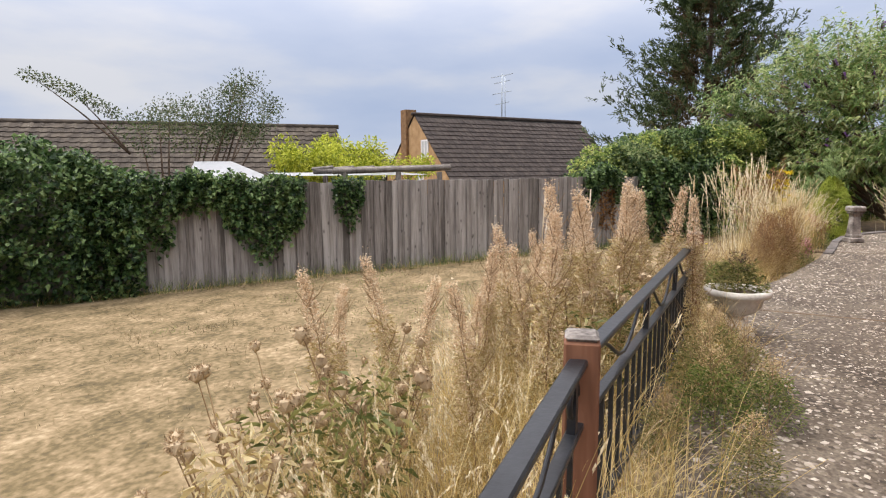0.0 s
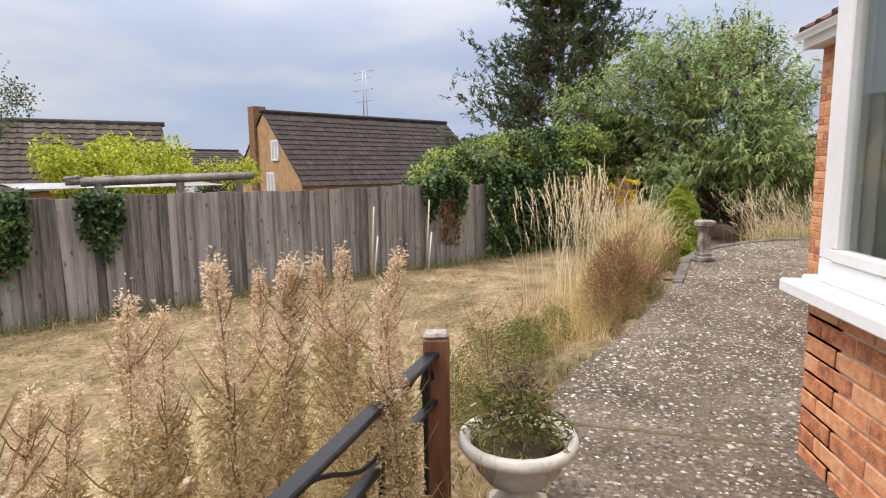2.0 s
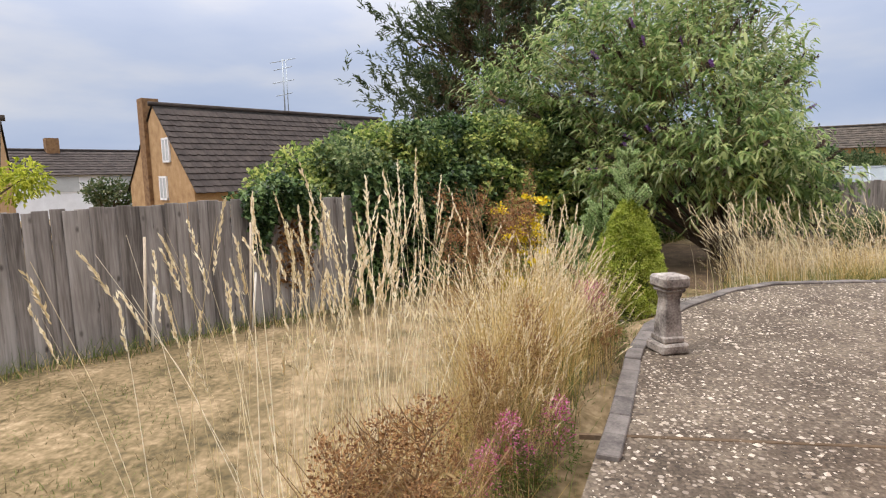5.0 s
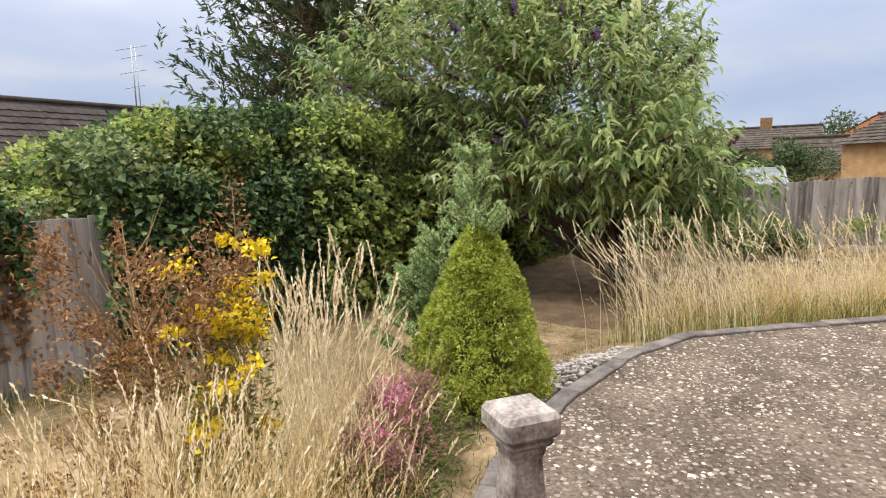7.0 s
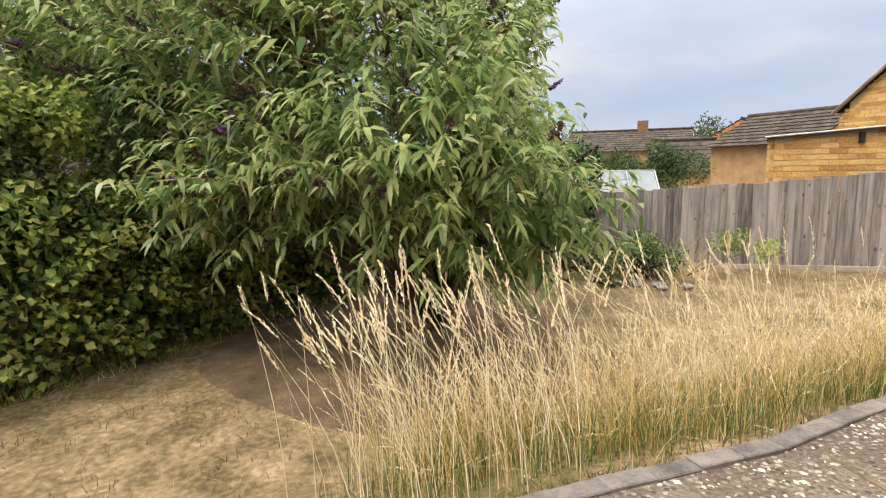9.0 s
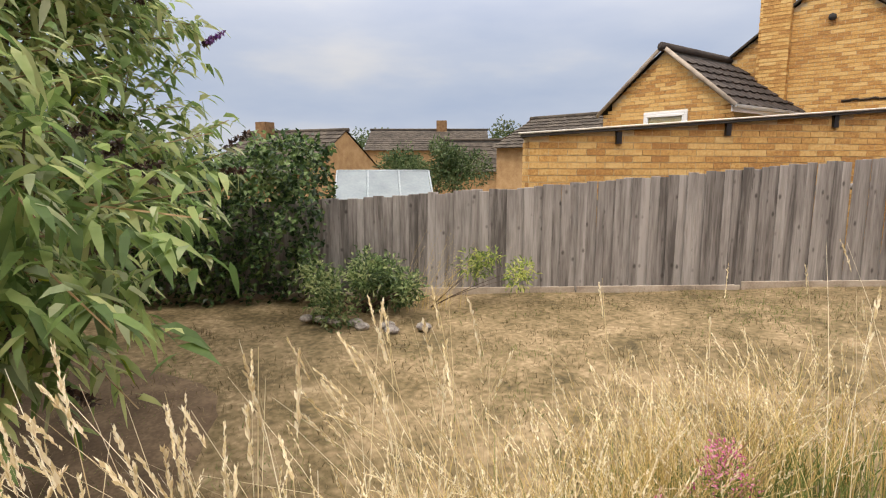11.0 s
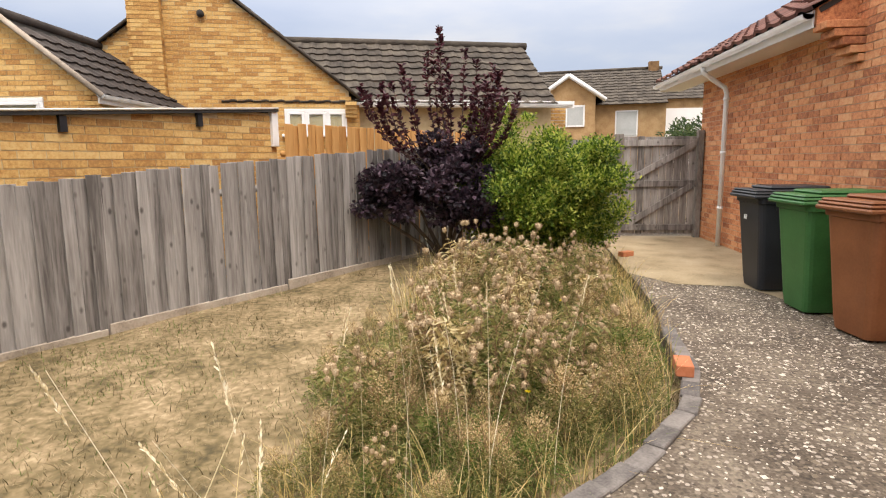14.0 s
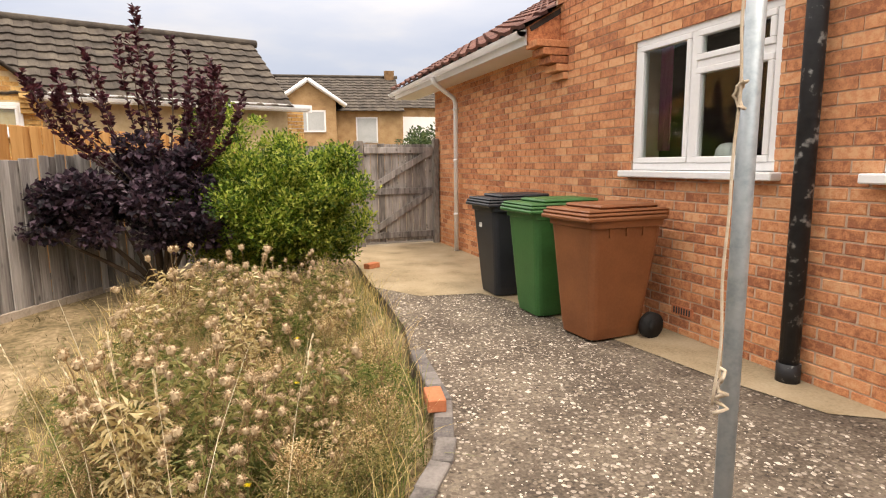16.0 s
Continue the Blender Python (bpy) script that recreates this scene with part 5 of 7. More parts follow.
def shrub(name, label, category, base, blobs, n, length, width, mat, up=0.2, out=0.7, trunk=0.05, droop=0.2, extra=(), nlimb=9):
    root = thing(name, label, category, at=base)
    p, d = blob_points(n, blobs)
    way = d * out + RNG.normal(size=d.shape) * 0.5 + np.array([0, 0, up])
    leaves("crown", p, way, RNG.uniform(0.7, 1.2, n) * length, RNG.uniform(0.7, 1.2, n) * width, mat, root, droop)
    b = np.array(blobs)
    pick = b[np.linspace(0, len(b) - 1, min(nlimb, len(b))).astype(int)]
    limbs("trunk", base, [tuple(q[:3]) for q in pick], trunk, M["bark"], root)
    return root


def gz(x, y):
    return float(ground_z(x, y))


# butterfly bush that fills the corner
bud_c = (-7.0, -0.5, 2.4)
bud_b = np.concatenate([sub_blobs(50, bud_c, (1.3, 1.1, 1.7), 0.42, 3), sub_blobs(46, (-7.3, -1.7, 2.75), (0.95, 1.35, 1.3), 0.4, 13), sub_blobs(24, (-7.9, -3.0, 2.25), (0.9, 0.9, 0.85), 0.4, 14),
                        sub_blobs(24, (-6.1, -0.2, 1.45), (1.0, 0.9, 0.5), 0.34, 4), sub_blobs(24, (-7.7, 1.1, 2.1), (0.7, 0.65, 1.1), 0.36, 6), sub_blobs(14, (-6.9, 0.75, 1.7), (0.7, 0.5, 1.0), 0.34, 7),
                        sub_blobs(22, (-5.6, -0.3, 1.2), (0.4, 1.0, 0.5), 0.28, 9), sub_blobs(18, (-5.75, 0.6, 1.05), (0.4, 0.7, 0.45), 0.27, 10), sub_blobs(30, (-7.2, -0.75, 3.15), (1.2, 1.4, 0.85), 0.38, 12),
                        sub_blobs(22, (-7.2, -1.9, 1.5), (1.1, 1.1, 0.5), 0.4, 5), sub_blobs(16, (-6.6, -1.5, 1.25), (0.6, 0.8, 0.35), 0.3, 15)])
bud_b = bud_b[bud_b[:, 2] > 0.62]
bud_b[:, 1] = np.where(bud_b[:, 1] > 0, bud_b[:, 1] * 0.66, bud_b[:, 1])
bud = thing("butterfly_bush", "tall arching butterfly bush with grey-green leaves and spent dark spikes", "shrub", at=(-7.1, 0.1, gz(-7.1, 0.1)))
g = np.random.default_rng(11)
limbs("trunk", (-7.1, 0.1, gz(-7.1, 0.1)), [tuple(q[:3]) for q in bud_b[::9]], 0.035, M["bark"], bud)
# sprays: thin shoots with pairs of long drooping leaves, some ending in a spent spike
o_, d_ = blob_points(2700, bud_b, 0.22)
c_ = np.array((-6.9, -0.2, 1.7))
sd_ = unit(unit(o_ - c_) * 0.9 + d_ * 0.35 + g.normal(size=o_.shape) * 0.3 + np.array((0, 0, 0.35)))
sl_ = g.uniform(0.3, 0.6, len(o_))
bm = bmesh.new()
for o, dv, L in zip(o_[::3], sd_[::3], sl_[::3]):
    bm_tube(bm, [o - dv * 0.35, o, o + dv * L - np.array((0, 0, 0.04))], [0.007, 0.005, 0.003], 3)
tagged(part("shoot", bm, M["stalk"], bud), kind="stuff")
k = 14
tt_ = np.tile(np.linspace(0.05, 1.0, k), len(o_))
pp = np.repeat(o_, k, 0) + np.repeat(sd_ * sl_[:, None], k, 0) * tt_[:, None]
ww = np.repeat(sd_, k, 0) * 0.45 + unit(g.normal(size=pp.shape) * np.array((1, 1, 0.5))) * 0.9
ln = g.uniform(0.11, 0.2, len(pp)) * (1.1 - 0.35 * tt_)
pale = g.uniform(0, 1, len(pp)) < 0.13
for nm, sel, mt in (("crown", ~pale, "buddleia"), ("pale_leaves", pale, "buddleia_pale")):
    v, f = lance_arrays(pp[sel], ww[sel], ln[sel], ln[sel] * 0.26, 0.6)
    stuff_mesh(nm, v, f, M[mt], bud, kind="stuff")
yl = np.nonzero(g.uniform(0, 1, len(pp)) < 0.006)[0]
v, f = lance_arrays(pp[yl], ww[yl], ln[yl], ln[yl] * 0.25, 0.7)
stuff_mesh("yellowed_leaves", v, f, M["acacia"], bud, kind="stuff")
end_ = o_ + sd_ * sl_[:, None]
order = np.nonzero(g.uniform(0, 1, len(o_)) < 0.10)[0]
for nm, pick, mt in (("spent_spike", order, "spent"), ("violet_spike", order[::14], "violet")):
    pp, ww = [], []
    for i in pick:
        way = unit(sd_[i] + np.array((0, 0, 0.1)))
        side = np.array((0, 0, 0.0)) if nm == "spent_spike" else np.array((0.03, 0.03, 0.02))
        for j in range(60):
            t = g.uniform(0, 0.15)
            pp.append(end_[i] + side + way * t)
            ww.append(unit(g.normal(size=3)) * (0.2 - t) + way * 0.04)
    leaves(nm, np.array(pp), np.array(ww), 0.034, 0.02, M[mt], bud)

# dark conifer beyond the fence
con = thing("conifer_tree", "tall dark cypress with a ragged browned crown", "tree", at=(-11.0, -3.8, gz(-11.0, -3.8)))
tube("trunk", [(-11.0, -3.8, -1.5), (-11.0, -3.8, 2.5), (-10.95, -3.8, 7.6)], [0.16, 0.12, 0.03], M["bark"], con)
g = np.random.default_rng(21)
pp, ww, pb, wb = [], [], [], []
for i in range(400):
    z = g.uniform(0.4, 7.6)
    reach = max(0.35, (8.3 - z) * 0.44) * g.uniform(0.45, 1.2)
    a = g.uniform(0, 2 * math.pi)
    dv = np.array((math.cos(a), math.sin(a), g.uniform(0.2, 0.65)))
    o0 = np.array((-11.0, -3.8, z))
    twigs = unit(dv + g.normal(size=(9, 3)) * 0.45 + np.array((0, 0, 0.3)))
    for k in range(130):
        t = g.uniform(0.15, 1.0) ** 0.7
        u = g.uniform(0, 0.38) * (0.4 + 0.6 * t)
        q = o0 + dv * reach * (round(t * 8) / 8) + twigs[round(t * 8)] * u + g.normal(size=3) * 0.025
        w = twigs[round(t * 8)] * 0.9 + g.normal(size=3) * 0.45
        (pb if t < 0.55 else pp).append(q)
        (wb if t < 0.55 else ww).append(w)
leaves("foliage", np.array(pp), np.array(ww), g.uniform(0.1, 0.2, len(pp)), 0.04, M["dark_conifer"], con, 0.1)
leaves("browned_foliage", np.array(pb), np.array(wb), g.uniform(0.12, 0.24, len(pb)), 0.04, M["brown_conifer"], con, 0.1)

# ivy and bramble on the fences


def ivy_run(label, along0, along1, n, zfun, thick, size, mat, density_top=1.0, name="ivy", zlow=None):
    a, b = np.array(along0, float), np.array(along1, float)
    d = (b - a) / np.linalg.norm(b - a)
    nr = np.array([d[1], -d[0]])   # towards the garden side when the run goes from the north-west to the south-east, or the reverse
    t = RNG.uniform(0, 1, n)
    base = a + (b - a) * t[:, None]
    top = zfun(t)
    low = np.array([gz(q[0], q[1]) for q in base]) if zlow is None else zlow(t)
    z = low + (top - low) * RNG.uniform(0, 1, n) ** 0.75
    rel = (z - low) / np.maximum(top - low, 0.05)
    depth = thick * (0.5 + 0.5 * np.sin(np.clip(rel, 0, 1) * 2.6)) * (1 + 0.35 * np.sin(t * 31 + 3 * np.sin(z * 5)))
    off = RNG.uniform(-1, 1, n)
    off = np.sign(off) * np.abs(off) ** 0.4
    p = np.concatenate([base + nr[None] * (off * depth)[:, None], z[:, None] + RNG.normal(0, 0.05, n)[:, None]], axis=1)
    way = np.concatenate([nr[None] * np.sign(off)[:, None] * 0.7, np.zeros((n, 1))], axis=1) + RNG.normal(size=(n, 3)) * 0.5 + np.array([0, 0, -0.25])
    root = leaves(name, p, way, RNG.uniform(0.7, 1.25, n) * size, RNG.uniform(0.8, 1.2, n) * size * 0.85, mat, None, 0.15)
    return tagged(root, label, "climber", kind="stuff")


def on_f1(s, off=0.0):
    d = (F1B - F1A) / L1
    p = F1A + d * s
    return p + np.array([d[1], -d[0]]) * off


ivy_run("dense dark ivy heaped over the fence", on_f1(1.0), on_f1(7.1), 30000, lambda t: 1.38 + 0.1 * np.sin(t * 23) + 0.06 * np.sin(t * 51), 0.6, 0.095, M["ivy"])
ivy_run("dense dark ivy sloping down the fence", on_f1(6.9), on_f1(7.8), 5500, lambda t: 1.35 - 0.4 * t, 0.42, 0.095, M["ivy"])
ivy_run("dark ivy spilling over the fence top", on_f1(7.6), on_f1(8.95), 3600, lambda t: 0.98 + 0.06 * np.sin(t * 11), 0.24, 0.09, M["ivy"], zlow=lambda t: 0.45 - 0.75 * np.maximum(0, np.sin(t * 5.2)) ** 2)
ivy_run("dark ivy curtain hanging down the fence", on_f1(8.95), on_f1(10.25), 4600, lambda t: 0.95 + 0.05 * np.sin(t * 12), 0.2, 0.09, M["ivy"], zlow=lambda t: -0.55 + 1.5 * np.abs(t - 0.5))
ivy_run("small dark ivy patch hanging on the fence", on_f1(10.76), on_f1(11.3), 1300, lambda t: 0.9 + 0 * t, 0.12, 0.08, M["ivy"], zlow=lambda t: -0.1 + 1.2 * np.abs(t - 0.5))
ivy_run("ivy cushion on the fence top", on_f1(16.02), on_f1(16.9), 3400, lambda t: 1.14 - 0.4 * np.abs(t - 0.5), 0.22, 0.075, M["ivy"], zlow=lambda t: 0.72 - 0.45 * np.maximum(0, np.sin(t * 8)))
ivy_run("dry rust-brown ivy stems under the cushion", on_f1(16.4), on_f1(16.85), 700, lambda t: 0.6 + 0 * t, 0.06, 0.06, M["rust"], name="dead_ivy", zlow=lambda t: -0.2 + 0 * t)
ivy_run("dark ivy curtain over the fence below the bramble", on_f1(17.4), on_f1(19.8), 11000, lambda t: 1.2 + 0.1 * np.sin(t * 9), 0.3, 0.09, M["ivy"])
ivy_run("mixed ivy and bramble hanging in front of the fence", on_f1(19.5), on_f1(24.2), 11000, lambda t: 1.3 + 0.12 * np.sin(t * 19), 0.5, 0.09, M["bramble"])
ivy_run("dark ivy behind the hanging bramble", on_f1(19.5), on_f1(24.2), 9000, lambda t: 1.2 + 0 * t, 0.25, 0.09, M["ivy"])


def hedge_top(q):
    return np.interp(q, [15.9, 16.4, 17.1, 18.1, 19.0, 20.5, 22.0, 23.5], [0.95, 1.15, 1.6, 1.88, 2.0, 2.2, 2.4, 2.2])


g = np.random.default_rng(36)
hs = g.uniform(16.3, 23.4, 150)
hb_ = np.array([(*on_f1(q, g.uniform(-1.5, 0.3) if q > 20.0 else g.uniform(-1.5, 0.0 if q > 17.5 else -0.3)), float(hedge_top(q)) - 0.22 - g.uniform(0, 0.75) ** 1.3, 0.3, 0.3, 0.2 + 0.1 * g.uniform()) for q in hs])
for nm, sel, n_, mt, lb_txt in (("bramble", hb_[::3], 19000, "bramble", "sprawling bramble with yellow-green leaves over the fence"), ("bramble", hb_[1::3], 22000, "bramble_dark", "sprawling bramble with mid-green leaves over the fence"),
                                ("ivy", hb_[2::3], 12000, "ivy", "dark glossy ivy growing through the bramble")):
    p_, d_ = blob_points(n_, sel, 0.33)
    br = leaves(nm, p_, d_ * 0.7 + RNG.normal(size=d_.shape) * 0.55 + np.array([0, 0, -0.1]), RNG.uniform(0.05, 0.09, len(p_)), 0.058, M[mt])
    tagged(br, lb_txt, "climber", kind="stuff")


def on_f3(s, off=0.0):
    d = (F3B - F3A) / L3
    p = F3A + d * s
    return p + np.array([d[1], -d[0]]) * off


ivy_run("thick glossy ivy hedge in the fence corner", on_f3(0.0), on_f3(2.7), 12000, lambda t: 1.55 + 0.15 * np.sin(t * 9) - 0.15 * t, 0.5, 0.07, M["ivy"])
ivy_run("shaded ivy on the fence behind the bush", on_f1(23.5), on_f1(26.2), 6000, lambda t: 1.2 + 0 * t, 0.25, 0.08, M["ivy"])

# golden tree and thin tree behind the south-west fence
ac = shrub("golden_tree", "low golden-leaved acacia behind the fence", "tree", (-3.9, -13.2, -1.4), np.concatenate([sub_blobs(30, (-4.1, -13.0, 1.25), (1.5, 1.5, 0.55), 0.36, 41), sub_blobs(10, (-5.7, -11.6, 1.15), (0.9, 1.0, 0.22), 0.25, 42)]), 12000, 0.1, 0.05, M["acacia"], up=-0.1, trunk=0.06)
tt = shrub("thin_tree", "sparse small-leaved tree with see-through crown", "tree", (0.0, -13.8, -1.5), np.concatenate([sub_blobs(26, (-1.75, -13.3, 2.35), (0.8, 0.8, 0.6), 0.27, 43), sub_blobs(20, (-0.5, -14.0, 1.9), (1.1, 1.0, 0.5), 0.3, 44)]), 7500, 0.055, 0.03, M["thin_tree"], trunk=0.05, nlimb=14)
lb = np.array([(0.45 + 0.9 * t * 0.7, -14.6 - 1.2 * t, 2.15 + 0.9 * t - 0.25 * t * t, 0.16, 0.16, 0.12) for t in np.linspace(0, 1, 9)])
p_, d_ = blob_points(700, lb)
br2 = leaves("arching_branch", p_, d_ + RNG.normal(size=d_.shape) * 0.5, 0.06, 0.03, M["thin_tree"], tt)
limbs("branch", (0.3, -14.4, 1.4), [tuple(lb[-1][:3]), tuple(lb[4][:3])], 0.025, M["bark"], tt)
m5 = set(scene.objects)
sh = shrub("laurel_shrub", "round grey-green shrub beyond the fence", "shrub", (-18.4, 10.4, -1.2), sub_blobs(30, (-18.4, 10.4, 1.2), (1.3, 1.9, 0.75), 0.5, 51), 7000, 0.13, 0.06, M["bay"], trunk=0.08)
settle(m5)
for i, (x, y, z, r) in enumerate(((-38, 29, 3.0, 1.9), (-70, 33, 4.5, 3.2), (-60, 45, 5, 3.5), (-75, 20, 4.0, 3.0), (-22, -21, 0.6, 1.2), (5.2, 28.5, 2.6, 1.2), (-2, 55, 7, 2.5), (-30, -22, 0.3, 1.6), (-80, -60, 2.6, 4.0), (-60, -52, 2.2, 3.0))):
    shrub("distant_tree", "distant leafy tree between the houses", "tree", (x, y, -1.2), sub_blobs(16, (x, y, z - r * 0.4), (r, r, r * 0.6), r * 0.4, 60 + i), 1800, 0.1 * r + 0.08, 0.05 * r + 0.05, M["bay"] if i % 2 else M["thin_tree"], trunk=0.1)

# ---- beds and long grass ----


def grass_bed(label, xs, ys, h0, h1, lean, mat, head_mat=None, head=0.07, name="long_grass", width=0.0035, head_share=0.6, spread=0.18, zfun=None):
    n = len(xs)
    z = ground_z(xs, ys) if zfun is None else zfun(xs, ys)
    z = z - 0.02
    h = RNG.uniform(h0, h1, n)
    base = np.stack([xs, ys, z], 1)
    off = RNG.normal(size=(n, 2)) * spread + np.array(lean)
    tip = base + np.concatenate([off * h[:, None], (h * np.sqrt(np.clip(1 - (off ** 2).sum(1), 0.25, 1)))[:, None]], axis=1)
    bend = np.concatenate([-off * h[:, None] * 0.25, np.zeros((n, 1))], axis=1)
    v, f = blade_arrays(base, tip, bend, np.full(n, width), 4)
    root = stuff_mesh(name, v, f, mat, None, label, "grass", "stuff")
    if head_mat:
        k = RNG.uniform(0, 1, n) < head_share
        t0 = base[k] * 0.12 + tip[k] * 0.88
        dirv = unit(tip[k] - base[k] + np.concatenate([off[k] * h[k][:, None] * 0.5, np.zeros((k.sum(), 1))], 1))
        hl = head * RNG.uniform(0.7, 1.5, k.sum())
        q = 34 if head > 0.11 else 18
        fat = 1.7 if head > 0.15 else 1.1
        u = np.tile(np.linspace(0, 1, q), len(t0)) + RNG.normal(size=q * len(t0)) * 0.03
        hp = np.repeat(t0, q, 0) + np.repeat(dirv * hl[:, None], q, 0) * u[:, None] - np.array([0, 0, 0.12]) * np.repeat(hl, q)[:, None] * (u ** 2)[:, None]
        hw = np.repeat(dirv, q, 0) + RNG.normal(size=hp.shape) * 0.17
        leaves("seed_heads", hp, hw, RNG.uniform(0.011, 0.019, len(hp)) * (1.15 - 0.5 * np.abs(u - 0.4)) * fat, 0.0046 * fat, head_mat, root, 0.0)
    return root


def clumped(n, centres, sd):
    c = np.array(centres, float)
    i = RNG.integers(0, len(c), n)
    return c[i, 0] + RNG.normal(size=n) * sd, c[i, 1] + RNG.normal(size=n) * sd


def off_patio(x, y, d=0.06):
    k = ~inside_patio(x, y) | False
    k &= edge_dist(x, y) > d
    return x[k], y[k]


# short lawn tufts
n = 60000
lx, ly = RNG.uniform(-9.5, 6, n), RNG.uniform(-12.5, 10.5, n)
d1 = (F1B - F1A) / L1
d3 = (F3B - F3A) / L3
inl = ((lx - F1A[0]) * -d1[1] + (ly - F1A[1]) * d1[0] < -0.05) & ((lx - F3A[0]) * -d3[1] + (ly - F3A[1]) * d3[0] < -0.05) & ~inside_patio(lx, ly) & ((lx < 0) | (ly < -3.5))
lx, ly = lx[inl], ly[inl]
grass_bed("short parched lawn grass tufts", lx, ly, 0.02, 0.06, (0, 0), M["lawn_tuft"], name="lawn_grass", width=0.007, spread=0.6)
gx_, gy_ = clumped(46000, np.stack([RNG.uniform(-8, 4, 400), RNG.uniform(-10.5, 9, 400)], 1), 0.16)
k = ((gx_ - F1A[0]) * -d1[1] + (gy_ - F1A[1]) * d1[0] < -0.05) & ((gx_ - F3A[0]) * -d3[1] + (gy_ - F3A[1]) * d3[0] < -0.05) & ~inside_patio(gx_, gy_) & ((gx_ < 0) | (gy_ < -3.5))
grass_bed("small green tufts surviving in the dry lawn", gx_[k], gy_[k], 0.02, 0.07, (0, 0), M["green_tuft"], name="lawn_weed", width=0.007, spread=0.6)
cx, cy = clumped(45000, np.stack([RNG.uniform(-9, 5, 1500), RNG.uniform(-11.5, 9.5, 1500)], 1), 0.07)
k = ((cx - F1A[0]) * -d1[1] + (cy - F1A[1]) * d1[0] < -0.05) & ((cx - F3A[0]) * -d3[1] + (cy - F3A[1]) * d3[0] < -0.05) & ~inside_patio(cx, cy) & ((cx < 0) | (cy < -3.5))
grass_bed("scruffy tussocks of parched lawn grass", cx[k], cy[k], 0.03, 0.09, (0, 0), M["lawn_tuft"], name="lawn_grass", width=0.008, spread=0.7)
hx_, hy_ = RNG.uniform(-7.5, -2.2, 60000), RNG.uniform(-0.5, 8.0, 60000)
k = ((hx_ - F3A[0]) * -d3[1] + (hy_ - F3A[1]) * d3[0] < -0.05) & ~inside_patio(hx_, hy_) & (np.sin(hx_ * 9 + 2 * np.sin(hy_ * 5)) * np.sin(hy_ * 8 + 2 * np.sin(hx_ * 6)) > -0.25)
grass_bed("coarse dry turf with bare gaps", hx_[k], hy_[k], 0.025, 0.075, (0, 0), M["lawn_tuft"], name="lawn_grass", width=0.006, spread=0.75)
# grass fringe at the fences
fs = RNG.uniform(0, 1, 5200)
fp = F1A + (F1B - F1A) * fs[:, None] + np.array([d1[1], -d1[0]]) * RNG.uniform(0.02, 0.35, 5200)[:, None]
grass_bed("uncut green-brown grass along the fence foot", fp[:, 0], fp[:, 1], 0.08, 0.3, (0, 0), M["green_tuft"], name="fringe_grass", width=0.008, spread=0.45)
fp = F1A + (F1B - F1A) * RNG.uniform(0, 1, 2000)[:, None] + np.array([d1[1], -d1[0]]) * RNG.uniform(0.02, 0.4, 2000)[:, None]
grass_bed("dry grass along the fence foot", fp[:, 0], fp[:, 1], 0.06, 0.22, (0, 0), M["straw"], name="fringe_grass", width=0.007, spread=0.5)

# tall straw bed south of the patio
CLUMP = [(0.1, -3.66), (-0.25, -3.55), (-0.6, -3.45), (-0.9, -3.4), (-0.4, -3.7), (-0.75, -3.6)]
x, y = clumped(1500, CLUMP, 0.12)
x, y = off_patio(x, y)
grass_bed("tall dry straw-coloured grass beside the patio", x, y, 0.35, 1.05, (0.0, 0.0), M["straw"], M["pale_straw"], 0.1, spread=0.22)
x, y = clumped(900, CLUMP, 0.14)
x, y = off_patio(x, y)
grass_bed("green grass at the foot of the straw", x, y, 0.2, 0.55, (0.05, 0.05), M["green_tuft"], name="green_grass", width=0.005, spread=0.35)
x, y = clumped(800, [(-1.0, -3.2), (-1.3, -3.15), (-1.6, -3.15), (-1.9, -3.3), (-0.8, -3.3)], 0.12)
x, y = off_patio(x, y)
grass_bed("tall golden grass by the stone pedestal", x, y, 0.3, 0.7, (0.03, 0.0), M["straw"], M["pale_straw"], 0.08)
x, y = clumped(110, [(0.75, -4.3), (0.5, -4.25), (0.3, -4.1), (0.9, -4.15), (0.6, -4.1), (0.1, -4.15), (0.65, -4.35), (-0.1, -4.0)], 0.11)
x, y = np.append(x, RNG.uniform(0.7, 1.2, 22)), np.append(y, RNG.uniform(-4.75, -4.3, 22))
x, y = off_patio(x, y)
grass_bed("pale barley-like grass with long seed heads", x, y, 0.95, 1.5, (0.0, 0.02), M["pale_straw"], M["pale_straw"], 0.2, name="wild_barley", head_share=0.95, width=0.005, spread=0.13)
x, y = clumped(700, [(0.7, -4.3), (0.4, -4.2), (0.1, -4.1), (0.9, -4.1), (-0.4, -3.9)], 0.17)
x, y = off_patio(x, y)
grass_bed("thin knee-high dry grass", x, y, 0.3, 0.7, (0.0, 0.03), M["straw"], None, spread=0.2)
x, y = clumped(170, [(-1.9, -3.35), (-2.1, -3.45), (-1.75, -3.3), (-2.3, -3.3)], 0.14)
x, y = off_patio(x, y)
grass_bed("fan of tall pale grass stalks by the conifer", x, y, 0.75, 1.2, (0.0, -0.05), M["pale_straw"], M["pale_straw"], 0.16, spread=0.24, width=0.005, head_share=0.9)
x, y = clumped(1300, [(1.2, -4.2), (1.6, -4.3), (1.9, -4.4), (0.9, -4.0), (1.5, -4.55), (0.6, -3.9)], 0.16)
x, y = off_patio(x, y)
grass_bed("matted dry grass spilling towards the lawn", x, y, 0.15, 0.48, (0.05, -0.1), M["straw"], None, spread=0.5, width=0.0045)
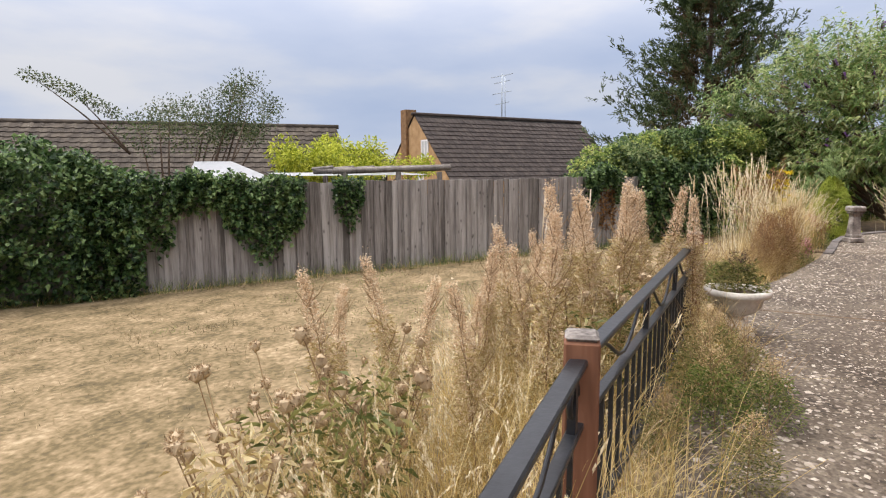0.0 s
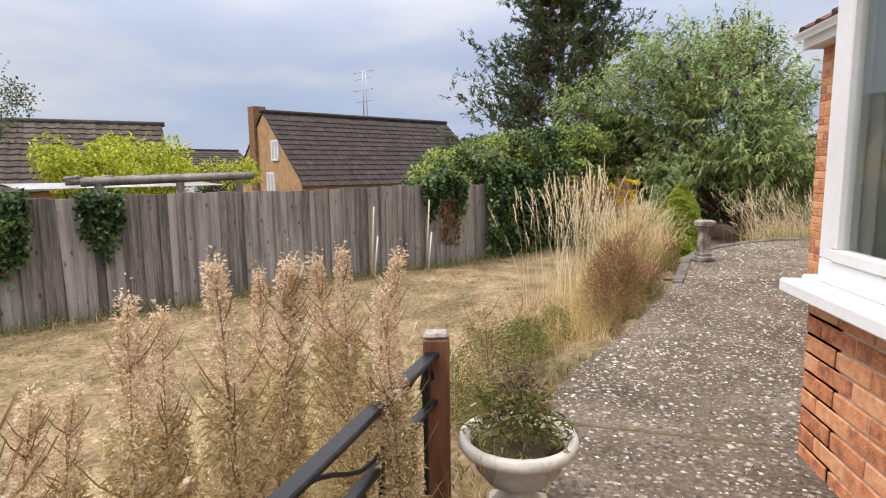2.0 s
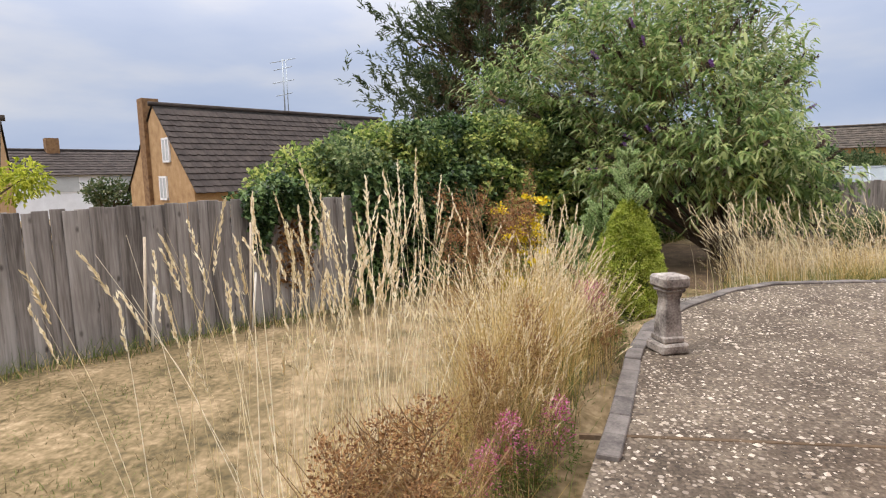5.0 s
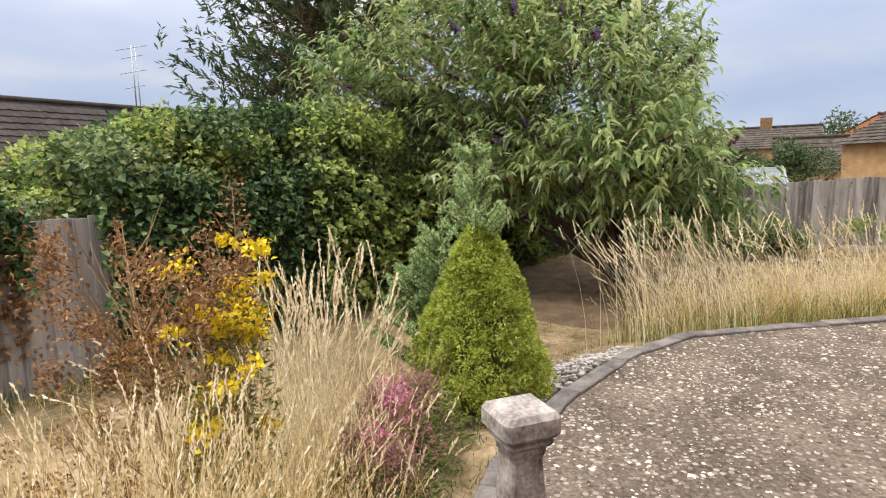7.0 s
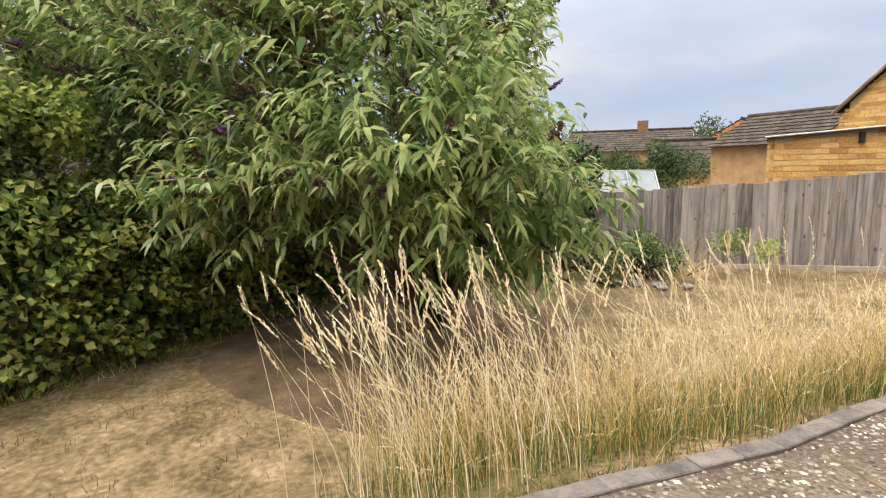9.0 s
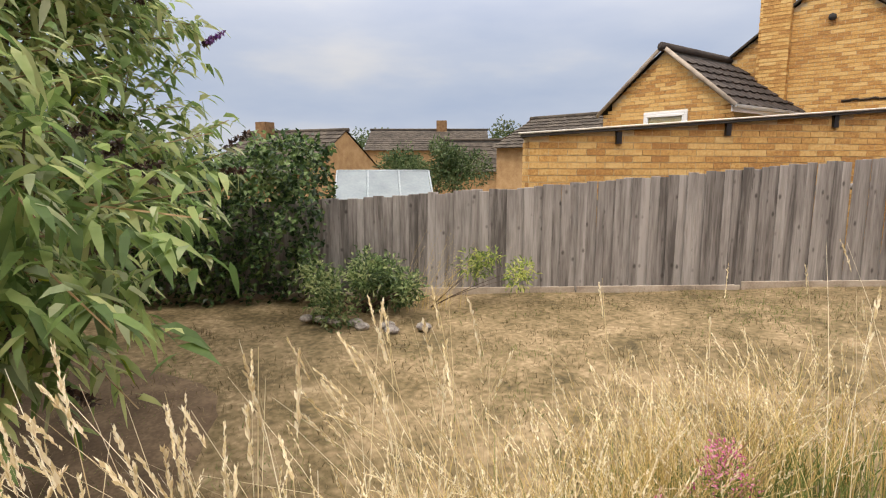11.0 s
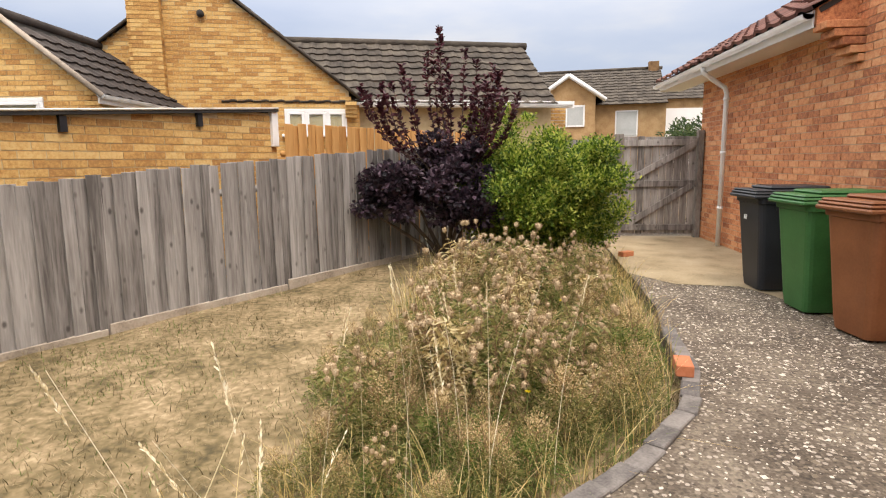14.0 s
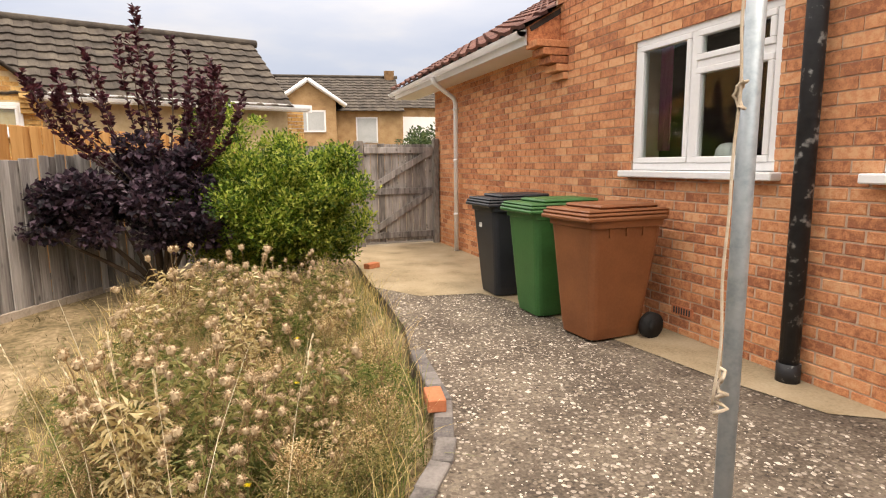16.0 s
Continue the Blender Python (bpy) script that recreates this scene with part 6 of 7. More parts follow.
# west bed
c = [(-4.1 - 0.35 * math.sin(i * 1.7) ** 2, -0.6 + 0.42 * i) for i in range(10)]
x, y = clumped(2900, c, 0.2)
x, y = off_patio(x, y)
grass_bed("tall pale dry grass along the curved kerb", x, y, 0.22, 0.72, (-0.1, -0.04), M["straw"], M["pale_straw"], 0.11, spread=0.3, width=0.0042)
x, y = clumped(4600, c, 0.26)
x, y = off_patio(x, y, 0.03)
grass_bed("green grass at the foot of the dry stalks", x, y, 0.1, 0.38, (0, 0), M["green_tuft"], name="green_grass", width=0.006, spread=0.4)
x, y = clumped(330, [(-4.0, -0.9), (-4.2, -0.5), (-3.95, -0.3), (-4.4, 0.2), (-4.3, 0.9), (-4.5, 1.6)], 0.18)
grass_bed("arching pale grass stalks", x, y, 0.75, 1.15, (-0.22, -0.2), M["pale_straw"], M["pale_straw"], 0.16, spread=0.22, width=0.005)
x, y = clumped(40, [(-3.9, 2.9), (-3.9, 3.7), (-3.4, 4.6), (-4.2, 1.9)], 0.25)
grass_bed("single tall grass stalks", x, y, 0.8, 1.2, (-0.05, 0.0), M["pale_straw"], M["pale_straw"], 0.14, spread=0.15)
x, y = RNG.uniform(-4.3, -1.9, 5200), RNG.uniform(3.9, 9.6, 5200)
x, y = off_patio(x, y, 0.05)
grass_bed("dry undergrowth grass beside the kerb", x, y, 0.12, 0.42, (0, 0), M["straw"], None, name="undergrowth_grass", width=0.005, spread=0.4)
x, y = RNG.uniform(-4.2, -1.9, 6500), RNG.uniform(3.9, 9.8, 6500)
x, y = off_patio(x, y, 0.04)
grass_bed("green undergrowth grass beside the kerb", x, y, 0.08, 0.3, (0, 0), M["green_tuft"], name="undergrowth_grass", width=0.006, spread=0.55)
# railing bed
x, y = clumped(3000, [(7.4 - 0.35 * i, -5.95 - 0.12 * math.sin(i)) for i in range(12)], 0.28)
x, y = off_patio(x, y, 0.12)
grass_bed("fine dry grass among the tall weeds", x, y, 0.25, 0.75, (0, 0), M["straw"], M["pale_straw"], 0.06, spread=0.3)
x, y = clumped(900, [(7.0, -5.35), (6.6, -5.3), (5.6, -5.15), (5.0, -5.0)], 0.14)
grass_bed("dry grass growing through the railing", x, y, 0.15, 0.45, (0.05, 0.1), M["straw"], None, spread=0.5, zfun=lambda a, b: np.zeros_like(a))


def weed(name, label, h, spread, seed, green=0.5, mats=("weed", "seed"), n=900, stalk=0.006, branches=10, fluff=1.0, umbel=False):
    """A tall bushy weed: one stalk with steep side shoots, leaves below and pale seed fluff above."""
    g = np.random.default_rng(seed)
    root = thing(name, label, "weed")
    bm = bmesh.new()
    bend = g.normal(size=2) * 0.06 * h
    def axis(t):
        return np.array((bend[0] * t * t, bend[1] * t * t, h * t))
    bm_tube(bm, [axis(t) for t in np.linspace(0, 1, 5)], [stalk, stalk * 0.9, stalk * 0.7, stalk * 0.5, stalk * 0.3], 5)
    tips = []
    for i in range(branches):
        t = g.uniform(0.3, 0.92)
        a = g.uniform(0, 2 * math.pi)
        L = spread * (1.15 - t) * g.uniform(0.8, 1.5) + 0.05
        p0 = axis(t)
        p1 = p0 + np.array((math.cos(a) * L, math.sin(a) * L, L * 1.3))
        bm_tube(bm, [p0, (p0 + p1) / 2 + np.array((math.cos(a), math.sin(a), -0.3)) * L * 0.1, p1], [stalk * 0.5, stalk * 0.4, stalk * 0.2], 4)
        tips.append((p0, p1))
    tagged(part("stalk", bm, M["stalk"], root), kind="stuff")
    for mat, share, lo, hi, nm in ((mats[0], green, 0.08, 0.75, "leaves"), (mats[1], 1 - green, 0.4, 1.02, "seed_fluff")):
        m = int(n * share)
        t = g.uniform(lo, hi, m)
        r = spread * np.clip(1.25 - t, 0.25, 1) * g.uniform(0, 1, m) ** 0.6
        a = g.uniform(0, 2 * math.pi, m)
        if umbel and nm != "leaves":
            c_ = g.uniform(size=(16, 3))
            k_ = g.integers(0, 16, m)
            t = 0.62 + 0.38 * c_[k_, 0] + g.normal(size=m) * 0.02
            r = spread * (0.25 + 1.1 * c_[k_, 1] * t) + g.normal(size=m) * 0.03
            a = 6.28 * c_[k_, 2] + g.normal(size=m) * 0.16
        p = np.stack([bend[0] * t * t + r * np.cos(a), bend[1] * t * t + r * np.sin(a), h * t + g.normal(size=m) * 0.02], 1)
        w = np.stack([np.cos(a), np.sin(a), np.full(m, 0.5)], 1) + g.normal(size=(m, 3)) * 0.7
        if nm == "leaves":
            leaves(nm, p, w, g.uniform(0.022, 0.05, m), 0.006, M[mat], root, 0.3)
        else:
            leaves(nm, p, w, g.uniform(0.008, 0.018, m) * fluff, 0.0075 * fluff, M[mat], root, 0.1)
    return root


def thistle(name, label, h, seed, heads=14, green="weed", head_mat="rust"):
    g = np.random.default_rng(seed)
    root = thing(name, label, "weed")
    bm = bmesh.new()
    bm_tube(bm, [(0, 0, 0), (0.01, 0.01, h * 0.4), (0.0, 0.02, h * 0.7)], [0.005, 0.0042, 0.003], 5)
    tops = []
    for i in range(heads):
        t = g.uniform(0.25, 0.7)
        a = g.uniform(0, 2 * math.pi)
        L = h * g.uniform(0.2, 0.42)
        p0 = np.array((0.0, 0.0, h * t))
        p1 = p0 + np.array((math.cos(a) * L * 0.6, math.sin(a) * L * 0.6, L * 0.95))
        bm_tube(bm, [p0, (p0 + p1) / 2 + np.array((math.cos(a), math.sin(a), -0.4)) * L * 0.12, p1], [0.0028, 0.0022, 0.0018], 4)
        tops.append(p1)
    tagged(part("stalk", bm, M["stalk"], root), kind="stuff")
    for p in tops:
        hb = bmesh.new()
        bmesh.ops.create_icosphere(hb, subdivisions=1, radius=0.02)
        for v in hb.verts:
            v.co = Vector((v.co.x, v.co.y, v.co.z * 1.25)) * (1 + 0.25 * math.sin(v.co.x * 300 + v.co.z * 200)) + Vector(p)
        part("seed_head", hb, M[head_mat], root)
    q = np.concatenate([np.repeat(np.array(tops), 44, axis=0)])
    leaves("bristles", q, g.normal(size=q.shape) + np.array((0, 0, 0.6)), 0.03, 0.007, M["thistle"], root)
    m = 460
    t = g.uniform(0.05, 0.8, m)
    a = g.uniform(0, 2 * math.pi, m)
    r = h * 0.3 * t * g.uniform(0, 1, m)
    p = np.stack([r * np.cos(a), r * np.sin(a), h * t], 1)
    leaves("leaves", p, np.stack([np.cos(a), np.sin(a), np.full(m, 0.2)], 1) + g.normal(size=(m, 3)) * 0.4, g.uniform(0.03, 0.07, m), 0.0085, M[green], root, 0.4)
    return root


wv = [weed("tall_weed", "tall bushy dried weed with pale seed fluff", 1.35, 0.115, 100 + i, 0.36, ("weed_gold", "seed"), 4600, branches=24, fluff=1.12) for i in range(3)]
spots = [(6.2, -5.65, 0.8), (5.55, -5.5, 0.82), (5.3, -5.55, 0.8), (5.1, -5.4, 0.84), (4.92, -5.42, 0.8), (4.72, -5.5, 0.85), (4.55, -5.3, 0.8), (4.35, -5.42, 0.82), (5.75, -5.85, 0.78), (4.9, -5.75, 0.8), (4.4, -5.7, 0.82), (5.3, -5.9, 0.75), (5.53, -5.68, 0.88), (5.75, -6.05, 0.76), (6.0, -6.4, 0.8), (5.2, -6.2, 0.7), (5.95, -5.75, 0.7), (6.35, -6.2, 0.72), (4.6, -5.95, 0.75), (5.05, -6.0, 0.72), (6.5, -5.85, 0.68), (6.15, -6.0, 0.62), (6.4, -6.5, 0.8), (6.15, -6.7, 0.75), (5.0, -5.02, 0.7), (4.8, -5.2, 0.78)]
for i, (x, y, s) in enumerate(spots):
    src = wv[i % 3]
    m = pose(x, y, gz(x, y) - 0.02, 0, 0, 67 * i)
    if i < 3:
        src.matrix_basis = m @ Matrix.Scale(s, 4)
        tagged(src, group="tall weeds by the railing")
    else:
        src2 = copy_thing(src, m)
        src2.scale = (s, s, s)
# green shrubby weeds and thistles
tv = [thistle("thistle", "thistle gone to seed with dry brown bristly heads", 0.85, 200 + i, 15, "weed_gold" if i == 1 else "weed", "thistle") for i in range(3)]
tsp = [(6.95, -6.1, 1.08), (7.2, -6.35, 1.05), (6.75, -6.5, 1.0), (6.55, -6.25, 1.0), (7.35, -6.75, 0.8), (6.1, -6.7, 0.8), (5.9, -5.6, 0.95), (5.6, -5.75, 0.95), (5.4, -5.4, 0.9)]
for i in range(50):
    a = random.random()
    tsp.append((-2.5 - 1.3 * random.random() - 0.95 * max(0, 0.5 - a), 4.55 + 3.4 * a, random.uniform(0.5, 1.08)))
for i, (x, y, s) in enumerate(tsp):
    m = pose(x, y, gz(x, y) - 0.02, 0, 0, 71 * i)
    if i < 3:
        tv[i].matrix_basis = m @ Matrix.Scale(s, 4)
        tagged(tv[i], group="thistles gone to seed")
    else:
        c2 = copy_thing(tv[i % 3], m)
        c2.scale = (s, s, s)
wg_ = [weed("bushy_weed", "leafy green weed with small dry flower heads", 0.6, 0.26, 300 + i, 0.55, ("weed_green" if i else "weed", "weed_dry"), 2600, 0.005, 14) for i in range(2)]
gsp = [(2.9, -4.95, 0.9), (2.5, -4.75, 0.8), (2.2, -4.7, 0.75), (3.2, -5.15, 0.8), (5.9, -5.05, 0.62), (5.4, -4.95, 0.55), (5.62, -4.98, 0.64), (6.1, -5.0, 0.6), (4.3, -5.25, 0.7), (4.95, -5.15, 0.6), (3.6, -5.0, 0.7), (1.7, -4.5, 0.7), (6.3, -5.2, 0.5), (5.15, -4.85, 0.4), (5.75, -4.85, 0.58), (6.0, -4.8, 0.5), (6.55, -4.95, 0.45), (4.75, -4.9, 0.45)]
for i in range(58):
    gsp.append((-2.35 - 1.7 * random.random(), 4.6 + 3.9 * random.random(), random.uniform(0.5, 0.85)))
for i in range(34):
    gsp.append((-3.35 - 1.05 * random.random(), 4.4 + 2.8 * random.random(), random.uniform(0.4, 0.66)))
gsp = [q for q in gsp if q[1] < 0 or edge_dist(np.array(q[0]), np.array(q[1])) > 0.18 and not bool(inside_patio(np.array(q[0]), np.array(q[1])))]
for i, (x, y, s) in enumerate(gsp):
    z0 = 0.0 if bool(inside_patio(np.array(x), np.array(y))) else gz(x, y) - 0.02
    m = pose(x, y, z0, 0, 0, 53 * i)
    if i < 2:
        wg_[i].matrix_basis = m @ Matrix.Scale(s, 4)
        tagged(wg_[i], group="leafy green weeds")
    else:
        c2 = copy_thing(wg_[i % 2], m)
        c2.scale = (s, s, s)
# dry brown dock and ragwort near the pedestal, pink valerian
rusty = weed("dry_dock", "rust-brown dried seed plant", 1.0, 0.27, 400, 0.1, ("weed_dry", "rust"), 2400, 0.005, 24, 1.3, True)
rsp = [(x, y, top - gz(x, y)) for x, y, top in ((-1.36, -3.67, 1.08), (-1.55, -3.72, 0.98), (-1.28, -3.9, 0.5), (0.75, -3.75, 0.3), (1.1, -3.95, 0.24), (-0.75, -3.0, 0.3), (-0.95, -2.98, 0.32))]
for i, (x, y, s) in enumerate(rsp):
    m = pose(x, y, gz(x, y) - 0.02, 0, 0, 80 * i)
    if i == 0:
        rusty.matrix_basis = m @ Matrix.Diagonal((0.8 * s, 0.8 * s, s, 1))
    else:
        copy_thing(rusty, m).scale = (0.8 * s, 0.8 * s, s)
golden = weed("dry_dock", "golden-brown dried bushy weed in the straw", 0.8, 0.26, 405, 0.45, ("weed_dry", "rust"), 3600, 0.005, 26, 1.1)
for i, (x, y, top) in enumerate(((1.2, -3.95, 0.6), (-0.12, -3.55, 0.55), (1.42, -4.0, 0.56), (1.55, -4.08, 0.46), (1.3, -3.86, 0.46), (1.1, -4.08, 0.52), (1.72, -4.12, 0.34), (0.2, -3.7, 0.42))):
    sc = (top - gz(x, y)) / 0.8
    m = pose(x, y, gz(x, y) - 0.02, 0, 0, 70 * i)
    if i == 0:
        golden.matrix_basis = m @ Matrix.Scale(sc, 4)
    else:
        copy_thing(golden, m).scale = (sc, sc, sc)
for i, (x, y, h) in enumerate(((-1.4, -3.43, 1.2), (-1.5, -3.5, 1.05), (-1.32, -3.5, 0.9))):
    h = h - gz(x, y)
    rag = weed("ragwort", "ragwort with bright yellow flowers turning rusty brown", h, 0.13, 410 + i, 0.6, ("weed_green", "rust"), 1200, 0.006, 14, 1.5)
    gq = np.random.default_rng(430 + i)
    cl = np.stack([gq.normal(size=11) * 0.07, gq.normal(size=11) * 0.07, gq.uniform(0.5, 0.95, 11) * h], 1)
    q = np.repeat(cl, 40, 0) + gq.normal(size=(440, 3)) * np.array((0.022, 0.022, 0.012))
    leaves("flower_head", q, gq.normal(size=(440, 3)) + np.array((0, 0, 0.6)), 0.026, 0.017, M["yellow"], rag, 0.0)
    rag.matrix_basis = pose(x, y, gz(x, y) - 0.02, 0, 0, 50 * i)
val_ = weed("valerian", "low flowering plant with magenta and faded pink heads", 0.45, 0.28, 420, 0.5, ("weed_green", "dull_pink"), 3000, 0.004, 16, 1.3)
val2 = weed("valerian", "low flowering plant with magenta and faded pink heads", 0.5, 0.22, 421, 0.5, ("weed_green", "magenta"), 800, 0.004, 16, 1.5)
vsp = [(-1.9, -2.95, 1.0), (-1.65, -3.05, 0.95), (-2.15, -2.85, 1.0), (-2.3, -3.05, 0.9), (-1.45, -2.95, 0.8), (0.25, -3.55, 0.5)]
for i, (x, y, s) in enumerate(vsp):
    m = pose(x, y, gz(x, y), 0, 0, 60 * i)
    if i == 0:
        val_.matrix_basis = m
    else:
        copy_thing(val_, m).scale = (s, s, s)
for i, (x, y, s) in enumerate([(-2.05, -3.0, 1.05), (0.1, -3.42, 0.7), (-4.1, 2.5, 0.8), (-1.5, -2.97, 0.85), (-1.8, -2.9, 0.95), (0.35, -3.62, 0.7), (-4.2, 2.2, 0.6), (0.55, -3.75, 0.6)]):
    m = pose(x, y, gz(x, y), 0, 0, 60 * i)
    if i == 0:
        val2.matrix_basis = m
    else:
        copy_thing(val2, m).scale = (s, s, s)
# yellow dandelion-like flowers among the weeds
for i, (x, y, z) in enumerate(((6.35, -5.62, 0.12), (5.75, -5.25, 0.25), (5.6, -4.95, 0.22), (5.5, -5.15, 0.12), (4.55, -5.35, 0.25), (2.45, -4.75, 0.32), (-2.95, 5.85, 0.25), (-3.1, 5.55, 0.3), (-3.2, 5.05, 0.2), (-2.9, 6.35, 0.33))):
    fl = thing("yellow_flower", "small yellow daisy flower on a thin stem", "flower", "yellow flowers in the weeds", at=(x, y, z))
    z0 = 0 if bool(inside_patio(np.array(x), np.array(y))) else gz(x, y)
    tube("stem", [(x, y, z0), (x, y, z)], 0.0025, M["weed"], fl, sides=4)
    q = np.tile(np.array([[x, y, z]]), (14, 1))
    an = np.linspace(0, 2 * math.pi, 14, endpoint=False)
    leaves("petals", q, np.stack([np.cos(an), np.sin(an), np.full(14, 0.35)], 1), 0.018, 0.009, M["yellow"], fl, 0.0)

# dwarf conifer with a reverting spruce leader
dc = thing("dwarf_conifer", "plump yellow-green dwarf conifer with a spiky spruce leader", "shrub", at=(-2.8, -2.42, -0.15))
g = np.random.default_rng(71)
nc = 840
z = g.uniform(0, 1, nc) ** 0.85
a = g.uniform(0, 2 * math.pi, nc)
rad = np.interp(z, [0, 0.12, 0.35, 0.62, 0.85, 1.0], [0.30, 0.345, 0.31, 0.215, 0.12, 0.03]) * (1 + 0.09 * np.sin(a * 5 + z * 9) + g.normal(size=nc) * 0.05)
cc = np.stack([-2.72 + rad * np.cos(a), -2.45 + rad * np.sin(a), -0.14 + z * 1.02], 1)
out_ = np.stack([np.cos(a), np.sin(a), 0.45 + 0 * a], 1)
k = 62
dd_ = unit(g.normal(size=(nc * k, 3)) + np.repeat(out_, k, axis=0) * 0.6)
p = np.repeat(cc, k, axis=0) + dd_ * np.repeat(g.uniform(0.024, 0.05, nc), k)[:, None] * np.array((1.0, 1.0, 0.7))
leaves("foliage", p, dd_ + g.normal(size=(nc * k, 3)) * 0.35 + np.array((0, 0, 0.2)), g.uniform(0.018, 0.036, nc * k), 0.011, M["dwarf"], dc, 0.1)
lathe("inner_mass", [(0.17, 0.0), (0.2, 0.12), (0.17, 0.36), (0.09, 0.66), (0.03, 0.85), (0.01, 0.9)], M["dwarf_core"], dc, at=(-2.72, -2.45, -0.14))
pp, ww = [], []
bm = bmesh.new()
for bx, by, h, z0 in ((-2.74, -2.47, 0.72, 0.70), (-3.1, -2.69, 0.95, -0.1), (-2.98, -2.82, 0.8, -0.1), (-2.9, -2.66, 0.95, 0.05), (-3.15, -2.5, 0.75, 0.0)):
    bm_tube(bm, [(bx, by, z0 - 0.2), (bx, by, z0 + h)], [0.015, 0.004], 5)
    for k in range(44):
        t = g.uniform(0.0, 0.8) ** 0.8
        an = g.uniform(0, 2 * math.pi)
        L = (0.05 + (0.2 if z0 > 0.5 else 0.3) * (1 - t)) * g.uniform(0.8, 1.2)
        b0 = np.array((bx, by, z0 + h * t))
        b1 = b0 + np.array((math.cos(an) * L, math.sin(an) * L, L * 0.85))
        bm_tube(bm, [b0, b1], [0.005, 0.002], 4)
        for j in range(210):
            s = g.uniform(0.1, 1.02)
            pp.append(b0 + (b1 - b0) * s)
            ww.append(unit(g.normal(size=3)) + (b1 - b0) / L * 0.5)
    for j in range(260):
        s = g.uniform(0.3, 1)
        pp.append(np.array((bx, by, z0 + h * s)))
        ww.append(unit(g.normal(size=3)) + np.array((0, 0, 0.7)))
tagged(part("twig", bm, M["bark"], dc), kind="stuff")
leaves("spruce_needles", np.array(pp), np.array(ww), g.uniform(0.022, 0.036, len(pp)), 0.0075, M["spruce"], dc, 0.0)

m6 = set(scene.objects)
# shrubs near the gate
gb = np.concatenate([sub_blobs(200, (-2.8, 10.4, 0.9), (1.16, 1.0, 0.78), 0.155, 81), sub_blobs(40, (-2.85, 10.45, 0.8), (0.8, 0.7, 0.5), 0.32, 86), sub_blobs(12, (-3.2, 10.9, 1.75), (0.5, 0.4, 0.25), 0.14, 82)])
shrub("green_shrub", "rounded bright green evergreen shrub beside the path", "shrub", (-2.75, 10.5, gz(-2.75, 10.5)), gb, 75000, 0.055, 0.03, M["privet"], up=0.5, trunk=0.04, droop=0.1)
pb_ = np.concatenate([sub_blobs(30, (-4.0, 10.05, 0.95), (0.85, 0.55, 0.45), 0.24, 83), sub_blobs(8, (-4.75, 9.9, 0.75), (0.4, 0.3, 0.12), 0.16, 87), sub_blobs(7, (-3.95, 10.1, 1.45), (0.5, 0.35, 0.2), 0.17, 84)])
pb_[:, 5] *= 0.6
ps = shrub("purple_shrub", "dark purple-leaved smoke bush with upright plum shoots", "shrub", (-4.0, 10.25, gz(-4.0, 10.25)), pb_, 8000, 0.075, 0.06, M["purple"], trunk=0.04, droop=0.1)
g = np.random.default_rng(85)
pp, ww = [], []
bm = bmesh.new()
for i in range(30):
    f_ = g.uniform(-1, 1)
    x0, y0 = -3.95 + 0.28 * f_, 10.15 + g.normal() * 0.15
    hx, hy = 0.62 * f_ - 0.1 + g.normal() * 0.08, g.normal() * 0.18
    h = g.uniform(1.0, 1.55) * (1.12 - 0.5 * abs(f_))
    b0, b1 = np.array((x0, y0, 1.15)), np.array((x0 + hx, y0 + hy, 1.2 + h))
    sag = np.array((hx, hy, 0)) * 0.25
    bm_tube(bm, [b0, (b0 + b1) / 2 + sag, b1], [0.009, 0.007, 0.003], 4)
    for j in range(90):
        s_ = g.uniform(0.1, 1) ** 0.8
        an = g.uniform(0, 6.28)
        pp.append(b0 + (b1 - b0) * s_ + sag * 4 * s_ * (1 - s_))
        ww.append(np.array((math.cos(an), math.sin(an), 0.7)) * (1.25 - 0.5 * s_))
tagged(part("shoot", bm, M["bark"], ps), kind="stuff")
leaves("shoot_leaves", np.array(pp), np.array(ww), g.uniform(0.05, 0.09, len(pp)), 0.05, M["purple_red"], ps, 0.1)
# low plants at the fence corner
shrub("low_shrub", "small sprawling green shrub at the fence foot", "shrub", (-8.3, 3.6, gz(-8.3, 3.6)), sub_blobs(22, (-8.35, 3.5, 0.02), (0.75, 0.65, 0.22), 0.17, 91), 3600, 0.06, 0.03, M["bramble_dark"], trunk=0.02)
x, y = clumped(70, [(-8.2, 4.1), (-8.0, 4.3)], 0.1)
grass_bed("straggly arching stems at the fence foot", x, y, 0.4, 0.9, (0.35, 0.3), M["straw"], None, spread=0.25, name="straggly_stems")
sp_ = sub_blobs(8, (-7.5, 4.8, 0.25), (0.5, 0.5, 0.1), 0.13, 92)
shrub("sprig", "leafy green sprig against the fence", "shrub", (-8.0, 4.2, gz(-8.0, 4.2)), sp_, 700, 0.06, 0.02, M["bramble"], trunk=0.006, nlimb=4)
for i in range(8):
    bm = bmesh.new()
    bmesh.ops.create_icosphere(bm, subdivisions=2, radius=0.07)
    for v in bm.verts:
        v.co *= 1 + 0.3 * noise.noise(v.co * 6 + Vector((i, 0, 0)))
        v.co.z *= 0.55
    x, y = -8.35 + 0.13 * i, 3.0 + 0.1 * i + 0.1 * math.sin(i * 3)
    rk = part("rockery_stone", bm, M["stone"], None, smooth=False)
    rk.matrix_basis = pose(x, y, gz(x, y) + 0.02, 0, 0, 40 * i)
    tagged(rk, "mossy grey rockery stone at the lawn edge", "stone", "rockery stones")

settle(m6)
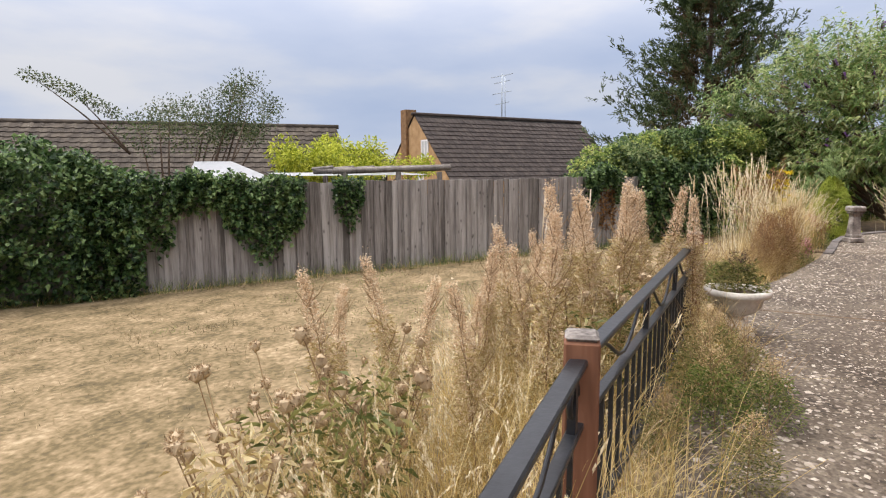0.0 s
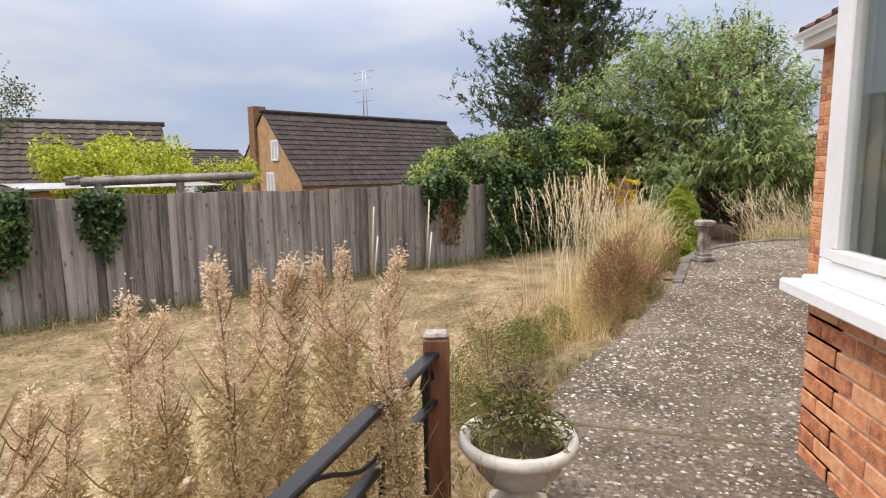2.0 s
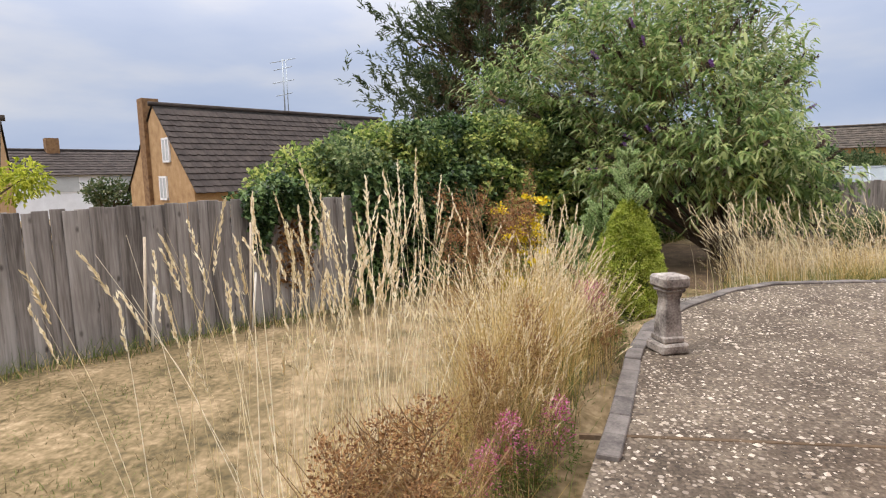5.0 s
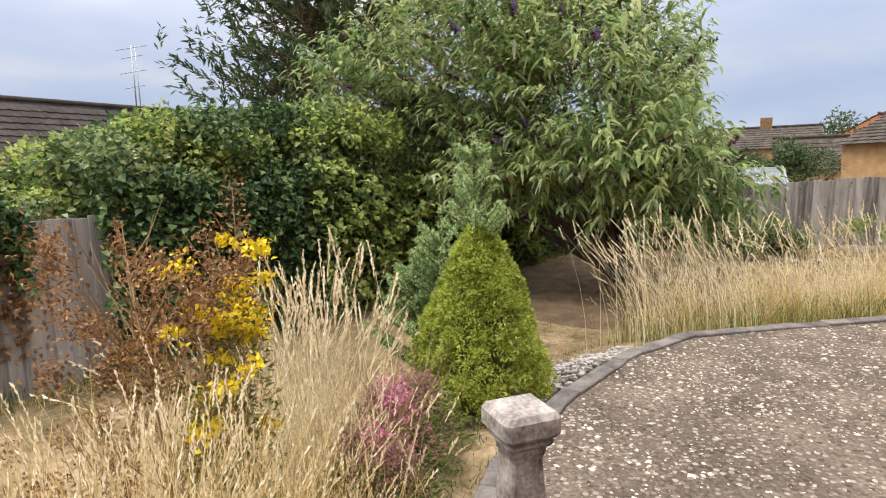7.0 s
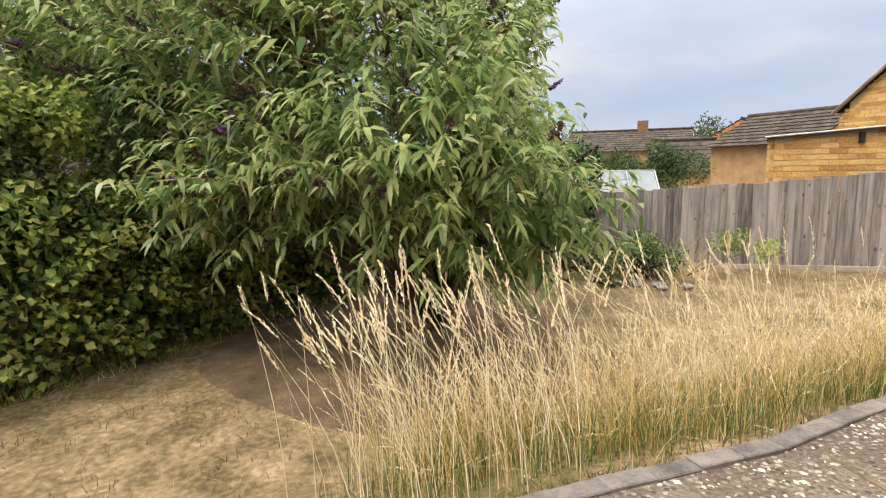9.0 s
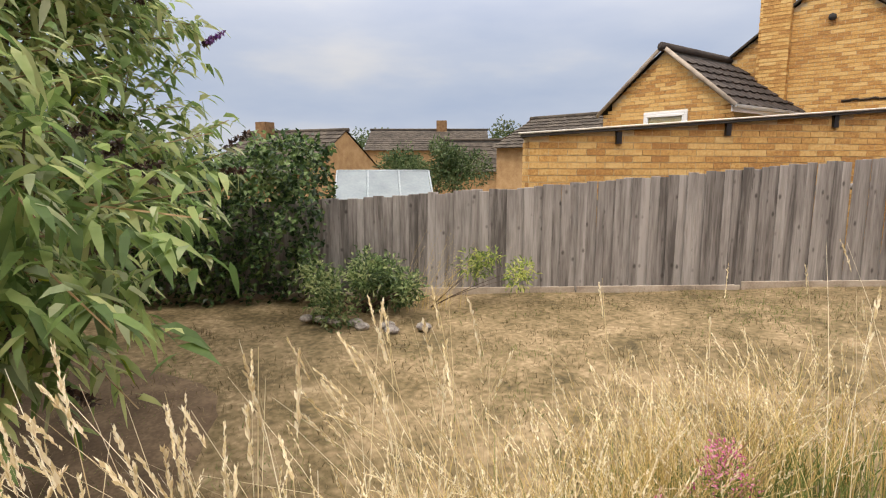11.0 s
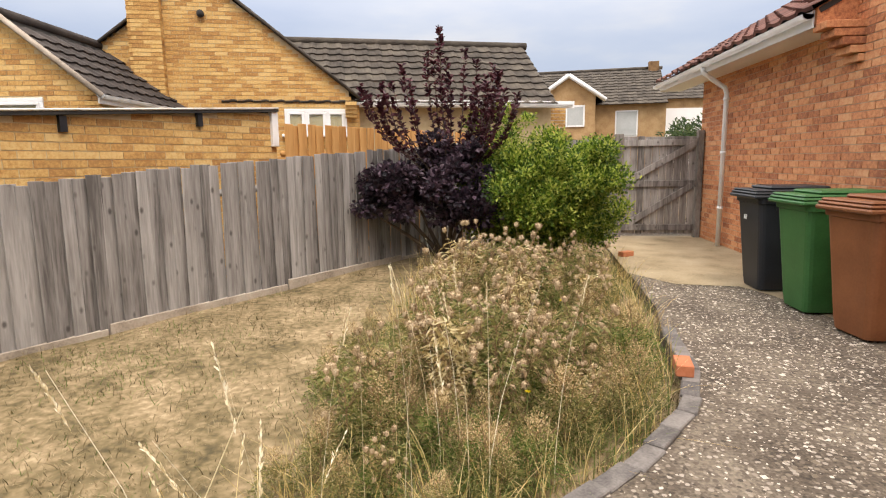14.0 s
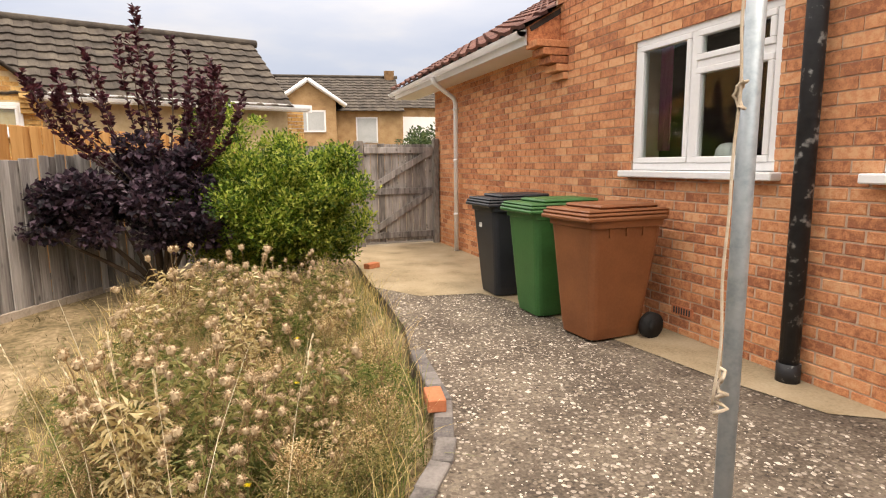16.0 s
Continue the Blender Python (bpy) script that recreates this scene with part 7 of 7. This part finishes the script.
# ---- loose things ----
# stone pedestal
ped = thing("stone_pedestal", "weathered square stone pedestal standing on the patio", "pedestal", at=(-1.13, -2.55, 0))
pm = Matrix.Translation((-1.13, -2.55, 0)) @ Matrix.Rotation(radians(17), 4, "Z")
box("plinth", (-0.1, -0.1, 0), (0.1, 0.1, 0.07), M["stone"], ped, "", pm, 0.014)
box("shaft_base", (-0.077, -0.077, 0.07), (0.077, 0.077, 0.115), M["stone"], ped, "", pm, 0.01)
bm = bmesh.new()
v0 = [bm.verts.new((x * w, y * w, z)) for z, w in ((0.115, 0.066), (0.36, 0.05), (0.375, 0.058), (0.40, 0.058)) for x, y in ((-1, -1), (1, -1), (1, 1), (-1, 1))]
for i in range(3):
    for j in range(4):
        bm.faces.new((v0[i * 4 + j], v0[i * 4 + (j + 1) % 4], v0[i * 4 + 4 + (j + 1) % 4], v0[i * 4 + 4 + j]))
bmesh.ops.bevel(bm, geom=bm.edges[:], offset=0.006, segments=1, affect="EDGES")
bmesh.ops.transform(bm, matrix=pm, verts=bm.verts)
part("shaft", bm, M["stone"], ped)
box("cap", (-0.077, -0.077, 0.40), (0.077, 0.077, 0.43), M["stone"], ped, "", pm, 0.012)
box("cap_top", (-0.094, -0.094, 0.43), (0.094, 0.094, 0.51), M["stone"], ped, "pale lichen-topped cap", pm, 0.016)

# stone urn with a withered plant
urn = thing("garden_urn", "pale stone garden urn holding withered plants", "planter", at=(4.53, -4.74, 0))
box("base", (4.43, -4.84, 0.0), (4.63, -4.64, 0.04), M["white_rough"], urn, "", None, 0.012)
lathe("foot", [(0.095, 0.04), (0.075, 0.07), (0.052, 0.095), (0.046, 0.115), (0.07, 0.13)], M["white_rough"], urn, at=(4.53, -4.74, 0))
lathe("bowl", [(0.07, 0.13), (0.11, 0.147), (0.142, 0.187), (0.152, 0.235), (0.188, 0.25), (0.198, 0.267), (0.193, 0.29), (0.172, 0.294), (0.16, 0.275), (0.15, 0.255), (0.0, 0.25)], M["white_rough"], urn, at=(4.53, -4.74, 0), sides=40)
lathe("soil", [(0.0, 0.245), (0.152, 0.257), (0.0, 0.265)], M["soil"], urn, at=(4.53, -4.74, 0))
up_ = weed("urn_plant", "withered green-brown bedding plant in the urn", 0.26, 0.17, 430, 0.7, ("weed", "spent"), 1500, 0.003, 22)
up_.matrix_basis = pose(4.53, -4.74, 0.25)
# railing
RA = [(9.4, -5.55), (7.11, -5.41), (4.58, -5.0)]


def railing(a, b, zt):
    root = thing("iron_railing", "black wrought-iron railing with scrolls and thin bars", "railing", "railings", at=((a[0] + b[0]) / 2, (a[1] + b[1]) / 2, 0))
    va, vb = Vector((*a, 0)), Vector((*b, 0))
    d = (vb - va).normalized()
    L = (vb - va).length
    mm = Matrix.Translation(va) @ Matrix.Rotation(math.atan2(d.y, d.x), 4, "Z")
    box("top_rail", (0.03, -0.022, zt - 0.012), (L - 0.03, 0.022, zt + 0.006), M["iron"], root, "", mm, 0.004)
    box("lower_rail", (0.03, -0.016, zt - 0.165), (L - 0.03, 0.016, zt - 0.148), M["iron"], root, "", mm, 0.003)
    box("bottom_rail", (0.03, -0.016, 0.06), (L - 0.03, 0.016, 0.078), M["iron"], root, "", mm, 0.003)
    k = int(L / 0.11)
    for i in range(1, k):
        x = L * i / k
        box("bar", (x - 0.006, -0.006, 0.07), (x + 0.006, 0.006, zt - 0.15), M["iron"], root, "", mm)
    for i in range(4):
        x = 0.1 + (L - 0.2) * i / 3
        pts = []
        for q in range(22):
            th = q / 21 * 3.6 * math.pi / 1.6
            r = 0.055 - 0.042 * q / 21
            pts.append(mm @ Vector((x + r * math.cos(th), 0, zt - 0.08 + r * math.sin(th))))
        tube("scroll", pts, 0.007, M["iron"], root, sides=6)
        box("strut", (x - 0.013, -0.01, zt - 0.15), (x + 0.013, 0.01, zt - 0.01), M["iron"], root, "", mm)
        if i < 3:
            x1 = x + (L - 0.2) / 3
            pts = [mm @ Vector((x + 0.07 + (x1 - x - 0.14) * q / 10, 0, zt - 0.02 - 0.12 * math.sin(math.pi * (q / 10)) ** 2 * (1 if i % 2 else 0.9))) for q in range(11)]
            tube("swag", pts, 0.006, M["iron"], root, sides=5)
    return root


railing(RA[0], RA[1], 0.585)
railing(RA[1], RA[2], 0.585)
for x, y in RA[1:]:
    po = thing("railing_post", "square brown timber post of the railing", "post", "railing posts", at=(x, y, 0))
    box("shaft", (-0.042, -0.042, -0.25), (0.042, 0.042, 0.63), M["post_wood"], po, "", pose(x, y, 0, 0, 0, 8), 0.006)
    box("cap", (-0.04, -0.04, 0.63), (0.04, 0.04, 0.645), M["stone"], po, "bleached end grain", pose(x, y, 0, 0, 0, 8), 0.008)

# wheelie bins


def wheelie_bin(label, mat, y, x, turn=0):
    root = thing("wheelie_bin", label, "bin", "wheelie bins by the wall", at=(x, y, 0))
    mm = pose(x, y, 0, 0, 0, turn)
    bm = bmesh.new()
    levels = [(0.02, 0.19, 0.23, 0.0), (0.10, 0.205, 0.24, 0.0), (0.80, 0.26, 0.315, 0.02), (0.86, 0.265, 0.32, 0.02), (0.865, 0.28, 0.335, 0.02), (0.91, 0.285, 0.34, 0.02)]
    rings = []
    for z, hw, hd, sh in levels:
        ring = []
        for sx, sy in ((-1, -1), (1, -1), (1, 1), (-1, 1)):
            for q in range(4):
                th = {(-1, -1): math.pi, (1, -1): 1.5 * math.pi, (1, 1): 0, (-1, 1): 0.5 * math.pi}[(sx, sy)] + q / 3 * math.pi / 2
                r = 0.05
                ring.append(bm.verts.new((sh + sx * (hd - r) + r * math.cos(th), sy * (hw - r) + r * math.sin(th), z)))
        rings.append(ring)
    for r0, r1 in zip(rings, rings[1:]):
        for j in range(16):
            bm.faces.new((r0[j], r0[(j + 1) % 16], r1[(j + 1) % 16], r1[j]))
    bm.faces.new(rings[0][::-1])
    bm.faces.new(rings[-1])
    bmesh.ops.transform(bm, matrix=mm, verts=bm.verts)
    part("body", bm, mat, root, smooth=False)
    bm = bmesh.new()
    for z0, z1, hw, x0, x1 in ((0.91, 0.945, 0.30, -0.37, 0.36), (0.945, 0.972, 0.29, -0.36, 0.36), (0.972, 0.995, 0.275, -0.345, 0.37)):
        bm_box(bm, (x0, -hw, z0), (x1, hw, z1), None, 0.011)
    bm_box(bm, (-0.20, -0.22, 0.995), (0.34, 0.22, 1.025), None, 0.014)
    bmesh.ops.transform(bm, matrix=mm, verts=bm.verts)
    part("lid", bm, mat, root)
    tube("handle", [mm @ Vector((0.40, -0.24, 0.97)), mm @ Vector((0.40, 0.24, 0.97))], 0.017, mat, root)
    for s in (-1, 1):
        box("handle_bracket", (0.33, s * 0.24 - 0.012, 0.93), (0.415, s * 0.24 + 0.012, 0.985), mat, root, "", mm, 0.006)
        wh = tube("wheel", [mm @ Vector((0.27, s * 0.235, 0.10)), mm @ Vector((0.27, s * 0.285, 0.10))], 0.10, M["rubber"], root, sides=24)
        tube("hub", [mm @ Vector((0.27, s * 0.284, 0.10)), mm @ Vector((0.27, s * 0.29, 0.10))], 0.045, M["rubber"], wh, sides=14)
    for k in range(3):
        box("rib", (-0.15 + 0.15 * k - 0.008, -0.275, 0.80), (-0.15 + 0.15 * k + 0.008, -0.262, 0.865), mat, root, "", mm)
    return root


m7 = set(scene.objects)
b1 = wheelie_bin("brown plastic wheelie bin with a shut lid", M["bin_brown"], 7.28, -0.56, 4)
b2 = wheelie_bin("green plastic wheelie bin with a shut lid", M["bin_green"], 8.02, -0.58, 0)
b3 = wheelie_bin("charcoal plastic wheelie bin with a shut lid", M["bin_black"], 8.86, -0.58, 0)
for q in range(2):
    box("number_mark", (-0.905, 8.83 + 0.035 * q, 0.70), (-0.9, 8.85 + 0.035 * q, 0.745), M["white"], b3, "small white mark")

settle(m7)
# clothes pole with rope
pole = thing("clothes_pole", "galvanised clothes-line pole, slightly leaning, with a rope", "pole", at=(-1.93, 4.17, 0))
P0, P1 = Vector((-1.93, 4.17, 0)), Vector((-1.86, 4.23, 2.5))
tube("tube", [P0, P1], 0.025, M["galv"], pole, sides=18)
def on_pole(z):
    return P0.lerp(P1, z / 2.5)


rp = []
for i in range(40):
    z = 2.4 - 1.72 * i / 39
    c = on_pole(z)
    rp.append(c + Vector((-0.045 - 0.03 * i / 39 - 0.004 * math.sin(i * 0.5), -0.02 + 0.004 * math.cos(i * 0.8), 0)))
tube("rope", rp, 0.0045, M["rope"], pole, "pale frayed rope", sides=6)
kn = on_pole(1.5)
pts = [kn + Vector((-0.055 + 0.012 * math.sin(q * 1.9), -0.02 + 0.012 * math.cos(q * 1.4), 0.035 * math.sin(q * 0.7))) for q in range(20)]
tube("knot", pts, 0.004, M["rope"], pole, sides=5)
kn = on_pole(0.72)
pts = [kn + Vector((-0.055 + 0.015 * math.sin(q * 1.9), -0.02 + 0.015 * math.cos(q * 1.4), -0.01 * q + 0.06)) for q in range(14)]
tube("knot", pts, 0.006, M["rope"], pole, sides=5)

# loose bricks
lb_ = box("loose_brick", (-0.1, -0.05, 0), (0.1, 0.05, 0.065), M["terracotta"], None, "", None, 0.005)
lb_.matrix_basis = pose(-1.62, 10.2, 0.008, 0, 0, 35)
tagged(lb_, "orange-red loose brick lying on the path", "brick")
lb2 = box("loose_brick", (-0.1, -0.05, 0), (0.1, 0.05, 0.07), M["terracotta"], None, "", None, 0.005)
lb2.matrix_basis = pose(-2.22, 5.87, 0.015, 0, 0, 80)
tagged(lb2, "orange-red brick set on the kerb", "brick")
# bare shaded soil under the butterfly bush
bm = bmesh.new()
rings = []
for q in range(9):
    r = q / 8
    ring = []
    for j in range(40):
        th = 2 * math.pi * j / 40
        x = -7.0 + math.cos(th) * r * (2.5 + 0.25 * math.sin(3 * th))
        y = -0.4 + math.sin(th) * r * (1.75 + 0.2 * math.cos(4 * th))
        ring.append(bm.verts.new((x, y, gz(x, y) + (0.012 if q < 8 else -0.03))))
    rings.append(ring)
for r0, r1 in zip(rings, rings[1:]):
    for j in range(40):
        bm.faces.new((r0[j], r0[(j + 1) % 40], r1[(j + 1) % 40], r1[j]))
bmesh.ops.remove_doubles(bm, verts=bm.verts, dist=0.0005)
sp = part("soil_patch", bm, M["soil"], None, "bare brown soil under the butterfly bush", smooth=True)
tagged(sp, category="soil", kind="structure")
# gravel patch outside the kerb
n = 2600
x, y = RNG.uniform(-3.7, -2.5, n), RNG.uniform(-2.9, -1.2, n)
k = ~inside_patio(x, y) & (edge_dist(x, y) > 0.1) & (edge_dist(x, y) < 0.55)
x, y = x[k], y[k]
c = np.stack([x, y, ground_z(x, y) + 0.008], 1)
h = RNG.uniform(0.008, 0.02, (len(x), 3))
v, f = boxes_arrays(c, h, np.array([[0.8, 0.6, 0], [-0.6, 0.8, 0], [0, 0, 1.0]]))
stuff_mesh("gravel", v, f, M["gravel"], None, "loose pale gravel beside the kerb", "gravel", "stuff")
# canes by the south-west fence
for x, y, h in ((-2.84, -7.3, 1.2), (-3.6, -6.5, 1.25), (-2.88, -7.26, 0.7), (-3.56, -6.46, 0.68)):
    cane = tube("garden_cane", [(x, y, gz(x, y) - 0.02), (x - 0.05, y + 0.06, gz(x, y) + h)], 0.014, M["white_rough"] if h < 1 else M["rope"])
    tagged(cane, "thin pale garden cane leaning by the fence", "cane", "garden canes")
# ---- brick pieces, last ----
brick_wall(wall_w, (0, 12.35), (0, GY0), -0.02, 5.95, M["brick"], M["brick_i"], west_holes, near=(4.9, 7.4, -0.1, 1.3), top=west_top)
brick_wall(wall_s, (0.0, GY0), (4.0, GY0), -0.02, 2.45, M["brick"], M["brick_i"], south_holes, near=(0, 0.9, -0.1, 2.4))
brick_wall(wall_x, (3.95, -3.62), (10.5, -3.62), -0.02, 0.68, M["brick"], M["brick_i"], near=(0, 3.5, -0.1, 0.7))
brick_wall(wall_xs, (3.95, GY0), (3.95, -3.62), -0.02, 0.68, M["brick"], M["brick_i"])
